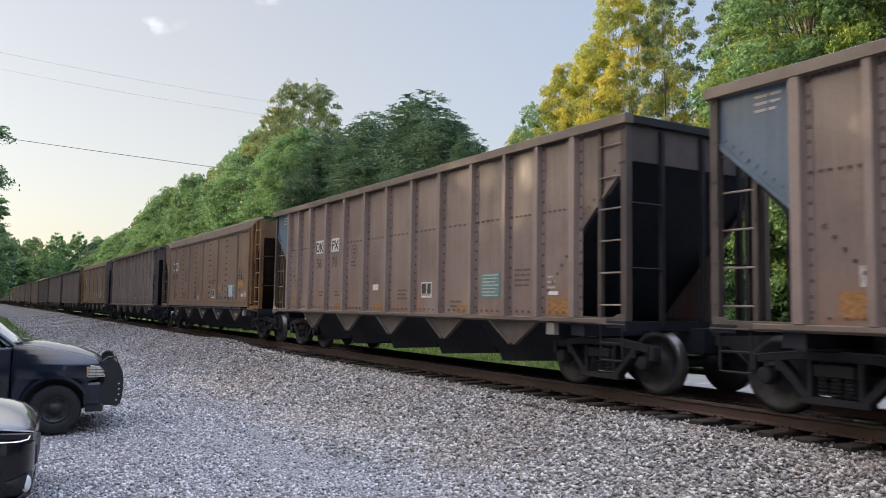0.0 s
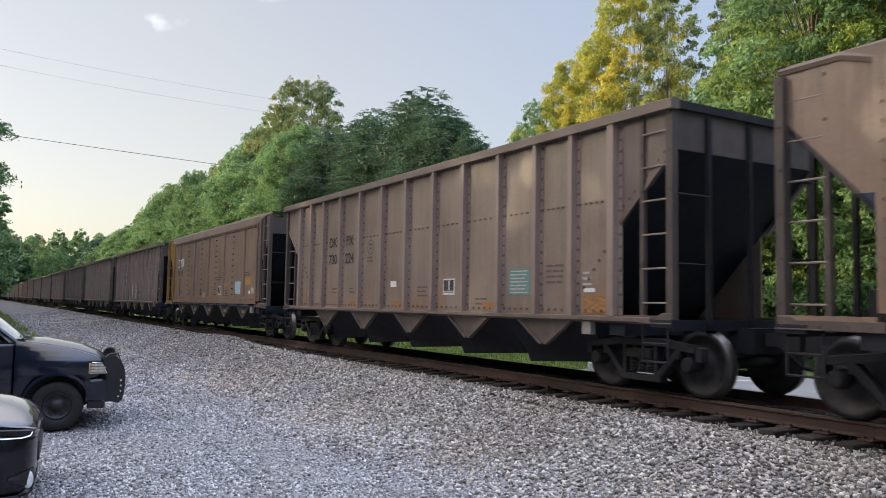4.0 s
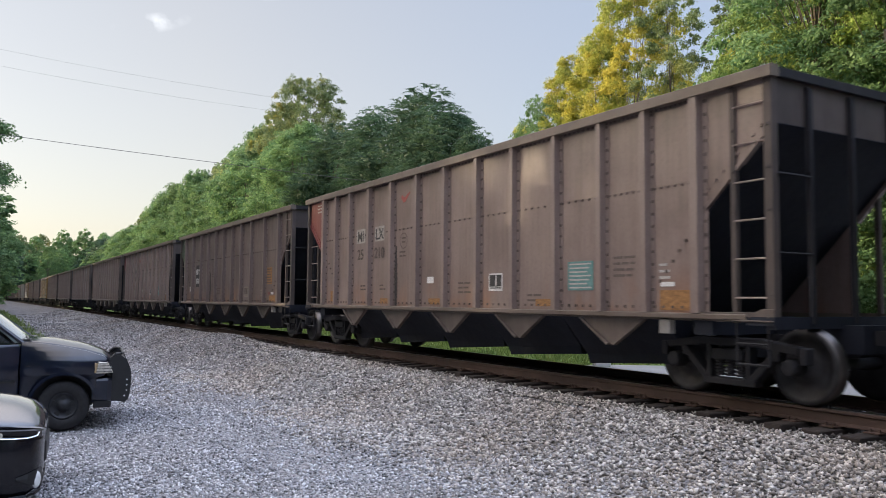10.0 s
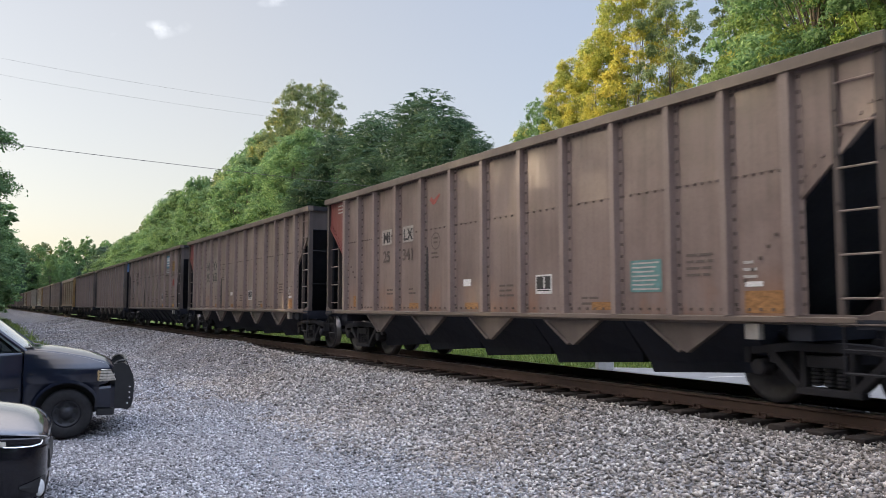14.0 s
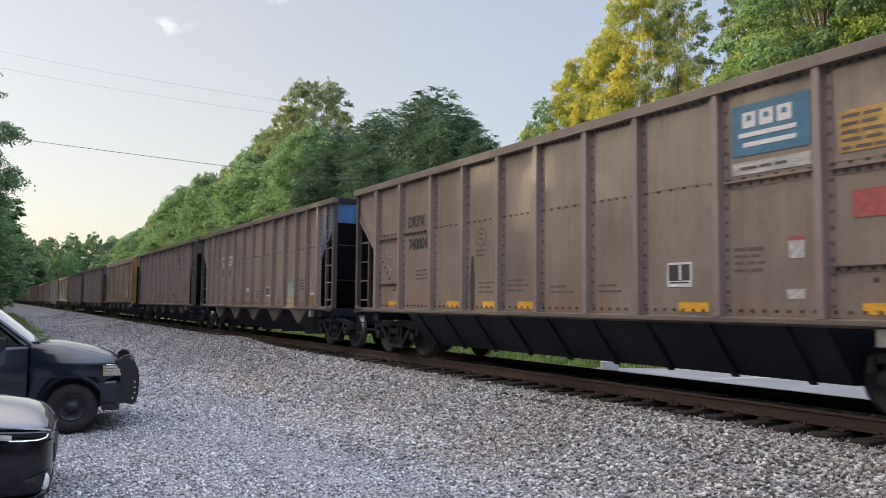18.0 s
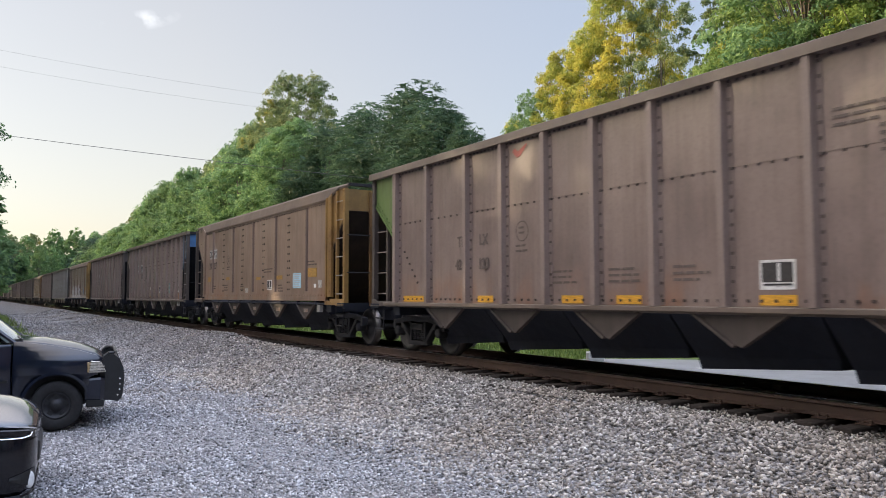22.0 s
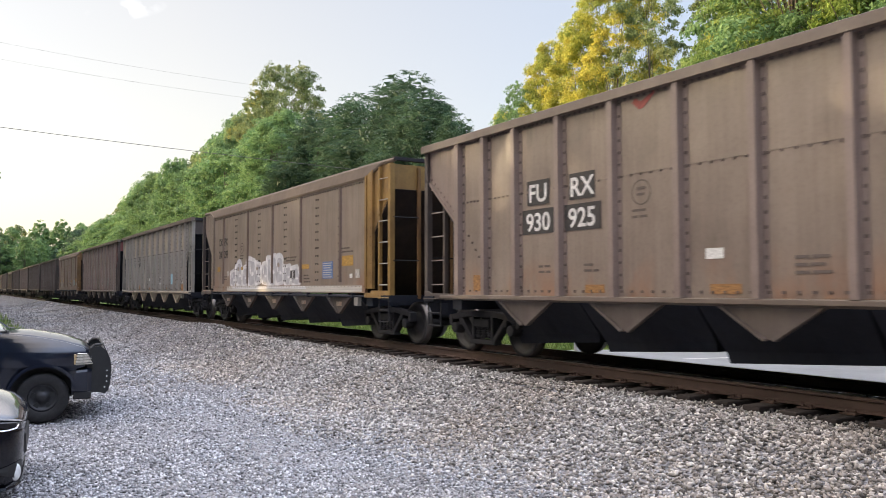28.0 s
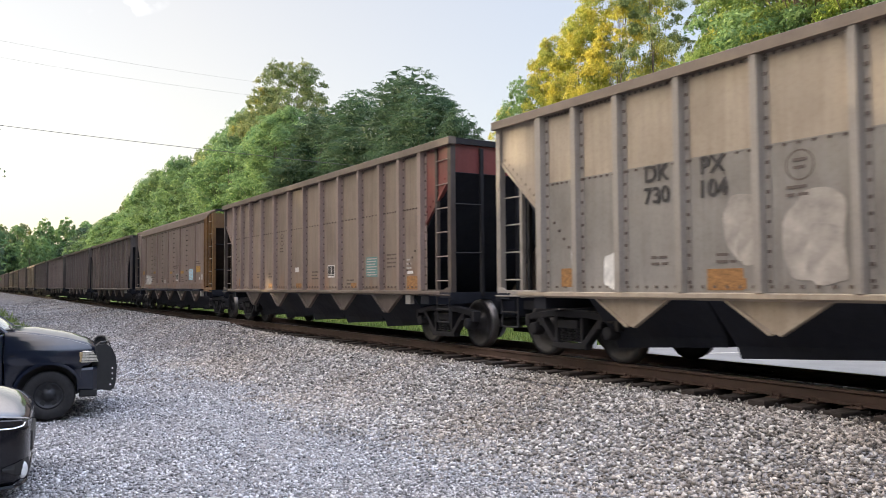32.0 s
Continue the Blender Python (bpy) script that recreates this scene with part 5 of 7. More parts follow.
c = add("wide", M_BROWN, M_DARKBROWN, M_GREEN, "brown-grey ribbed coal hopper with amber reflectors and a green corner")
framed(c, -2.83, 1.46, 0.46, 0.34)
patch(c, "stencil_panel", -5.35, 1.86, 0.44, 0.46, M_ORANGE)
faint_lines(c, -4.3, 2.95, 0.5, 4)
for y in (-5.6, -2.83, -0.49, 0.7, 3.04, 5.67):
    patch(c, "reflector", y, 1.17, 0.84 if y > 5 else 0.48, 0.12, M_AMBER)
marks(c, "W", ("TI", "LX"), ("420", "123"), M_FAINT, None, ys=(3.85, 3.08), z=2.14, h=0.20)
tick(c, 2.0, 3.62)
faint_lines(c, -3.9, 3.2, 0.7, 3)
patch(c, "tag", -4.4, 1.55, 0.2, 0.2, W)
emblem(c, 1.95, 2.3)
faint_lines(c, 0.87, 1.6, 0.6, 3)
faint_lines(c, -0.4, 1.6, 0.6, 3)
faint_lines(c, -1.6, 1.6, 0.6, 3)
c = add("round", M_WARMTAN, M_YELLOW, M_WARMTAN, SMOOTH + ", yellow ladder end")
round_common(c)
marks(c, "B", ("DK", "PX"), ("200", "827"), K, M_CHALK, M_FAINT, ys=(5.24, 4.66), z=2.68)
c = add("ribbed", M_TAN, M_ENDBLUE, M_TAN, DUSTY + ", bright blue front end")
common(c)
marks(c, "A", ("DK", "PX"), ("55", "18"), K, W, M_FAINT)
c = add("ribbed", M_TAN, M_BROWN, M_BROWN, DUSTY + ", white letters on black")
common(c)
marks(c, "A", ("FU", "RX"), ("930", "925"), W, K, None, K, z=2.58, h=0.29, drop=0.46)
tick(c, 1.82, 3.70)
c = add("round", M_TAN, M_YELLOW, M_TAN, SMOOTH + ", white sprayed foot")
round_common(c, panel=M_STENCILBLUE)
marks(c, "B", ("DK", "PX"), ("200", "292"), K, None, ys=(5.24, 4.66), z=2.68)
for k, (wide, high, up) in enumerate(((0.52, 0.54, -0.12), (0.62, 0.80, 0.02), (0.50, 0.62, -0.06), (0.82, 0.92, 0.06), (0.60, 0.66, 0.0), (0.54, 0.60, -0.02), (0.86, 0.90, 0.08), (0.62, 0.84, 0.06), (0.58, 0.56, -0.08), (0.66, 0.50, -0.12))):
    y = 3.86 - 0.62 * k
    spray(c, y, 1.66 + up, wide + 0.12, high + 0.10, k, M_SPRAY, -1.5050 - 0.0004 * (k % 2))
    spray(c, y - 0.02, 1.65 + up, wide * 0.80, high * 0.82, k, M_SPRAYFILL, -1.5072 - 0.0004 * (k % 2))
    spray(c, y - 0.10, 1.60 + up, wide * 0.36, high * 0.12, k + 3, M_SPRAY, -1.5094)
    spray(c, y + 0.08, 1.78 + up, wide * 0.12, high * 0.42, k + 7, M_SPRAY, -1.5094)
    if k % 3 == 1:
        spray(c, y + 0.04, 1.82 + up, wide * 0.26, high * 0.16, k + 3, body_under, -1.5110)
patch(c, "paint_band", -0.75, 1.20, 10.3, 0.15, M_OLDWHITE, -1.5425)
patch(c, "paint_band", 0.6, 1.235, 6.4, 0.07, M_SPRAY, -1.5465)
patch(c, "tag", 4.42, 1.72, 0.20, 0.16, M_CHALK)
c = add("ribbed", M_GREY, M_GREY, M_UPPERTAN, "pale grey ribbed coal hopper with worn white patches", rib=M_RIBGREY)
common(c, teal=M_LBLUE, teal_lines=0, oranges=(-5.7, -3.1, 2.9))
marks(c, "A", ("DK", "PX"), ("730", "104"), K, None, ys=(3.95, 3.05), z=2.56, h=0.22, drop=0.29)
blob(c, 1.72, 1.70, 0.72, 1.0, 31, M_DUSTWHITE)
blob(c, 2.62, 1.85, 0.5, 0.8, 33, M_DUSTWHITE)
blob(c, 4.80, 1.40, 0.34, 0.5, 34, M_WHITE)
c = add("ribbed", M_TAN, M_RED, M_BROWN, DUSTY + ", faded red front end")
common(c)
c = add("round", M_BROWN, M_RUSTYEL, M_BROWN, SMOOTH + ", rusty yellow end")
round_common(c)
blob(c, 4.4, 1.5, 1.6, 0.5, 41, M_CHALK)
rest = random.Random(5)
for k in range(20):
    kind = rest.choice(["ribbed", "ribbed", "wide", "round"])
    # mostly the darker brown: the far train's shade is put into its paint
    body = rest.choice([M_BROWN, M_DARKBROWN, M_DARKBROWN])
    c = add(kind, body, M_DARKBROWN, rest.choice([M_BROWN, M_DARKBROWN, M_BROWN, M_RED]), (SMOOTH if kind == "round" else DUSTY), near=False)


# ---- trees ----
def crown_mesh(name, mat, height, width, leaves, leaf, seed, low=0.25, blobs=26, gap=0.0, shape=0.6, clump=1.0):
    """A crown of many separate small leaves in sprays, gathered in uneven boughs round the limbs."""
    rng = np.random.default_rng(seed)
    base = height * low
    cz = (np.arange(blobs) + rng.uniform(0, 1, blobs)) / blobs
    env = np.sin(np.pi * np.clip(cz * 0.86 + 0.12, 0, 1)) ** shape
    ang = np.arange(blobs) * 2.399 + rng.uniform(-0.6, 0.6, blobs)
    size = width * clump * rng.uniform(0.10, 0.19, blobs) * (1 - 0.3 * cz)
    rad = np.maximum(0, width * 0.5 * env - 0.8 * size) * np.sqrt(rng.uniform(0.18, 1, blobs))
    cen = np.stack([rad * np.cos(ang), rad * np.sin(ang), base + (height - base) * (0.03 + cz * 0.93)], -1)
    # each bough carries flat sprays on its outer and upper side
    per = 11
    sd = rng.normal(0, 1, (blobs, per, 3))
    sd[:, :, 2] = np.abs(sd[:, :, 2]) * 0.9 - 0.35
    sd[:, :, :2] += 0.7 * np.stack([np.cos(ang), np.sin(ang)], -1)[:, None, :]
    sd /= np.linalg.norm(sd, axis=2)[:, :, None]
    sub = (cen[:, None, :] + sd * (size[:, None] * rng.uniform(0.45, 1.0, (blobs, per)))[:, :, None]).reshape(-1, 3)
    ssz = (size[:, None] * rng.uniform(0.22, 0.46, (blobs, per))).reshape(-1)
    out = sd.reshape(-1, 3)
    which = rng.choice(len(sub), leaves, p=ssz ** 1.7 / (ssz ** 1.7).sum())
    g = rng.normal(0, 0.62, (leaves, 3))
    g /= np.maximum(1, np.linalg.norm(g, axis=1) / 1.5)[:, None]
    g[:, 2] = g[:, 2] * 0.5 - 0.22 * (g[:, 0] ** 2 + g[:, 1] ** 2)
    pos = sub[which] + g * ssz[which][:, None]
    d = out[which]
    if gap:
        ph = np.sin(pos[:, 0] * 1.9 + seed) * np.sin(pos[:, 1] * 1.7) * np.sin(pos[:, 2] * 2.1)
        keep = ph > -1 + gap
        pos, d = pos[keep], d[keep]
    n = len(pos)
    nrm = d * 0.5 + rng.normal(0, 0.55, (n, 3)) + np.array([0, 0, 0.6])
    nrm /= np.linalg.norm(nrm, axis=1)[:, None]
    u = np.cross(nrm, rng.normal(0, 1, (n, 3)))
    u /= np.linalg.norm(u, axis=1)[:, None]
    w = np.cross(nrm, u)
    s = leaf * rng.uniform(0.6, 1.45, n)[:, None]
    fold = nrm * s * 0.25
    v = np.stack([pos + u * s, pos + w * s * 0.55 + fold, pos - u * s, pos - w * s * 0.55 + fold], 1).reshape(-1, 3)
    f = np.arange(n * 4).reshape(n, 4)
    me = bpy.data.meshes.new(name)
    me.vertices.add(n * 4)
    me.vertices.foreach_set("co", v.reshape(-1))
    me.loops.add(n * 4)
    me.loops.foreach_set("vertex_index", f.reshape(-1))
    me.polygons.add(n)
    me.polygons.foreach_set("loop_start", np.arange(0, n * 4, 4))
    me.update(calc_edges=True)
    me.materials.append(mat)
    return me, cen, size


def trunk_mesh(height, cen, seed, r0):
    """Tapered, slightly bent trunk with limbs that reach into the clumps."""
    rng = random.Random(seed)
    bm = bmesh.new()

    def tube(pts, r_a, r_b, n=7):
        rings = []
        for k, p in enumerate(pts):
            r = r_a + (r_b - r_a) * k / (len(pts) - 1)
            rings.append([bm.verts.new((p[0] + r * math.cos(6.283 * i / n), p[1] + r * math.sin(6.283 * i / n), p[2])) for i in range(n)])
        for a, b in zip(rings, rings[1:]):
            for i in range(n):
                bm.faces.new((a[i], a[(i + 1) % n], b[(i + 1) % n], b[i]))
        bm.faces.new(rings[-1])
    bend = [(0, 0, -0.4)]
    for k in range(1, 7):
        bend.append((rng.uniform(-0.2, 0.2) * k * 0.5, rng.uniform(-0.2, 0.2) * k * 0.5, height * 0.92 * k / 6))
    tube(bend, r0, r0 * 0.06)
    for c in cen[::2]:
        k = max(1, min(5, int(c[2] / (height * 0.92) * 6 * 0.7)))
        a = Vector(bend[k])
        b = Vector(c)
        mid = a.lerp(b, 0.5) + Vector((0, 0, 0.08 * (b - a).length))
        tube([a, mid, b], r0 * 0.17, r0 * 0.03, 5)
    return mesh_of("trunk", bm, M_BARK, smooth=True)


def frond_crown(name, mat, height, width, tips, seed, low=0.05, lobes=30):
    """A crown of long drooping pinnate fronds in rosettes at the branch tips, over rounded lobes."""
    rng = np.random.default_rng(seed)
    base = height * low
    cz = (np.arange(lobes) + rng.uniform(0, 1, lobes)) / lobes
    env = np.sin(np.pi * np.clip(cz * 0.80 + 0.16, 0, 1)) ** 0.6
    ang = np.arange(lobes) * 2.399 + rng.uniform(-0.5, 0.5, lobes)
    size = width * rng.uniform(0.11, 0.20, lobes) * (1 - 0.25 * cz)
    rad = np.maximum(0, width * 0.5 * env - 0.8 * size) * np.sqrt(rng.uniform(0.25, 1, lobes))
    cen = np.stack([rad * np.cos(ang), rad * np.sin(ang), base + (height - base) * (0.04 + cz * 0.90)], -1)
    which = rng.choice(lobes, tips, p=size ** 2 / (size ** 2).sum())
    d = rng.normal(0, 1, (tips, 3))
    d[:, 2] = np.abs(d[:, 2]) - 0.30
    d[:, :2] += 0.6 * np.stack([np.cos(ang), np.sin(ang)], -1)[which]
    d /= np.linalg.norm(d, axis=1)[:, None]
    tip = cen[which] + d * (size[which] * rng.uniform(0.72, 1.08, tips))[:, None]
    fr, lf = 8, 6
    az = (np.arange(fr)[None] * 6.2832 / fr + rng.uniform(0, 6.28, (tips, 1)) + rng.uniform(-0.3, 0.3, (tips, fr)))
    el = rng.uniform(0.0, 0.9, (tips, fr))
    length = rng.uniform(0.50, 0.95, (tips, fr))
    way = np.stack([np.cos(az) * np.cos(el), np.sin(az) * np.cos(el), np.sin(el)], -1) + 0.45 * d[:, None, :]
    way /= np.linalg.norm(way, axis=2)[:, :, None]
    side = np.stack([-np.sin(az), np.cos(az), 0 * az], -1)
    at = (np.arange(lf) + 1.0) / lf
    p = tip[:, None, None] + way[:, :, None] * (length[:, :, None] * at)[..., None]
    p[..., 2] -= 0.55 * length[:, :, None] * at ** 2
    quads = []
    for sg in (-1, 1):
        le = (0.20 - 0.07 * at)[None, None, :, None] * rng.uniform(0.75, 1.2, (tips, fr, lf, 1))
        ax = sg * side[:, :, None] * 0.85 + way[:, :, None] * 0.45 + np.array([0, 0, -0.25]) + rng.normal(0, 0.12, (tips, fr, lf, 3))
        wd = way[:, :, None] * le * 0.20
        q0, q2 = p, p + ax * le
        mid = p + ax * le * 0.45
        quads.append(np.stack([q0, mid + wd, q2, mid - wd], 3).reshape(-1, 4, 3))
    # plain leaves behind the fronds close the lobes
    fill = tips * 16
    w2 = rng.choice(lobes, fill, p=size ** 3 / (size ** 3).sum())
    g = rng.normal(0, 1, (fill, 3))
    g *= (rng.uniform(0.3, 0.85, fill) / np.linalg.norm(g, axis=1))[:, None]
    c = cen[w2] + g * size[w2][:, None]
    u = rng.normal(0, 1, (fill, 3)) * 0.085
    w = rng.normal(0, 1, (fill, 3)) * 0.06
    quads.append(np.stack([c + u, c + w, c - u, c - w], 1))
    v = np.concatenate(quads).reshape(-1, 3)
    n = len(v) // 4
    me = bpy.data.meshes.new(name)
    me.vertices.add(n * 4)
    me.vertices.foreach_set("co", v.reshape(-1))
    me.loops.add(n * 4)
    me.loops.foreach_set("vertex_index", np.arange(n * 4))
    me.polygons.add(n)
    me.polygons.foreach_set("loop_start", np.arange(0, n * 4, 4))
    me.update(calc_edges=True)
    me.materials.append(mat)
    return me, cen, size


def make_tree(mat, height, width, leaves, leaf, seed, label, low=0.25, blobs=26, gap=0.0, shape=0.6, r0=None, clump=1.0):
    if leaf:
        me, cen, size = crown_mesh("crown", mat, height, width, leaves, leaf, seed, low, blobs, gap, shape, clump)
    else:
        me, cen, size = frond_crown("crown", mat, height, width, leaves, seed, low, blobs)
    tree = root("tree", pose(0, 0, -200), label, "tree", "woodland trees")
    place("trunk", trunk_mesh(height, cen, seed, r0 or height * 0.016), tree)
    place("crown", me, tree)
    return tree


PROTO = {
    "green": make_tree(M_LEAF_GREEN, 15, 8.5, 92000, 0.062, 1, "broad green deciduous tree at the wood's edge", 0.03, 170, clump=0.78),
    "bright": make_tree(M_LEAF_BRIGHT, 15, 8, 92000, 0.062, 7, "bright green deciduous tree leaning over the road", 0.03, 165, shape=0.5, r0=0.10, clump=0.8),
    "green2": make_tree(M_LEAF_GREEN, 15, 8, 64000, 0.070, 2, "leafy green deciduous tree at the wood's edge", 0.04, 160, shape=0.45, clump=0.78),
    "dark": make_tree(M_LEAF_DARK, 14.5, 9.5, 950, 0, 3, "broad dark green tree with drooping feathery fronds", 0.05, 46),
    "gold": make_tree(M_LEAF_SUNGOLD, 15, 6.2, 105000, 0.052, 4, "sunlit golden-green tree with an airy crown", 0.08, 165, 0.0, 0.5, 0.07, 0.80),
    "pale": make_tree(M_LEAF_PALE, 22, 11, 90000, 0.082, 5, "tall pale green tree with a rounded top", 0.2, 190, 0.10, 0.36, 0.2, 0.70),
    "airy": make_tree(M_LEAF_PALE, 15, 4.6, 40000, 0.048, 6, "thin airy tree with sky showing through", 0.15, 100, 0.12, 0.6, 0.06, 0.75),
    "mid_green": make_tree(M_LEAF_GREEN, 15, 9, 34000, 0.105, 21, "leafy green deciduous tree on the wooded slope", 0.03, 84, clump=1.05),
    "mid_green2": make_tree(M_LEAF_GREEN, 15, 8.5, 34000, 0.105, 22, "green deciduous tree on the wooded slope", 0.04, 78, shape=0.45, clump=1.05),
    "far_green": make_tree(M_LEAF_GREEN, 15, 9, 9500, 0.20, 11, "leafy green deciduous tree in the far wood", 0.03, 70),
    "far_green2": make_tree(M_LEAF_GREEN, 15, 8.5, 9000, 0.21, 12, "green deciduous tree in the far wood", 0.04, 60, shape=0.45),
    "far_dark": make_tree(M_LEAF_DARK, 14.5, 10, 9500, 0.22, 13, "dark green deciduous tree in the far wood", 0.05, 70, shape=0.5),
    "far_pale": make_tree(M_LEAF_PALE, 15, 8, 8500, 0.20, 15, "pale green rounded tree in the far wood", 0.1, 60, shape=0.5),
}
TALL = {"bright": 15, "mid_green": 15, "mid_green2": 15, "green": 15, "green2": 15, "dark": 14.5, "gold": 15, "pale": 22, "airy": 15, "far_green": 15, "far_green2": 15, "far_dark": 14.5, "far_pale": 15}
WIDE = {"bright": 8, "mid_green": 9, "mid_green2": 8.5, "green": 8.5, "green2": 8, "dark": 9.5, "gold": 6.2, "pale": 11, "airy": 4.6, "far_green": 9, "far_green2": 8.5, "far_dark": 10, "far_pale": 8}
USED = {}


def plant(kind, x, y, top, width, turn):
    """A tree of that kind whose crown's top is at height top."""
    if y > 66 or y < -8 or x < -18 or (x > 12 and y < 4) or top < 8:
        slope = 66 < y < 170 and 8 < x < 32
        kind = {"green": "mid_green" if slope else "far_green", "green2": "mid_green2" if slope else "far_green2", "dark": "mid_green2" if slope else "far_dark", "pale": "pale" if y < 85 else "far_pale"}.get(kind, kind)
    p = PROTO[kind]
    z = float(ground_z(x, y))
    h0, w0 = TALL[kind], WIDE[kind]
    m = pose(x, y, z - 0.1, 0, 0, turn) @ Matrix.Diagonal((width / w0, width / w0, (top - z) / h0, 1))
    if kind not in USED:
        USED[kind] = p
        p.matrix_basis = m
        return p
    t = copy_thing(p, Matrix.Identity(4))
    t.matrix_basis = m
    return t


# the trees that stand out, then the edge of the wood and the far woods
for row in [
    ("pale", 21.0, 80.5, 26.0, 12.4, 20), ("pale", 17.6, 84, 21.0, 6.5, 70), ("pale", 18, 97, 19.5, 8, 200), ("pale", 17, 75, 18.5, 6, 120),
    ("dark", 15.5, 45.4, 15.6, 10.5, 10), ("dark", 16.0, 52, 15.6, 10.0, 130), ("dark", 14.8, 40.8, 13.2, 8.4, 250), ("dark", 14.6, 36.9, 11.2, 4.8, 90), ("dark", 14.5, 57, 15.2, 9, 40), ("green", 14.0, 62.5, 16.6, 9, 75),
    ("gold", 15, 24.6, 17.4, 5.4, 0), ("gold", 15.3, 27.2, 14.2, 5.2, 140), ("gold", 15.5, 29.6, 13.7, 4.6, 60), ("green2", 15.2, 31.4, 12.0, 4.4, 60), ("gold", 15.4, 33.6, 11.0, 2.8, 200), ("green", 16.5, 26.5, 10.5, 5, 200),
    ("airy", 15, 22.4, 16.4, 4.2, 30), ("airy", 16.4, 20.6, 14.6, 4.0, 100), ("gold", 15.5, 20.8, 9.8, 3.4, 210), ("green", 17.5, 22.5, 9.6, 4.6, 110),
    ("bright", 14, 15.2, 16.5, 7.5, 0), ("bright", 14, 11, 16.0, 7, 80), ("bright", 13, 6.5, 15.0, 8, 200), ("bright", 18, 17.5, 15.5, 7, 300), ("bright", 15.0, 18.2, 11.8, 4.4, 10),
]:
    plant(*row)
rt = random.Random(9)
for k in range(36):
    y = 64 + k * 4.3 + rt.uniform(-1.2, 1.2)
    top = 16.2 + rt.uniform(-1.2, 1.4) - max(0, y - 110) * 0.045
    plant(rt.choice(["green", "green2", "green", "green2", "dark"]), 14.0 + rt.uniform(-1.2, 2.0), y, top, rt.uniform(7.5, 10), rt.uniform(0, 360))
for k in range(26):
    y = 90 + k * 5.4 + rt.uniform(-2, 2)
    top = 24.0 + rt.uniform(-1.5, 1.6) - max(0, y - 110) * 0.022 - max(0, y - 165) * 0.09
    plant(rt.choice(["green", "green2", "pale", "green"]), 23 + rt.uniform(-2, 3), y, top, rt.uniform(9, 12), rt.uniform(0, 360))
for k in range(12):
    plant(rt.choice(["green", "green2"]), 12.5 + rt.uniform(-0.8, 1.5), -14 + k * 2.6, 12.5 + rt.uniform(-1, 3), rt.uniform(6, 8), rt.uniform(0, 360))
for k in range(30):
    plant(rt.choice(["green", "green2", "dark"]), 12.6 + rt.uniform(-0.8, 1.5), 11 + k * 2.6, 4.6 + rt.uniform(-0.6, 1.2), rt.uniform(4, 6), rt.uniform(0, 360))
# woods closing the line of the track far off, in two ranks
for k in range(70):
    x = -80 + k * 2.9 + rt.uniform(-2, 2)
    plant(rt.choice(["green", "green2", "green", "dark"]), x, 310 + rt.uniform(-12, 14), 17 + rt.uniform(-4, 3.5), rt.uniform(8.5, 12), rt.uniform(0, 360))
for k in range(62):
    x = -74 + k * 3.2 + rt.uniform(-2, 2)
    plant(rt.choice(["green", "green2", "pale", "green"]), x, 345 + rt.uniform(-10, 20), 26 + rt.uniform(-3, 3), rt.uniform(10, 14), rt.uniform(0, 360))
# trees on the near side, beside the track far up
for row in [("green", -12.9, 43, 15.4, 10.2, 15), ("green2", -13.2, 46, 13.6, 9.0, 60), ("green2", -11.9, 50, 8.2, 9.0, 90), ("green2", -11.8, 57, 9, 8.8, 45), ("green", -10.8, 46, 5.0, 5.6, 160)]:
    plant(*row)
for k in range(40):
    y = 63 + k * 6.4
    plant(rt.choice(["green", "green2"]), -12.6 + 2.2 * min(1, (y - 63) / 30) + rt.uniform(-0.8, 0.6), y, 12.5 + rt.uniform(-1.5, 1.5) + 0.01 * y, rt.uniform(8.5, 10.5), rt.uniform(0, 360))
# unseen rows round the lot, added to keep the low sun off the train
for k in range(20):
    y = -34 + k * 5.0
    low = 24 < y < 44
    plant(rt.choice(["green", "green2", "dark"]), -31 + rt.uniform(-3, 2.5), y, (15.8 if low else 16.6) + rt.uniform(-1, 1), rt.uniform(9, 11.5), rt.uniform(0, 360))
for k in range(16):
    y = -10 + k * 6.0
    low = 32 < y < 53
    plant(rt.choice(["green", "green2", "dark"]), -40 + rt.uniform(-3, 2.5), y, (17.4 if low else 18.2) + rt.uniform(-1, 1), rt.uniform(10, 12.5), rt.uniform(0, 360))
# unseen wood added behind the lot to darken the near cars and ends
rb = random.Random(21)
for k in range(9):
    plant(rb.choice(["green", "green2"]), -31 + k * 3.2 + rb.uniform(-0.8, 0.8), -15 + rb.uniform(-1.5, 1.5), 12.5 + rb.uniform(-1.5, 1.5), rb.uniform(6.5, 8), rb.uniform(0, 360))
# tall unseen row, added to shade the far cars from sky and sun
for k in range(9):
    plant(rt.choice(["green", "green2", "dark"]), -16.5 + rt.uniform(-1, 1), 60 + k * 5.5, 15.5 + rt.uniform(-1, 1.5), rt.uniform(7, 8), rt.uniform(0, 360))

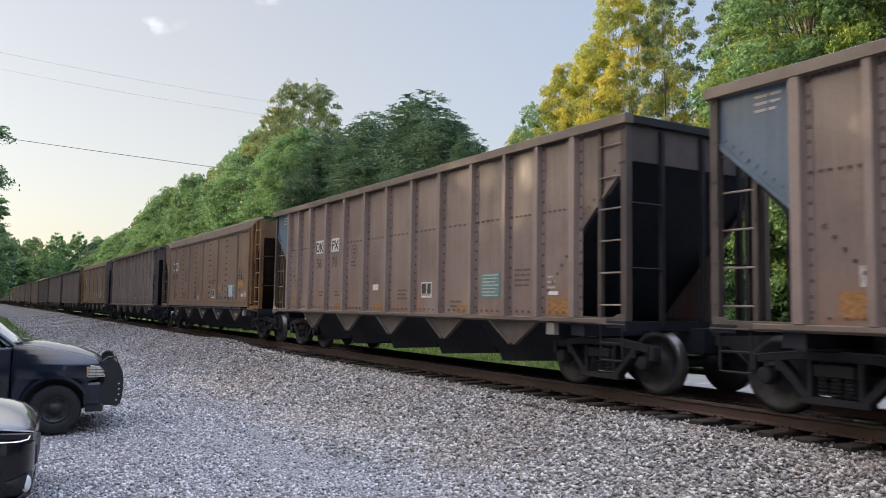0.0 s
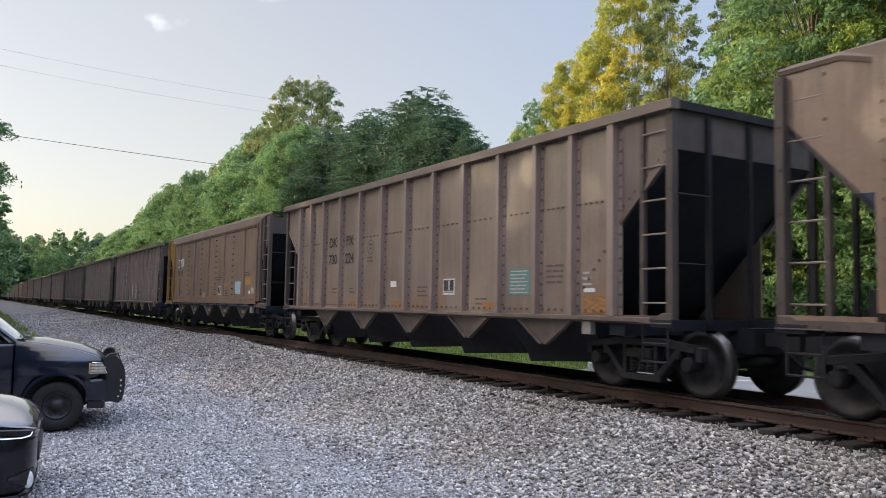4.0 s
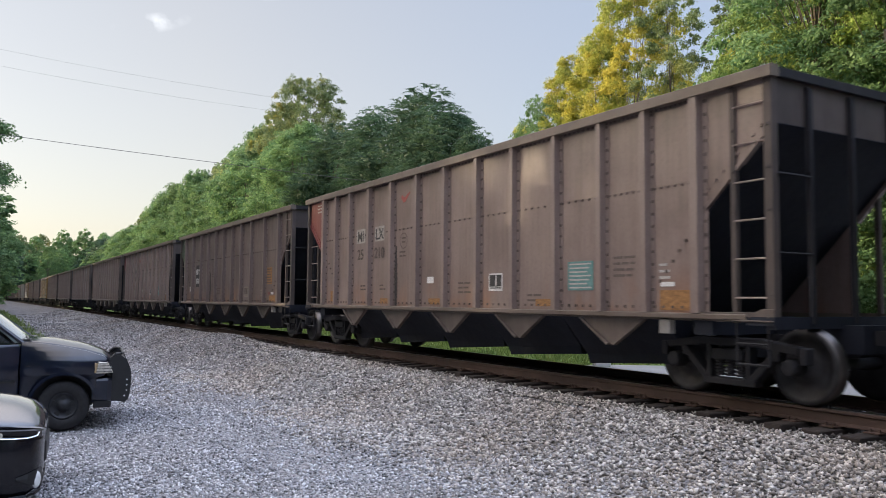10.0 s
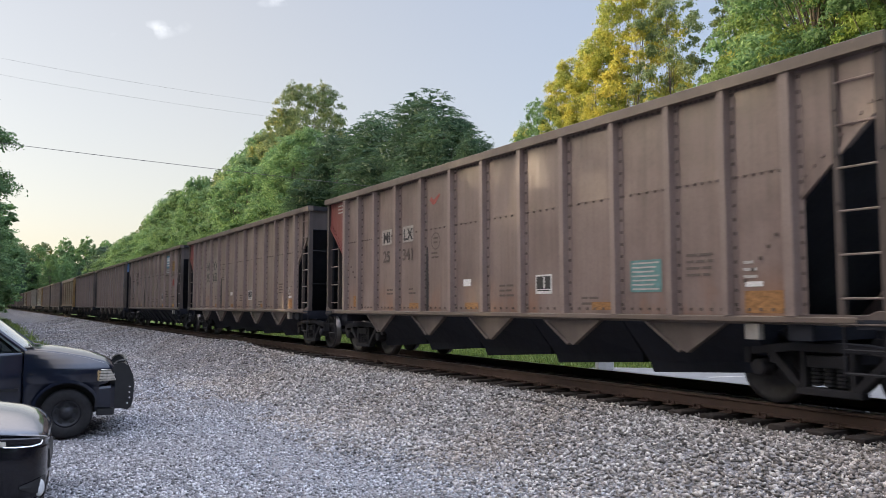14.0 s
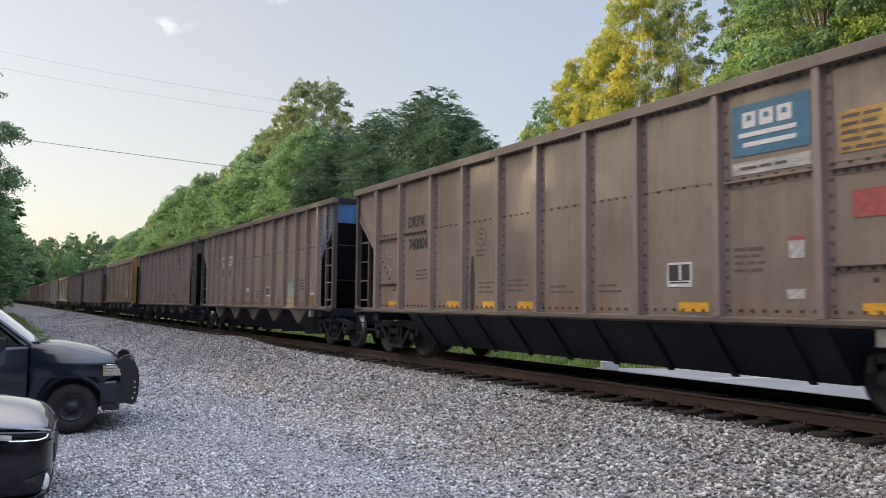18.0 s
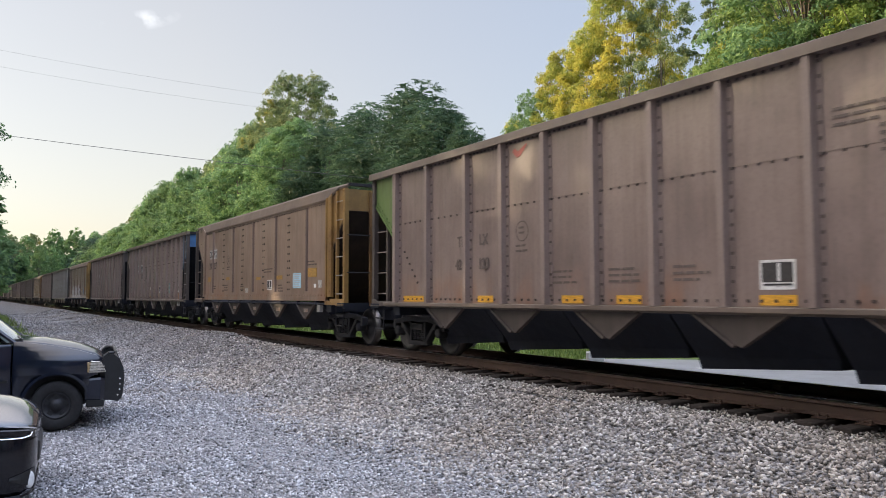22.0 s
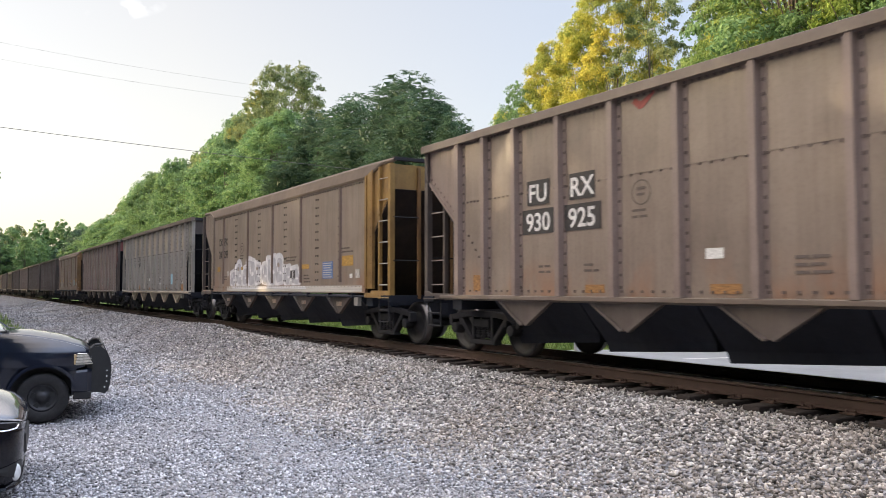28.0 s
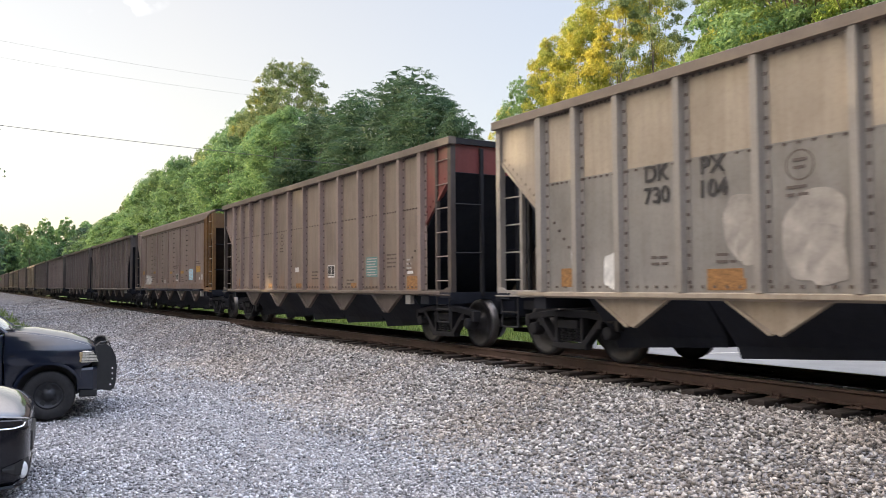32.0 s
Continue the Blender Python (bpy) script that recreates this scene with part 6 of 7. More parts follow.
# ---- crossing signal beyond the track ----
signal = root("crossing_signal", pose(4.42, 15.2, -0.45, 0, 0, -31), "silver crossing signal post with red lamps on a concrete base", "crossing signal")
bm = bmesh.new()
box(bm, -0.2, 0.2, -0.2, 0.2, -0.1, 0.24)
part("base", bm, M_CONCRETE, signal, bevel=0.02)
bm = bmesh.new()
rod(bm, (0, 0, 0.2), (0, 0, 3.9), 0.06, 12)
part("mast", bm, M_POLE, signal, smooth=True)
bm = bmesh.new()
rod(bm, (-0.42, -0.1, 2.62), (0.42, -0.1, 2.62), 0.035, 8)
part("lamp_arm", bm, M_POLE, signal)
for sx in (-0.375, 0.375):
    bm = bmesh.new()
    lathe(bm, [(-0.14, 0.24), (-0.13, 0.25), (-0.12, 0.25), (-0.10, 0.12), (0.02, 0.11)], 1, 20, (sx, -0.1, 2.62))
    lamp = part("lamp_shield", bm, M_SIGNALBLACK, signal)
    bm = bmesh.new()
    lathe(bm, [(-0.175, 0.03), (-0.165, 0.08), (-0.142, 0.10)], 1, 16, (sx, -0.1, 2.62))
    part("lens", bm, M_REDLAMP, lamp, "lit red lens")
for a in (45, -45):
    bm = bmesh.new()
    box(bm, -0.6, 0.6, -0.012, 0.012, -0.11, 0.11)
    part("crossbuck_board", bm, M_WHITE, signal, m=pose(0, -0.08 - 0.0004 * a, 3.5, 0, a, 0))

# ---- overhead wires ----
for a, b, sag in (((-13.5, 29.6, 6.83), (9.0, 18.9, 4.26), 0.14), ((-20.4, 120.7, 35.9), (28.3, 92.3, 26.1), 0.7), ((-20.2, 120.8, 33.6), (28.3, 92.3, 24.4), 0.7)):
    bm = bmesh.new()
    rad = 0.0085 if b[1] < 50 else 0.010
    rings = []
    for k in range(25):
        q = Vector(a).lerp(Vector(b), k / 24)
        q.z -= sag * 4 * (k / 24) * (1 - k / 24)
        rings.append([bm.verts.new((q.x, q.y + rad * math.cos(1.2566 * i), q.z + rad * math.sin(1.2566 * i))) for i in range(5)])
    for r1, r2 in zip(rings, rings[1:]):
        for i in range(5):
            bm.faces.new((r1[i], r1[(i + 1) % 5], r2[(i + 1) % 5], r2[i]))
    tagged(place("overhead_wire", mesh_of("overhead_wire", bm, M_WIRE)), "thin dark overhead wire across the track", "wire", "overhead wires")


# ---- parked vehicles ----
def car_paint(name, col, rough=0.25):
    m, nt, p = material(name)
    vec = coords(nt)
    dust = noise_tex(nt, vec, 5.0, 5.0, 0.7)
    nt.links.new(ramp(nt, dust, [(0.35, col), (0.75, tuple(c * 1.3 + 0.004 for c in col))]), p.inputs["Base Color"])
    p.inputs["Roughness"].default_value = rough
    p.inputs["Specular IOR Level"].default_value = 0.3
    p.inputs["Coat Weight"].default_value = 0.85
    p.inputs["Coat Roughness"].default_value = 0.04
    return m


M_NAVY = car_paint("dark_navy_paint", (0.004, 0.0075, 0.019), 0.35)
M_GLOSSBLACK = car_paint("gloss_black_paint", (0.006, 0.006, 0.009), 0.2)
M_GLOSSBLACK.node_tree.nodes["Principled BSDF"].inputs["Coat Weight"].default_value = 0.35
# hood: lighter copy of the body's black, with the sky's sheen put in
M_HOOD = car_paint("sky_lit_black_paint", (0.030, 0.030, 0.036), 0.2)
M_HOOD.node_tree.nodes["Principled BSDF"].inputs["Coat Weight"].default_value = 1.0
M_HOOD.node_tree.nodes["Principled BSDF"].inputs["Coat IOR"].default_value = 1.9
M_TYRE = plain("tyre_rubber", (0.016, 0.015, 0.016), 0.8, var=0.4, scale=20)
M_DARKRIM = plain("dull_wheel_rim", (0.034, 0.034, 0.038), 0.5, 0.4, var=0.3)
M_PLASTIC = plain("black_trim_plastic", (0.016, 0.016, 0.017), 0.5)
M_LENS = plain("clear_lamp_lens", (0.62, 0.58, 0.50), 0.12, 0.3, var=0.3, scale=30)
M_PALEAMBER = plain("pale_amber_lens", (0.50, 0.36, 0.20), 0.2)
M_LAMPWHITE = plain("fog_lamp_white", (0.80, 0.80, 0.78), 0.15)
M_SEAT = plain("dark_cab_interior", (0.02, 0.02, 0.022), 0.9)


def glass_material():
    m, nt, p = material("car_glass")
    p.inputs["Base Color"].default_value = (0.05, 0.065, 0.07, 1)
    p.inputs["Roughness"].default_value = 0.05
    p.inputs["IOR"].default_value = 1.5
    p.inputs["Transmission Weight"].default_value = 0.6
    return m


M_GLASS = glass_material()
M_GLASS.node_tree.nodes["Principled BSDF"].inputs["Coat Weight"].default_value = 1.0
M_GLASS.node_tree.nodes["Principled BSDF"].inputs["Coat IOR"].default_value = 1.9


# pale base put into the glass for the sky it reflects
M_WINDSHIELD = glass_material()
M_WINDSHIELD.name = "raked_screen_glass"
for socket, value in (("Base Color", (0.26, 0.31, 0.34, 1)), ("Transmission Weight", 0.25), ("Coat Weight", 1.0), ("Coat IOR", 2.2)):
    M_WINDSHIELD.node_tree.nodes["Principled BSDF"].inputs[socket].default_value = value


def wheel(parent, x, y, side, r=0.375, w=0.24, rim=0.21):
    """Road wheel; side -1 is the vehicle's right."""
    o = y
    bm = bmesh.new()
    s = side
    lathe(bm, [(o - s * w, rim), (o - s * w, r - 0.03), (o - s * (w - 0.03), r), (o - s * 0.03, r), (o, r - 0.035), (o - s * 0.005, rim + 0.03), (o - s * 0.02, rim)], 1, 32, (x, 0, r), False)
    ty = part("wheel", bm, M_TYRE, parent, "black tyre on a dark rim", smooth=True)
    bm = bmesh.new()
    lathe(bm, [(o - s * 0.10, rim), (o - s * 0.03, rim), (o - s * 0.035, rim - 0.03), (o - s * 0.075, rim - 0.05), (o - s * 0.07, 0.09), (o - s * 0.03, 0.07), (o - s * 0.03, 0.01)], 1, 24, (x, 0, r))
    part("rim", bm, M_DARKRIM, ty, smooth=True)
    for k in range(5):
        a = 6.2832 * k / 5 + 0.3
        bm = bmesh.new()
        d = (math.cos(a), math.sin(a))
        n = (-d[1], d[0])
        q = [(x + d[0] * u + n[0] * v, r + d[1] * u + n[1] * v) for u, v in ((0.100, -0.024), (0.168, -0.044), (0.172, 0.0), (0.168, 0.044), (0.100, 0.024))]
        prism(bm, q, 1, o - s * 0.055, o - s * 0.066)
        part("rim_slot", bm, M_SIGNALBLACK, ty)
    return ty


def loft(bm, sections):
    """Skins rings of equal length and closes both ends."""
    rings = [[bm.verts.new(p) for p in s] for s in sections]
    n = len(rings[0])
    for a, b in zip(rings, rings[1:]):
        for i in range(n):
            bm.faces.new((a[i], a[(i + 1) % n], b[(i + 1) % n], b[i]))
    bm.faces.new(rings[0][::-1])
    bm.faces.new(rings[-1])


def slab(x, hw, z0, z1, r=0.08, crown=0.02):
    """A rounded cross-section at x."""
    return [(x, -hw, z0 + r), (x, -hw, z1 - r), (x, -hw + r * 0.35, z1 - r * 0.3), (x, -hw + r * 1.2, z1), (x, 0, z1 + crown), (x, hw - r * 1.2, z1), (x, hw - r * 0.35, z1 - r * 0.3), (x, hw, z1 - r), (x, hw, z0 + r), (x, hw - r, z0), (x, -hw + r, z0)]


def arch(cx, cz, r, a0, a1, n=10):
    return [(cx + r * math.cos(radians(a0 + (a1 - a0) * k / n)), cz + r * math.sin(radians(a0 + (a1 - a0) * k / n))) for k in range(n + 1)]


truck_ = root("pickup_truck", pose(-8.03, 14.35, -0.83, 0, 0, -7), "dark navy pickup truck with a black grille guard on gravel", "pickup truck")
FEND = [(-0.60, 0.50), (-0.60, 1.36), (-0.33, 1.335), (0.0, 1.285), (0.30, 1.215), (0.55, 1.13), (0.60, 1.08), (0.58, 0.84), (0.46, 0.80), (0.44, 0.62)] + arch(0, 0.40, 0.46, 25, 170) + [(-0.48, 0.42), (-0.50, 0.40), (-0.58, 0.40)]


def flank(bm, s, inner):
    """Rounds an upright body side: fullest at the shoulder, drawn in above and below."""
    for z in (0.48, 0.56, 0.66, 0.76, 0.86, 0.94, 1.02, 1.09, 1.16, 1.22, 1.28):
        bmesh.ops.bisect_plane(bm, geom=bm.verts[:] + bm.edges[:] + bm.faces[:], plane_co=(0, 0, z), plane_no=(0, 0, 1))
    for v in bm.verts:
        if abs(v.co.y) > inner:
            z = v.co.z
            v.co.y -= s * (0.30 * max(0.0, z - 1.02) ** 1.25 + 0.10 * max(0.0, 0.80 - z) ** 1.5 - 0.012 * math.exp(-((z - 0.93) / 0.07) ** 2))


for s in (-1, 1):
    bm = bmesh.new()
    prism(bm, FEND, 1, *sorted((s * 0.97, s * 0.66)))
    flank(bm, s, 0.9)
    part("fender", bm, M_NAVY, truck_, bevel=0.0, smooth=True)
    bm = bmesh.new()
    ring = arch(0, 0.40, 0.50, 12, 168, 14) + arch(0, 0.40, 0.455, 168, 12, 14)
    prism(bm, ring, 1, *sorted((s * 0.985, s * 0.95)))
    part("wheel_arch_lip", bm, M_NAVY, truck_)
bm = bmesh.new()
loft(bm, [slab(-0.62, 0.80, 1.15, 1.40, 0.05, 0.03), slab(-0.2, 0.80, 1.10, 1.345, 0.05, 0.045), (slab(0.25, 0.79, 1.0, 1.255, 0.05, 0.045)), slab(0.52, 0.77, 0.98, 1.17, 0.05, 0.04), slab(0.66, 0.74, 0.95, 1.08, 0.05, 0.03)])
part("hood", bm, M_NAVY, truck_, smooth=True)
bm = bmesh.new()
box(bm, -0.55, 0.55, -0.66, 0.66, 0.36, 1.12)
part("engine_bay", bm, M_PLASTIC, truck_)
bm = bmesh.new()
box(bm, 0.55, 0.67, -0.48, 0.48, 0.86, 1.06)
box(bm, 0.60, 0.78, -0.84, 0.84, 0.78, 0.94)
part("grille", bm, M_PLASTIC, truck_, bevel=0.01)
bm = bmesh.new()
loft(bm, [slab(0.40, 0.96, 0.42, 0.79, 0.05, 0), slab(0.62, 0.95, 0.40, 0.80, 0.05, 0), slab(0.80, 0.80, 0.42, 0.76, 0.05, 0)])
part("front_bumper", bm, M_NAVY, truck_)
bm = bmesh.new()
box(bm, 0.42, 0.68, -0.94, 0.94, 0.33, 0.45)
part("air_dam", bm, M_PLASTIC, truck_, bevel=0.02)
for s in (-1, 1):
    bm = bmesh.new()
    prism(bm, [(0.44, 0.86), (0.47, 1.05), (0.62, 1.035), (0.70, 0.87)], 1, *sorted((s * 0.988, s * 0.55)))
    part("headlight", bm, M_LENS, truck_, "clear ribbed headlight", bevel=0.012)
    bm = bmesh.new()
    for k in range(4):
        z = 0.89 + 0.045 * k
        box(bm, 0.45, 0.68, *sorted((s * 0.993, s * 0.988)), z, z + 0.008)
    part("headlight_guard", bm, M_PLASTIC, truck_)
    bm = bmesh.new()
    box(bm, 0.425, 0.475, *sorted((s * 0.985, s * 0.93)), 0.87, 1.03)
    part("turn_signal", bm, M_PALEAMBER, truck_, "pale amber turn signal lens", bevel=0.008)
    bm = bmesh.new()
    lathe(bm, [(0.0, 0.05), (0.02, 0.05)], 0, 14, (0.79, s * 0.72, 0.55))
    part("fog_lamp", bm, M_LENS, truck_)
# grille guard: upright plates, hoops and cross bars
for s in (-1, 1):
    bm = bmesh.new()
    prism(bm, [(0.66, 0.44), (0.88, 0.40), (0.93, 0.45), (0.955, 0.58), (0.965, 0.76), (0.95, 0.93), (0.89, 1.07), (0.80, 1.14), (0.66, 1.12), (0.64, 1.05), (0.68, 0.95), (0.68, 0.60)], 1, *sorted((s * 0.86, s * 0.90)))
    part("guard_upright", bm, M_SIGNALBLACK, truck_, "black upright of the grille guard")
    # bright dots stand in for light seen through holes in the plate
    for k in range(4):
        bm = bmesh.new()
        lathe(bm, [(s * 0.90, 0.016), (s * 0.912, 0.014)], 1, 10, (0.90 - 0.03 * (k == 0), 0, 0.50 + 0.085 * k))
        part("guard_bolt", bm, M_CHROME, truck_)
for z, x in ((0.52, 0.91), (0.70, 0.93), (0.88, 0.92), (1.05, 0.86)):
    bm = bmesh.new()
    rod(bm, (x, -0.88, z), (x, 0.88, z), 0.022, 8)
    part("guard_bar", bm, M_PLASTIC, truck_)
bm = bmesh.new()
pts = [(0.66, -0.86, 1.10), (0.72, -0.84, 1.155), (0.80, -0.78, 1.16), (0.84, -0.6, 1.155), (0.84, 0.6, 1.155), (0.80, 0.78, 1.16), (0.72, 0.84, 1.155), (0.66, 0.86, 1.10)]
for a, b in zip(pts, pts[1:]):
    rod(bm, a, b, 0.022, 8)
part("guard_hoop", bm, M_PLASTIC, truck_)
# cab
bm = bmesh.new()
loft(bm, [[(-2.55, -0.90, 0.46), (-2.55, -0.88, 1.28), (-2.55, 0.88, 1.28), (-2.55, 0.90, 0.46)], [(-0.62, -0.90, 0.46), (-0.62, -0.88, 1.30), (-0.62, 0.88, 1.30), (-0.62, 0.90, 0.46)]])
part("cab_body", bm, M_NAVY, truck_, bevel=0.02)
bm = bmesh.new()
loft(bm, [[(-2.45, -0.76, 1.86), (-2.45, 0.76, 1.86), (-2.45, 0.74, 1.93), (-2.45, -0.74, 1.93)], [(-1.9, -0.78, 1.87), (-1.9, 0.78, 1.87), (-1.9, 0.74, 1.95), (-1.9, -0.74, 1.95)], [(-1.22, -0.74, 1.83), (-1.22, 0.74, 1.83), (-1.25, 0.72, 1.90), (-1.25, -0.72, 1.90)]])
part("roof", bm, M_NAVY, truck_)
bm = bmesh.new()
# curved glass, swept back towards the pillars
loft(bm, [[(-0.54 - 0.15 * (abs(y) / 0.80) ** 2.2, y * 1.06, 1.345), (-0.50 - 0.15 * (abs(y) / 0.80) ** 2.2, y * 1.06, 1.355), (-1.14 - 0.12 * (abs(y) / 0.80) ** 2.2, y * 0.92, 1.885), (-1.18 - 0.12 * (abs(y) / 0.80) ** 2.2, y * 0.92, 1.87)] for y in [0.1 * k for k in range(-8, 9)]])
part("windshield", bm, M_WINDSHIELD, truck_, "raked windshield, the sky's reflection in its colour", smooth=False)
for s in (-1, 1):
    for a, b in (((-0.58, 0.86, 1.34), (-1.24, 0.74, 1.87)), ((-1.75, 0.92, 1.28), (-1.75, 0.76, 1.87)), ((-2.50, 0.92, 1.28), (-2.45, 0.76, 1.88))):
        bm = bmesh.new()
        rod(bm, (a[0], s * a[1], a[2]), (b[0], s * b[1], b[2]), 0.035, 6)
        part("pillar", bm, M_NAVY, truck_)
    bm = bmesh.new()
    prism(bm, [(-0.72, 1.30), (-1.24, 1.82), (-1.72, 1.85), (-1.72, 1.30)], 1, *sorted((s * 0.86, s * 0.87)))
    part("side_window", bm, M_GLASS, truck_)
    bm = bmesh.new()
    prism(bm, [(-0.63, 0.46), (-0.63, 1.33), (-1.74, 1.31), (-1.74, 0.46)], 1, *sorted((s * 0.88, s * 0.975)))
    flank(bm, s, 0.9)
    dr = part("door", bm, M_NAVY, truck_, smooth=True)
    bm = bmesh.new()
    box(bm, -1.66, -1.50, *sorted((s * 0.985, s * 1.01)), 1.06, 1.10)
    part("handle", bm, M_PLASTIC, dr)
    bm = bmesh.new()
    box(bm, -1.74, -0.66, *sorted((s * 0.985, s * 1.0)), 0.76, 0.80)
    part("side_moulding", bm, M_PLASTIC, dr)
    bm = bmesh.new()
    loft(bm, [[(-1.02, s * 0.98, 1.30), (-0.92, s * 0.98, 1.30), (-0.92, s * 0.98, 1.46), (-1.02, s * 0.98, 1.46)], [(-1.06, s * 1.2, 1.28), (-0.95, s * 1.2, 1.28), (-0.95, s * 1.2, 1.48), (-1.06, s * 1.2, 1.48)]])
    part("mirror", bm, M_PLASTIC, truck_, bevel=0.015)
    wheel(truck_, 0, s * 0.93, s)
    wheel(truck_, -3.5, s * 0.93, s)
bm = bmesh.new()
for a, b in (((-0.52, -0.72, 1.40), (-0.60, -0.15, 1.43)), ((-0.52, -0.05, 1.41), (-0.60, 0.5, 1.43))):
    bm2 = bmesh.new()
    rod(bm2, a, b, 0.012)
    rod(bm2, (a[0] + 0.03, a[1], a[2] - 0.03), a, 0.018)
    part("wiper", bm2, M_PLASTIC, truck_)
box(bm, -0.60, -0.50, -0.78, 0.78, 1.375, 1.40)
part("cowl", bm, M_PLASTIC, truck_)
bm = bmesh.new()
box(bm, -2.4, -0.8, -0.7, 0.7, 0.6, 1.2)
part("seats", bm, M_SEAT, truck_)
bm = bmesh.new()
BED = [(-2.58, 0.50), (-2.58, 1.28), (-4.55, 1.26), (-4.55, 0.55), (-4.0, 0.50)] + arch(-3.5, 0.40, 0.46, 168, 12)
for s in (-1, 1):
    bm2 = bmesh.new()
    prism(bm2, BED, 1, *sorted((s * 0.96, s * 0.80)))
    part("bed_side", bm2, M_NAVY, truck_, bevel=0.015)
box(bm, -4.55, -2.58, -0.80, 0.80, 0.55, 0.75)
part("bed_floor", bm, M_PLASTIC, truck_)
bm = bmesh.new()
box(bm, -4.58, -4.50, -0.80, 0.80, 0.75, 1.26)
part("tailgate", bm, M_NAVY, truck_, bevel=0.012)
bm = bmesh.new()
box(bm, -4.4, 0.4, -0.45, 0.45, 0.32, 0.50)
part("chassis", bm, M_SIGNALBLACK, truck_)

sedan = root("sedan", pose(-8.60, 9.30, -0.83, 0, 0, -6), "black sedan with a chrome lamp strip parked on gravel", "car")


def shell(rows, n=14):
    """A rounded car body from rows of (x, half width, bottom, shoulder height, rise of the crown, corner roundness)."""
    out = []
    for x, hw, zb, zs, rise, rd in rows:
        ring = [(x - 0.5 * rd, -hw + 1.6 * rd, zb), (x, -hw + 0.5 * rd, zb + 0.5 * rd), (x, -hw, zb + 1.6 * rd), (x, -hw, zs - 0.6 * rd), (x, -hw + 0.25 * rd, zs)]
        for k in range(1, n):
            y = -1 + 2 * k / n
            ring.append((x, (hw - 0.25 * rd) * y, zs + rise * (1 - abs(y) ** 2.4)))
        ring += [(q[0], -q[1], q[2]) for q in ring[4::-1]]
        out.append(ring)
    return out


bm = bmesh.new()
loft(bm, shell([(-0.045, 0.48, 0.34, 0.66, 0.02, 0.05), (-0.06, 0.64, 0.26, 0.69, 0.02, 0.06), (-0.10, 0.77, 0.19, 0.71, 0.02, 0.06), (-0.17, 0.845, 0.15, 0.73, 0.02, 0.06), (-0.30, 0.885, 0.14, 0.76, 0.03, 0.06), (-0.60, 0.91, 0.15, 0.80, 0.05, 0.06), (-0.9, 0.92, 0.18, 0.84, 0.06, 0.07),
                (-1.45, 0.93, 0.18, 0.92, 0.06, 0.08), (-3.8, 0.93, 0.18, 1.00, 0.06, 0.09), (-4.6, 0.86, 0.25, 0.98, 0.05, 0.09), (-4.75, 0.74, 0.35, 0.88, 0.04, 0.08)]))
part("body", bm, M_GLOSSBLACK, sedan, smooth=True)
bm = bmesh.new()
loft(bm, shell([(-0.035, 0.46, 0.70, 0.755, 0.055, 0.03), (-0.055, 0.62, 0.715, 0.775, 0.075, 0.03), (-0.10, 0.74, 0.735, 0.80, 0.10, 0.03), (-0.18, 0.815, 0.755, 0.82, 0.135, 0.03), (-0.32, 0.86, 0.775, 0.842, 0.165, 0.03), (-0.55, 0.885, 0.80, 0.868, 0.185, 0.03), (-0.9, 0.90, 0.84, 0.905, 0.19, 0.03), (-1.45, 0.905, 0.91, 0.975, 0.17, 0.03)], 20))
part("hood", bm, M_HOOD, sedan, "glossy hood mirroring the pale sky", smooth=True)
bm = bmesh.new()
loft(bm, [slab(-1.40, 0.78, 1.0, 1.05, 0.03), slab(-2.1, 0.64, 1.0, 1.42, 0.12), slab(-3.0, 0.64, 1.0, 1.44, 0.12), slab(-4.0, 0.72, 1.0, 1.06, 0.03)])
part("greenhouse", bm, M_GLASS, sedan, smooth=True)
bm = bmesh.new()
loft(bm, [slab(-2.0, 0.60, 1.40, 1.45, 0.03), slab(-2.6, 0.62, 1.42, 1.475, 0.03), slab(-3.2, 0.60, 1.38, 1.44, 0.03)])
part("roof", bm, M_GLOSSBLACK, sedan)
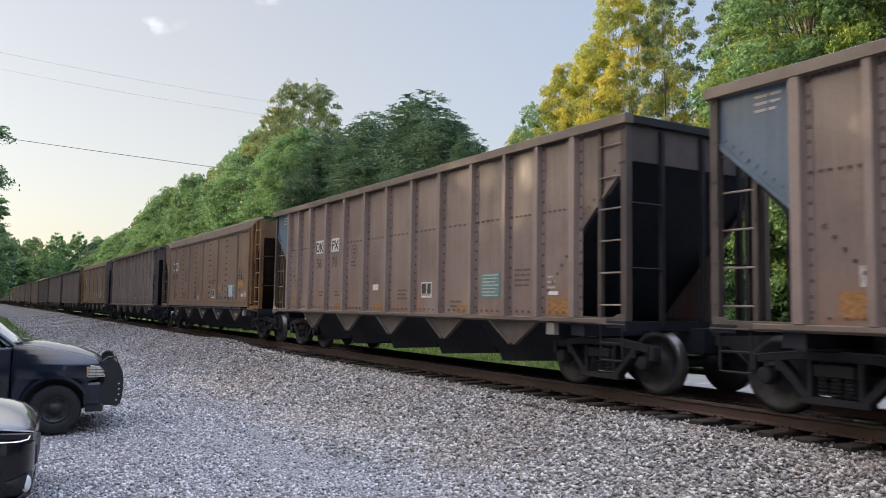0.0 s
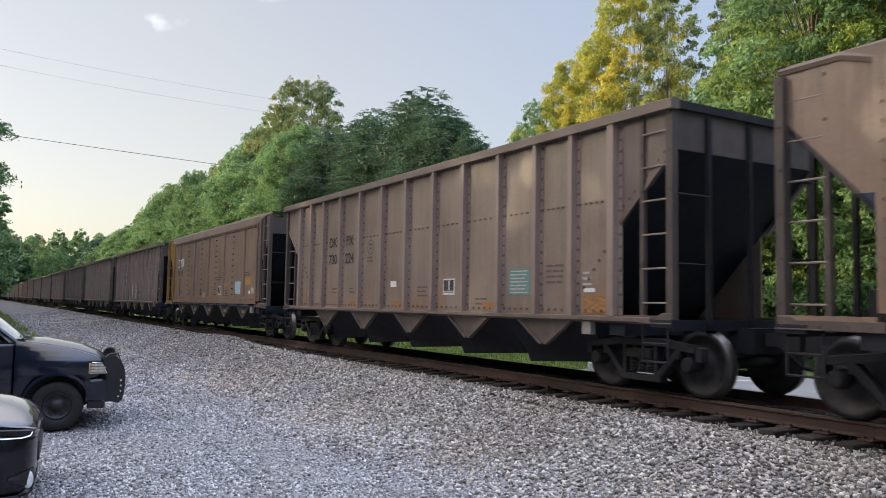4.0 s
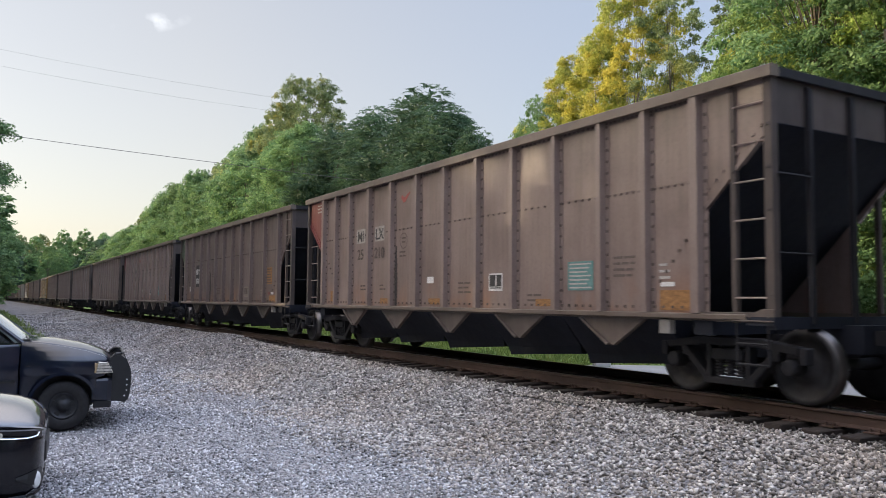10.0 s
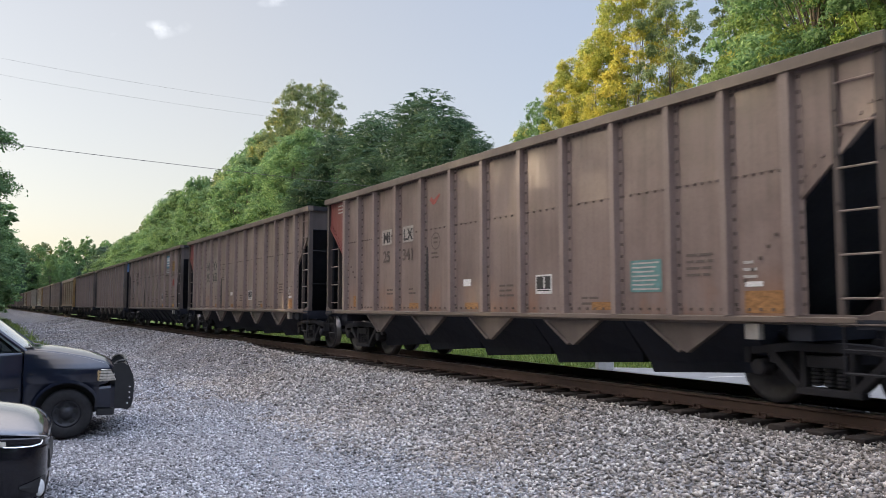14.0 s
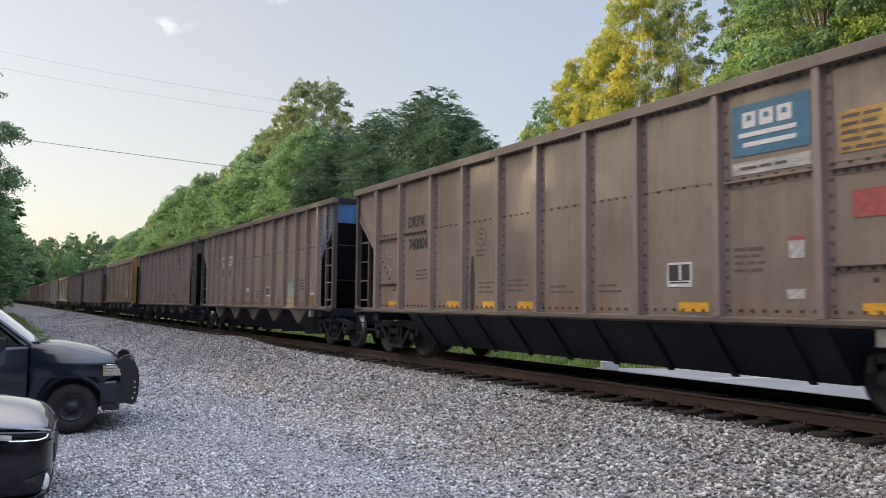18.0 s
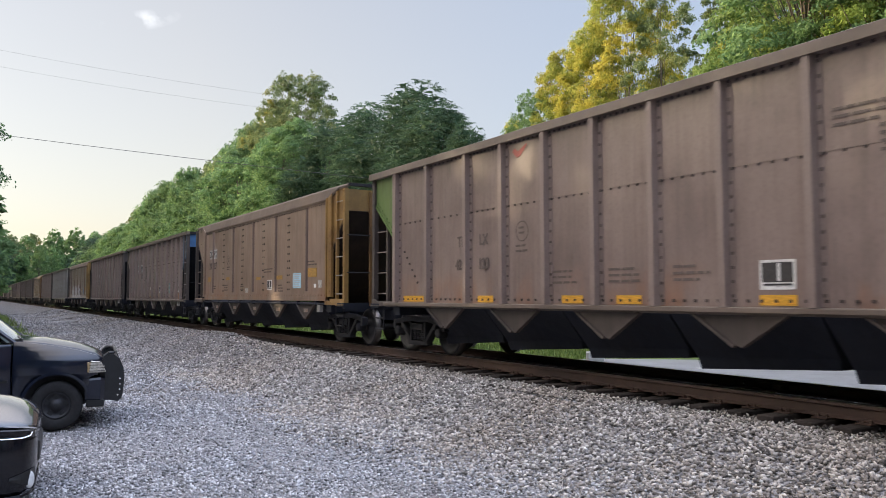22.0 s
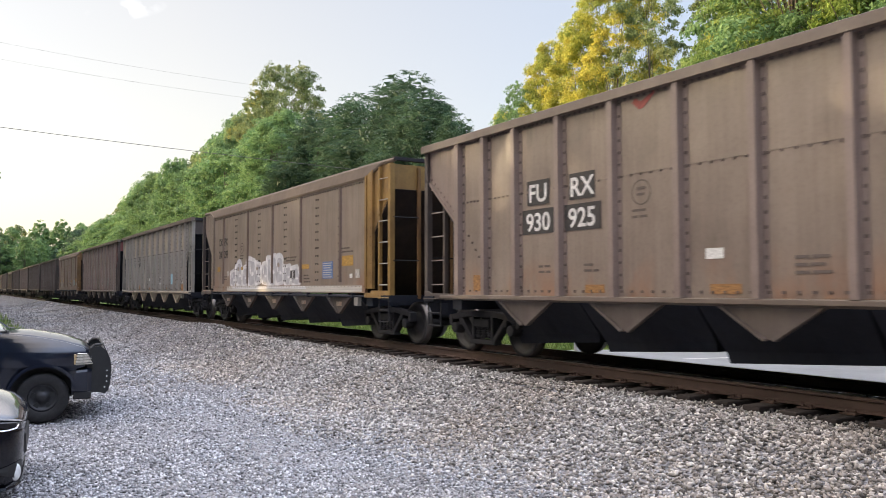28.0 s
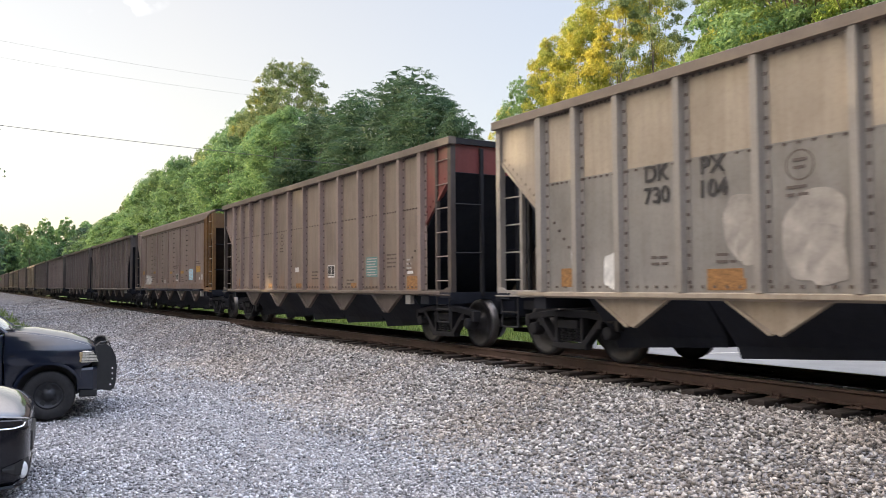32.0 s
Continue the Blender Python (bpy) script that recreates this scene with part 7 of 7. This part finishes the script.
for s in (-1, 1):
    # swept-back lamp unit that wraps round the corner
    edge = [(-0.055, 0.50), (-0.075, 0.66), (-0.115, 0.765), (-0.185, 0.838), (-0.32, 0.888), (-0.50, 0.905), (-0.66, 0.915)]
    bm = bmesh.new()
    loft(bm, [[(x, s * y, 0.665 + 0.018 * k), (x + 0.012, s * (y + 0.012), 0.675 + 0.018 * k), (x + 0.010, s * (y + 0.010), 0.745 + 0.011 * k), (x, s * y, 0.757 + 0.011 * k), (x - 0.03, s * (y - 0.06), 0.71 + 0.014 * k)] for k, (x, y) in enumerate(edge)])
    hl = part("headlight", bm, M_GLOSSBLACK, sedan, "dark glossy headlight unit", smooth=False)
    bm = bmesh.new()
    loft(bm, [[(x + 0.014, s * (y + 0.014), z), (x + 0.020, s * (y + 0.020), z + 0.006), (x + 0.014, s * (y + 0.014), z + 0.014)] for x, y, z in [(-0.10, 0.752, 0.745), (-0.115, 0.765, 0.712), (-0.185, 0.838, 0.703), (-0.32, 0.888, 0.708), (-0.42, 0.898, 0.716)]])
    part("chrome_strip", bm, M_CHROME, hl)
    bm = bmesh.new()
    loft(bm, [[(x + 0.014, s * (y + 0.014), z), (x + 0.018, s * (y + 0.018), z + 0.025), (x + 0.014, s * (y + 0.014), z + 0.05)] for x, y, z in [(-0.40, 0.896, 0.725), (-0.47, 0.904, 0.735), (-0.60, 0.912, 0.755)]])
    part("lamp_lens", bm, M_LENS, hl)
    # dark air intake with a white lamp, and the lip under it
    bm = bmesh.new()
    loft(bm, [[(x + 0.006, s * (y + 0.006), z0), (x + 0.010, s * (y + 0.010), (z0 + z1) / 2), (x + 0.006, s * (y + 0.006), z1)] for x, y, z0, z1 in [(-0.062, 0.62, 0.24, 0.40), (-0.10, 0.77, 0.25, 0.40), (-0.17, 0.845, 0.28, 0.38), (-0.27, 0.878, 0.32, 0.35)]])
    part("air_intake", bm, M_PLASTIC, sedan)
    bm = bmesh.new()
    lathe(bm, [(0.0, 0.052), (0.012, 0.050), (0.024, 0.036), (0.030, 0.008)], 0, 18)
    for v in bm.verts:
        v.co.z *= 1.6
    part("fog_lamp", bm, M_LAMPWHITE, sedan, smooth=True, m=pose(-0.100, s * 0.755, 0.30, 0, 0, s * 48))
    bm = bmesh.new()
    loft(bm, [[(x - 0.03, s * (y - 0.03), z), (x + 0.012, s * (y + 0.012), z + 0.008), (x + 0.006, s * (y + 0.006), z + 0.03)] for x, y, z in [(-0.062, 0.0, 0.175), (-0.07, 0.62, 0.165), (-0.11, 0.765, 0.155), (-0.18, 0.84, 0.15), (-0.32, 0.885, 0.15), (-0.60, 0.905, 0.15)]])
    part("lip", bm, M_GLOSSBLACK, sedan)
    for x in (-1.02, -3.80):
        bm = bmesh.new()
        prism(bm, arch(x, 0.34, 0.40, 0, 180, 16), 1, *sorted((s * 0.90, s * 0.935)))
        part("wheel_arch", bm, M_SIGNALBLACK, sedan)
        wheel(sedan, x, s * 0.945, s, 0.33, 0.2, 0.22)
bm = bmesh.new()
box(bm, -0.09, -0.03, -0.42, 0.42, 0.40, 0.62)
part("grille", bm, M_PLASTIC, sedan, bevel=0.02)


# ---- the train rolls past ----
def train_at(t):
    """How far along the track the train's reference stands at t seconds."""
    u = (t - 16) / 16
    return -127.059 - 135.639 * u - 1.672 * u * u - 0.231 * u ** 3


MIDDLES = [-8.15, 8.09, 24.28, 40.6, 56.95, 73.2, 89.4, 105.46, 121.8, 137.91, 154.2, 170.45, 186.6, 202.92, 219.2, 235.4, 251.62, 267.9, 284.15]


def motions():
    for n, (car, wheels) in enumerate(CARS):
        off = MIDDLES[n] if n < len(MIDDLES) else 8.09 + 16.238 * (n - 1)
        walk(car, [(t, pose(0, train_at(t) + off, 0)) for t in range(0, 33, 1)])
        times = [k / 15 for k in range(0, 481) if -14 < train_at(k / 15) + off < 34]
        if len(times) > 2:
            times = sorted({0.0, 32.0, *times})
            start = train_at(times[1])
            for w in wheels:
                at = w.location.copy()
                rows = []
                for t in times:
                    go = min(max(t, times[1]), times[-2])
                    rows.append((t, pose(at.x, at.y, at.z, math.degrees((start - train_at(go)) / 0.46), 0, 0)))
                walk(w, rows)


motions()
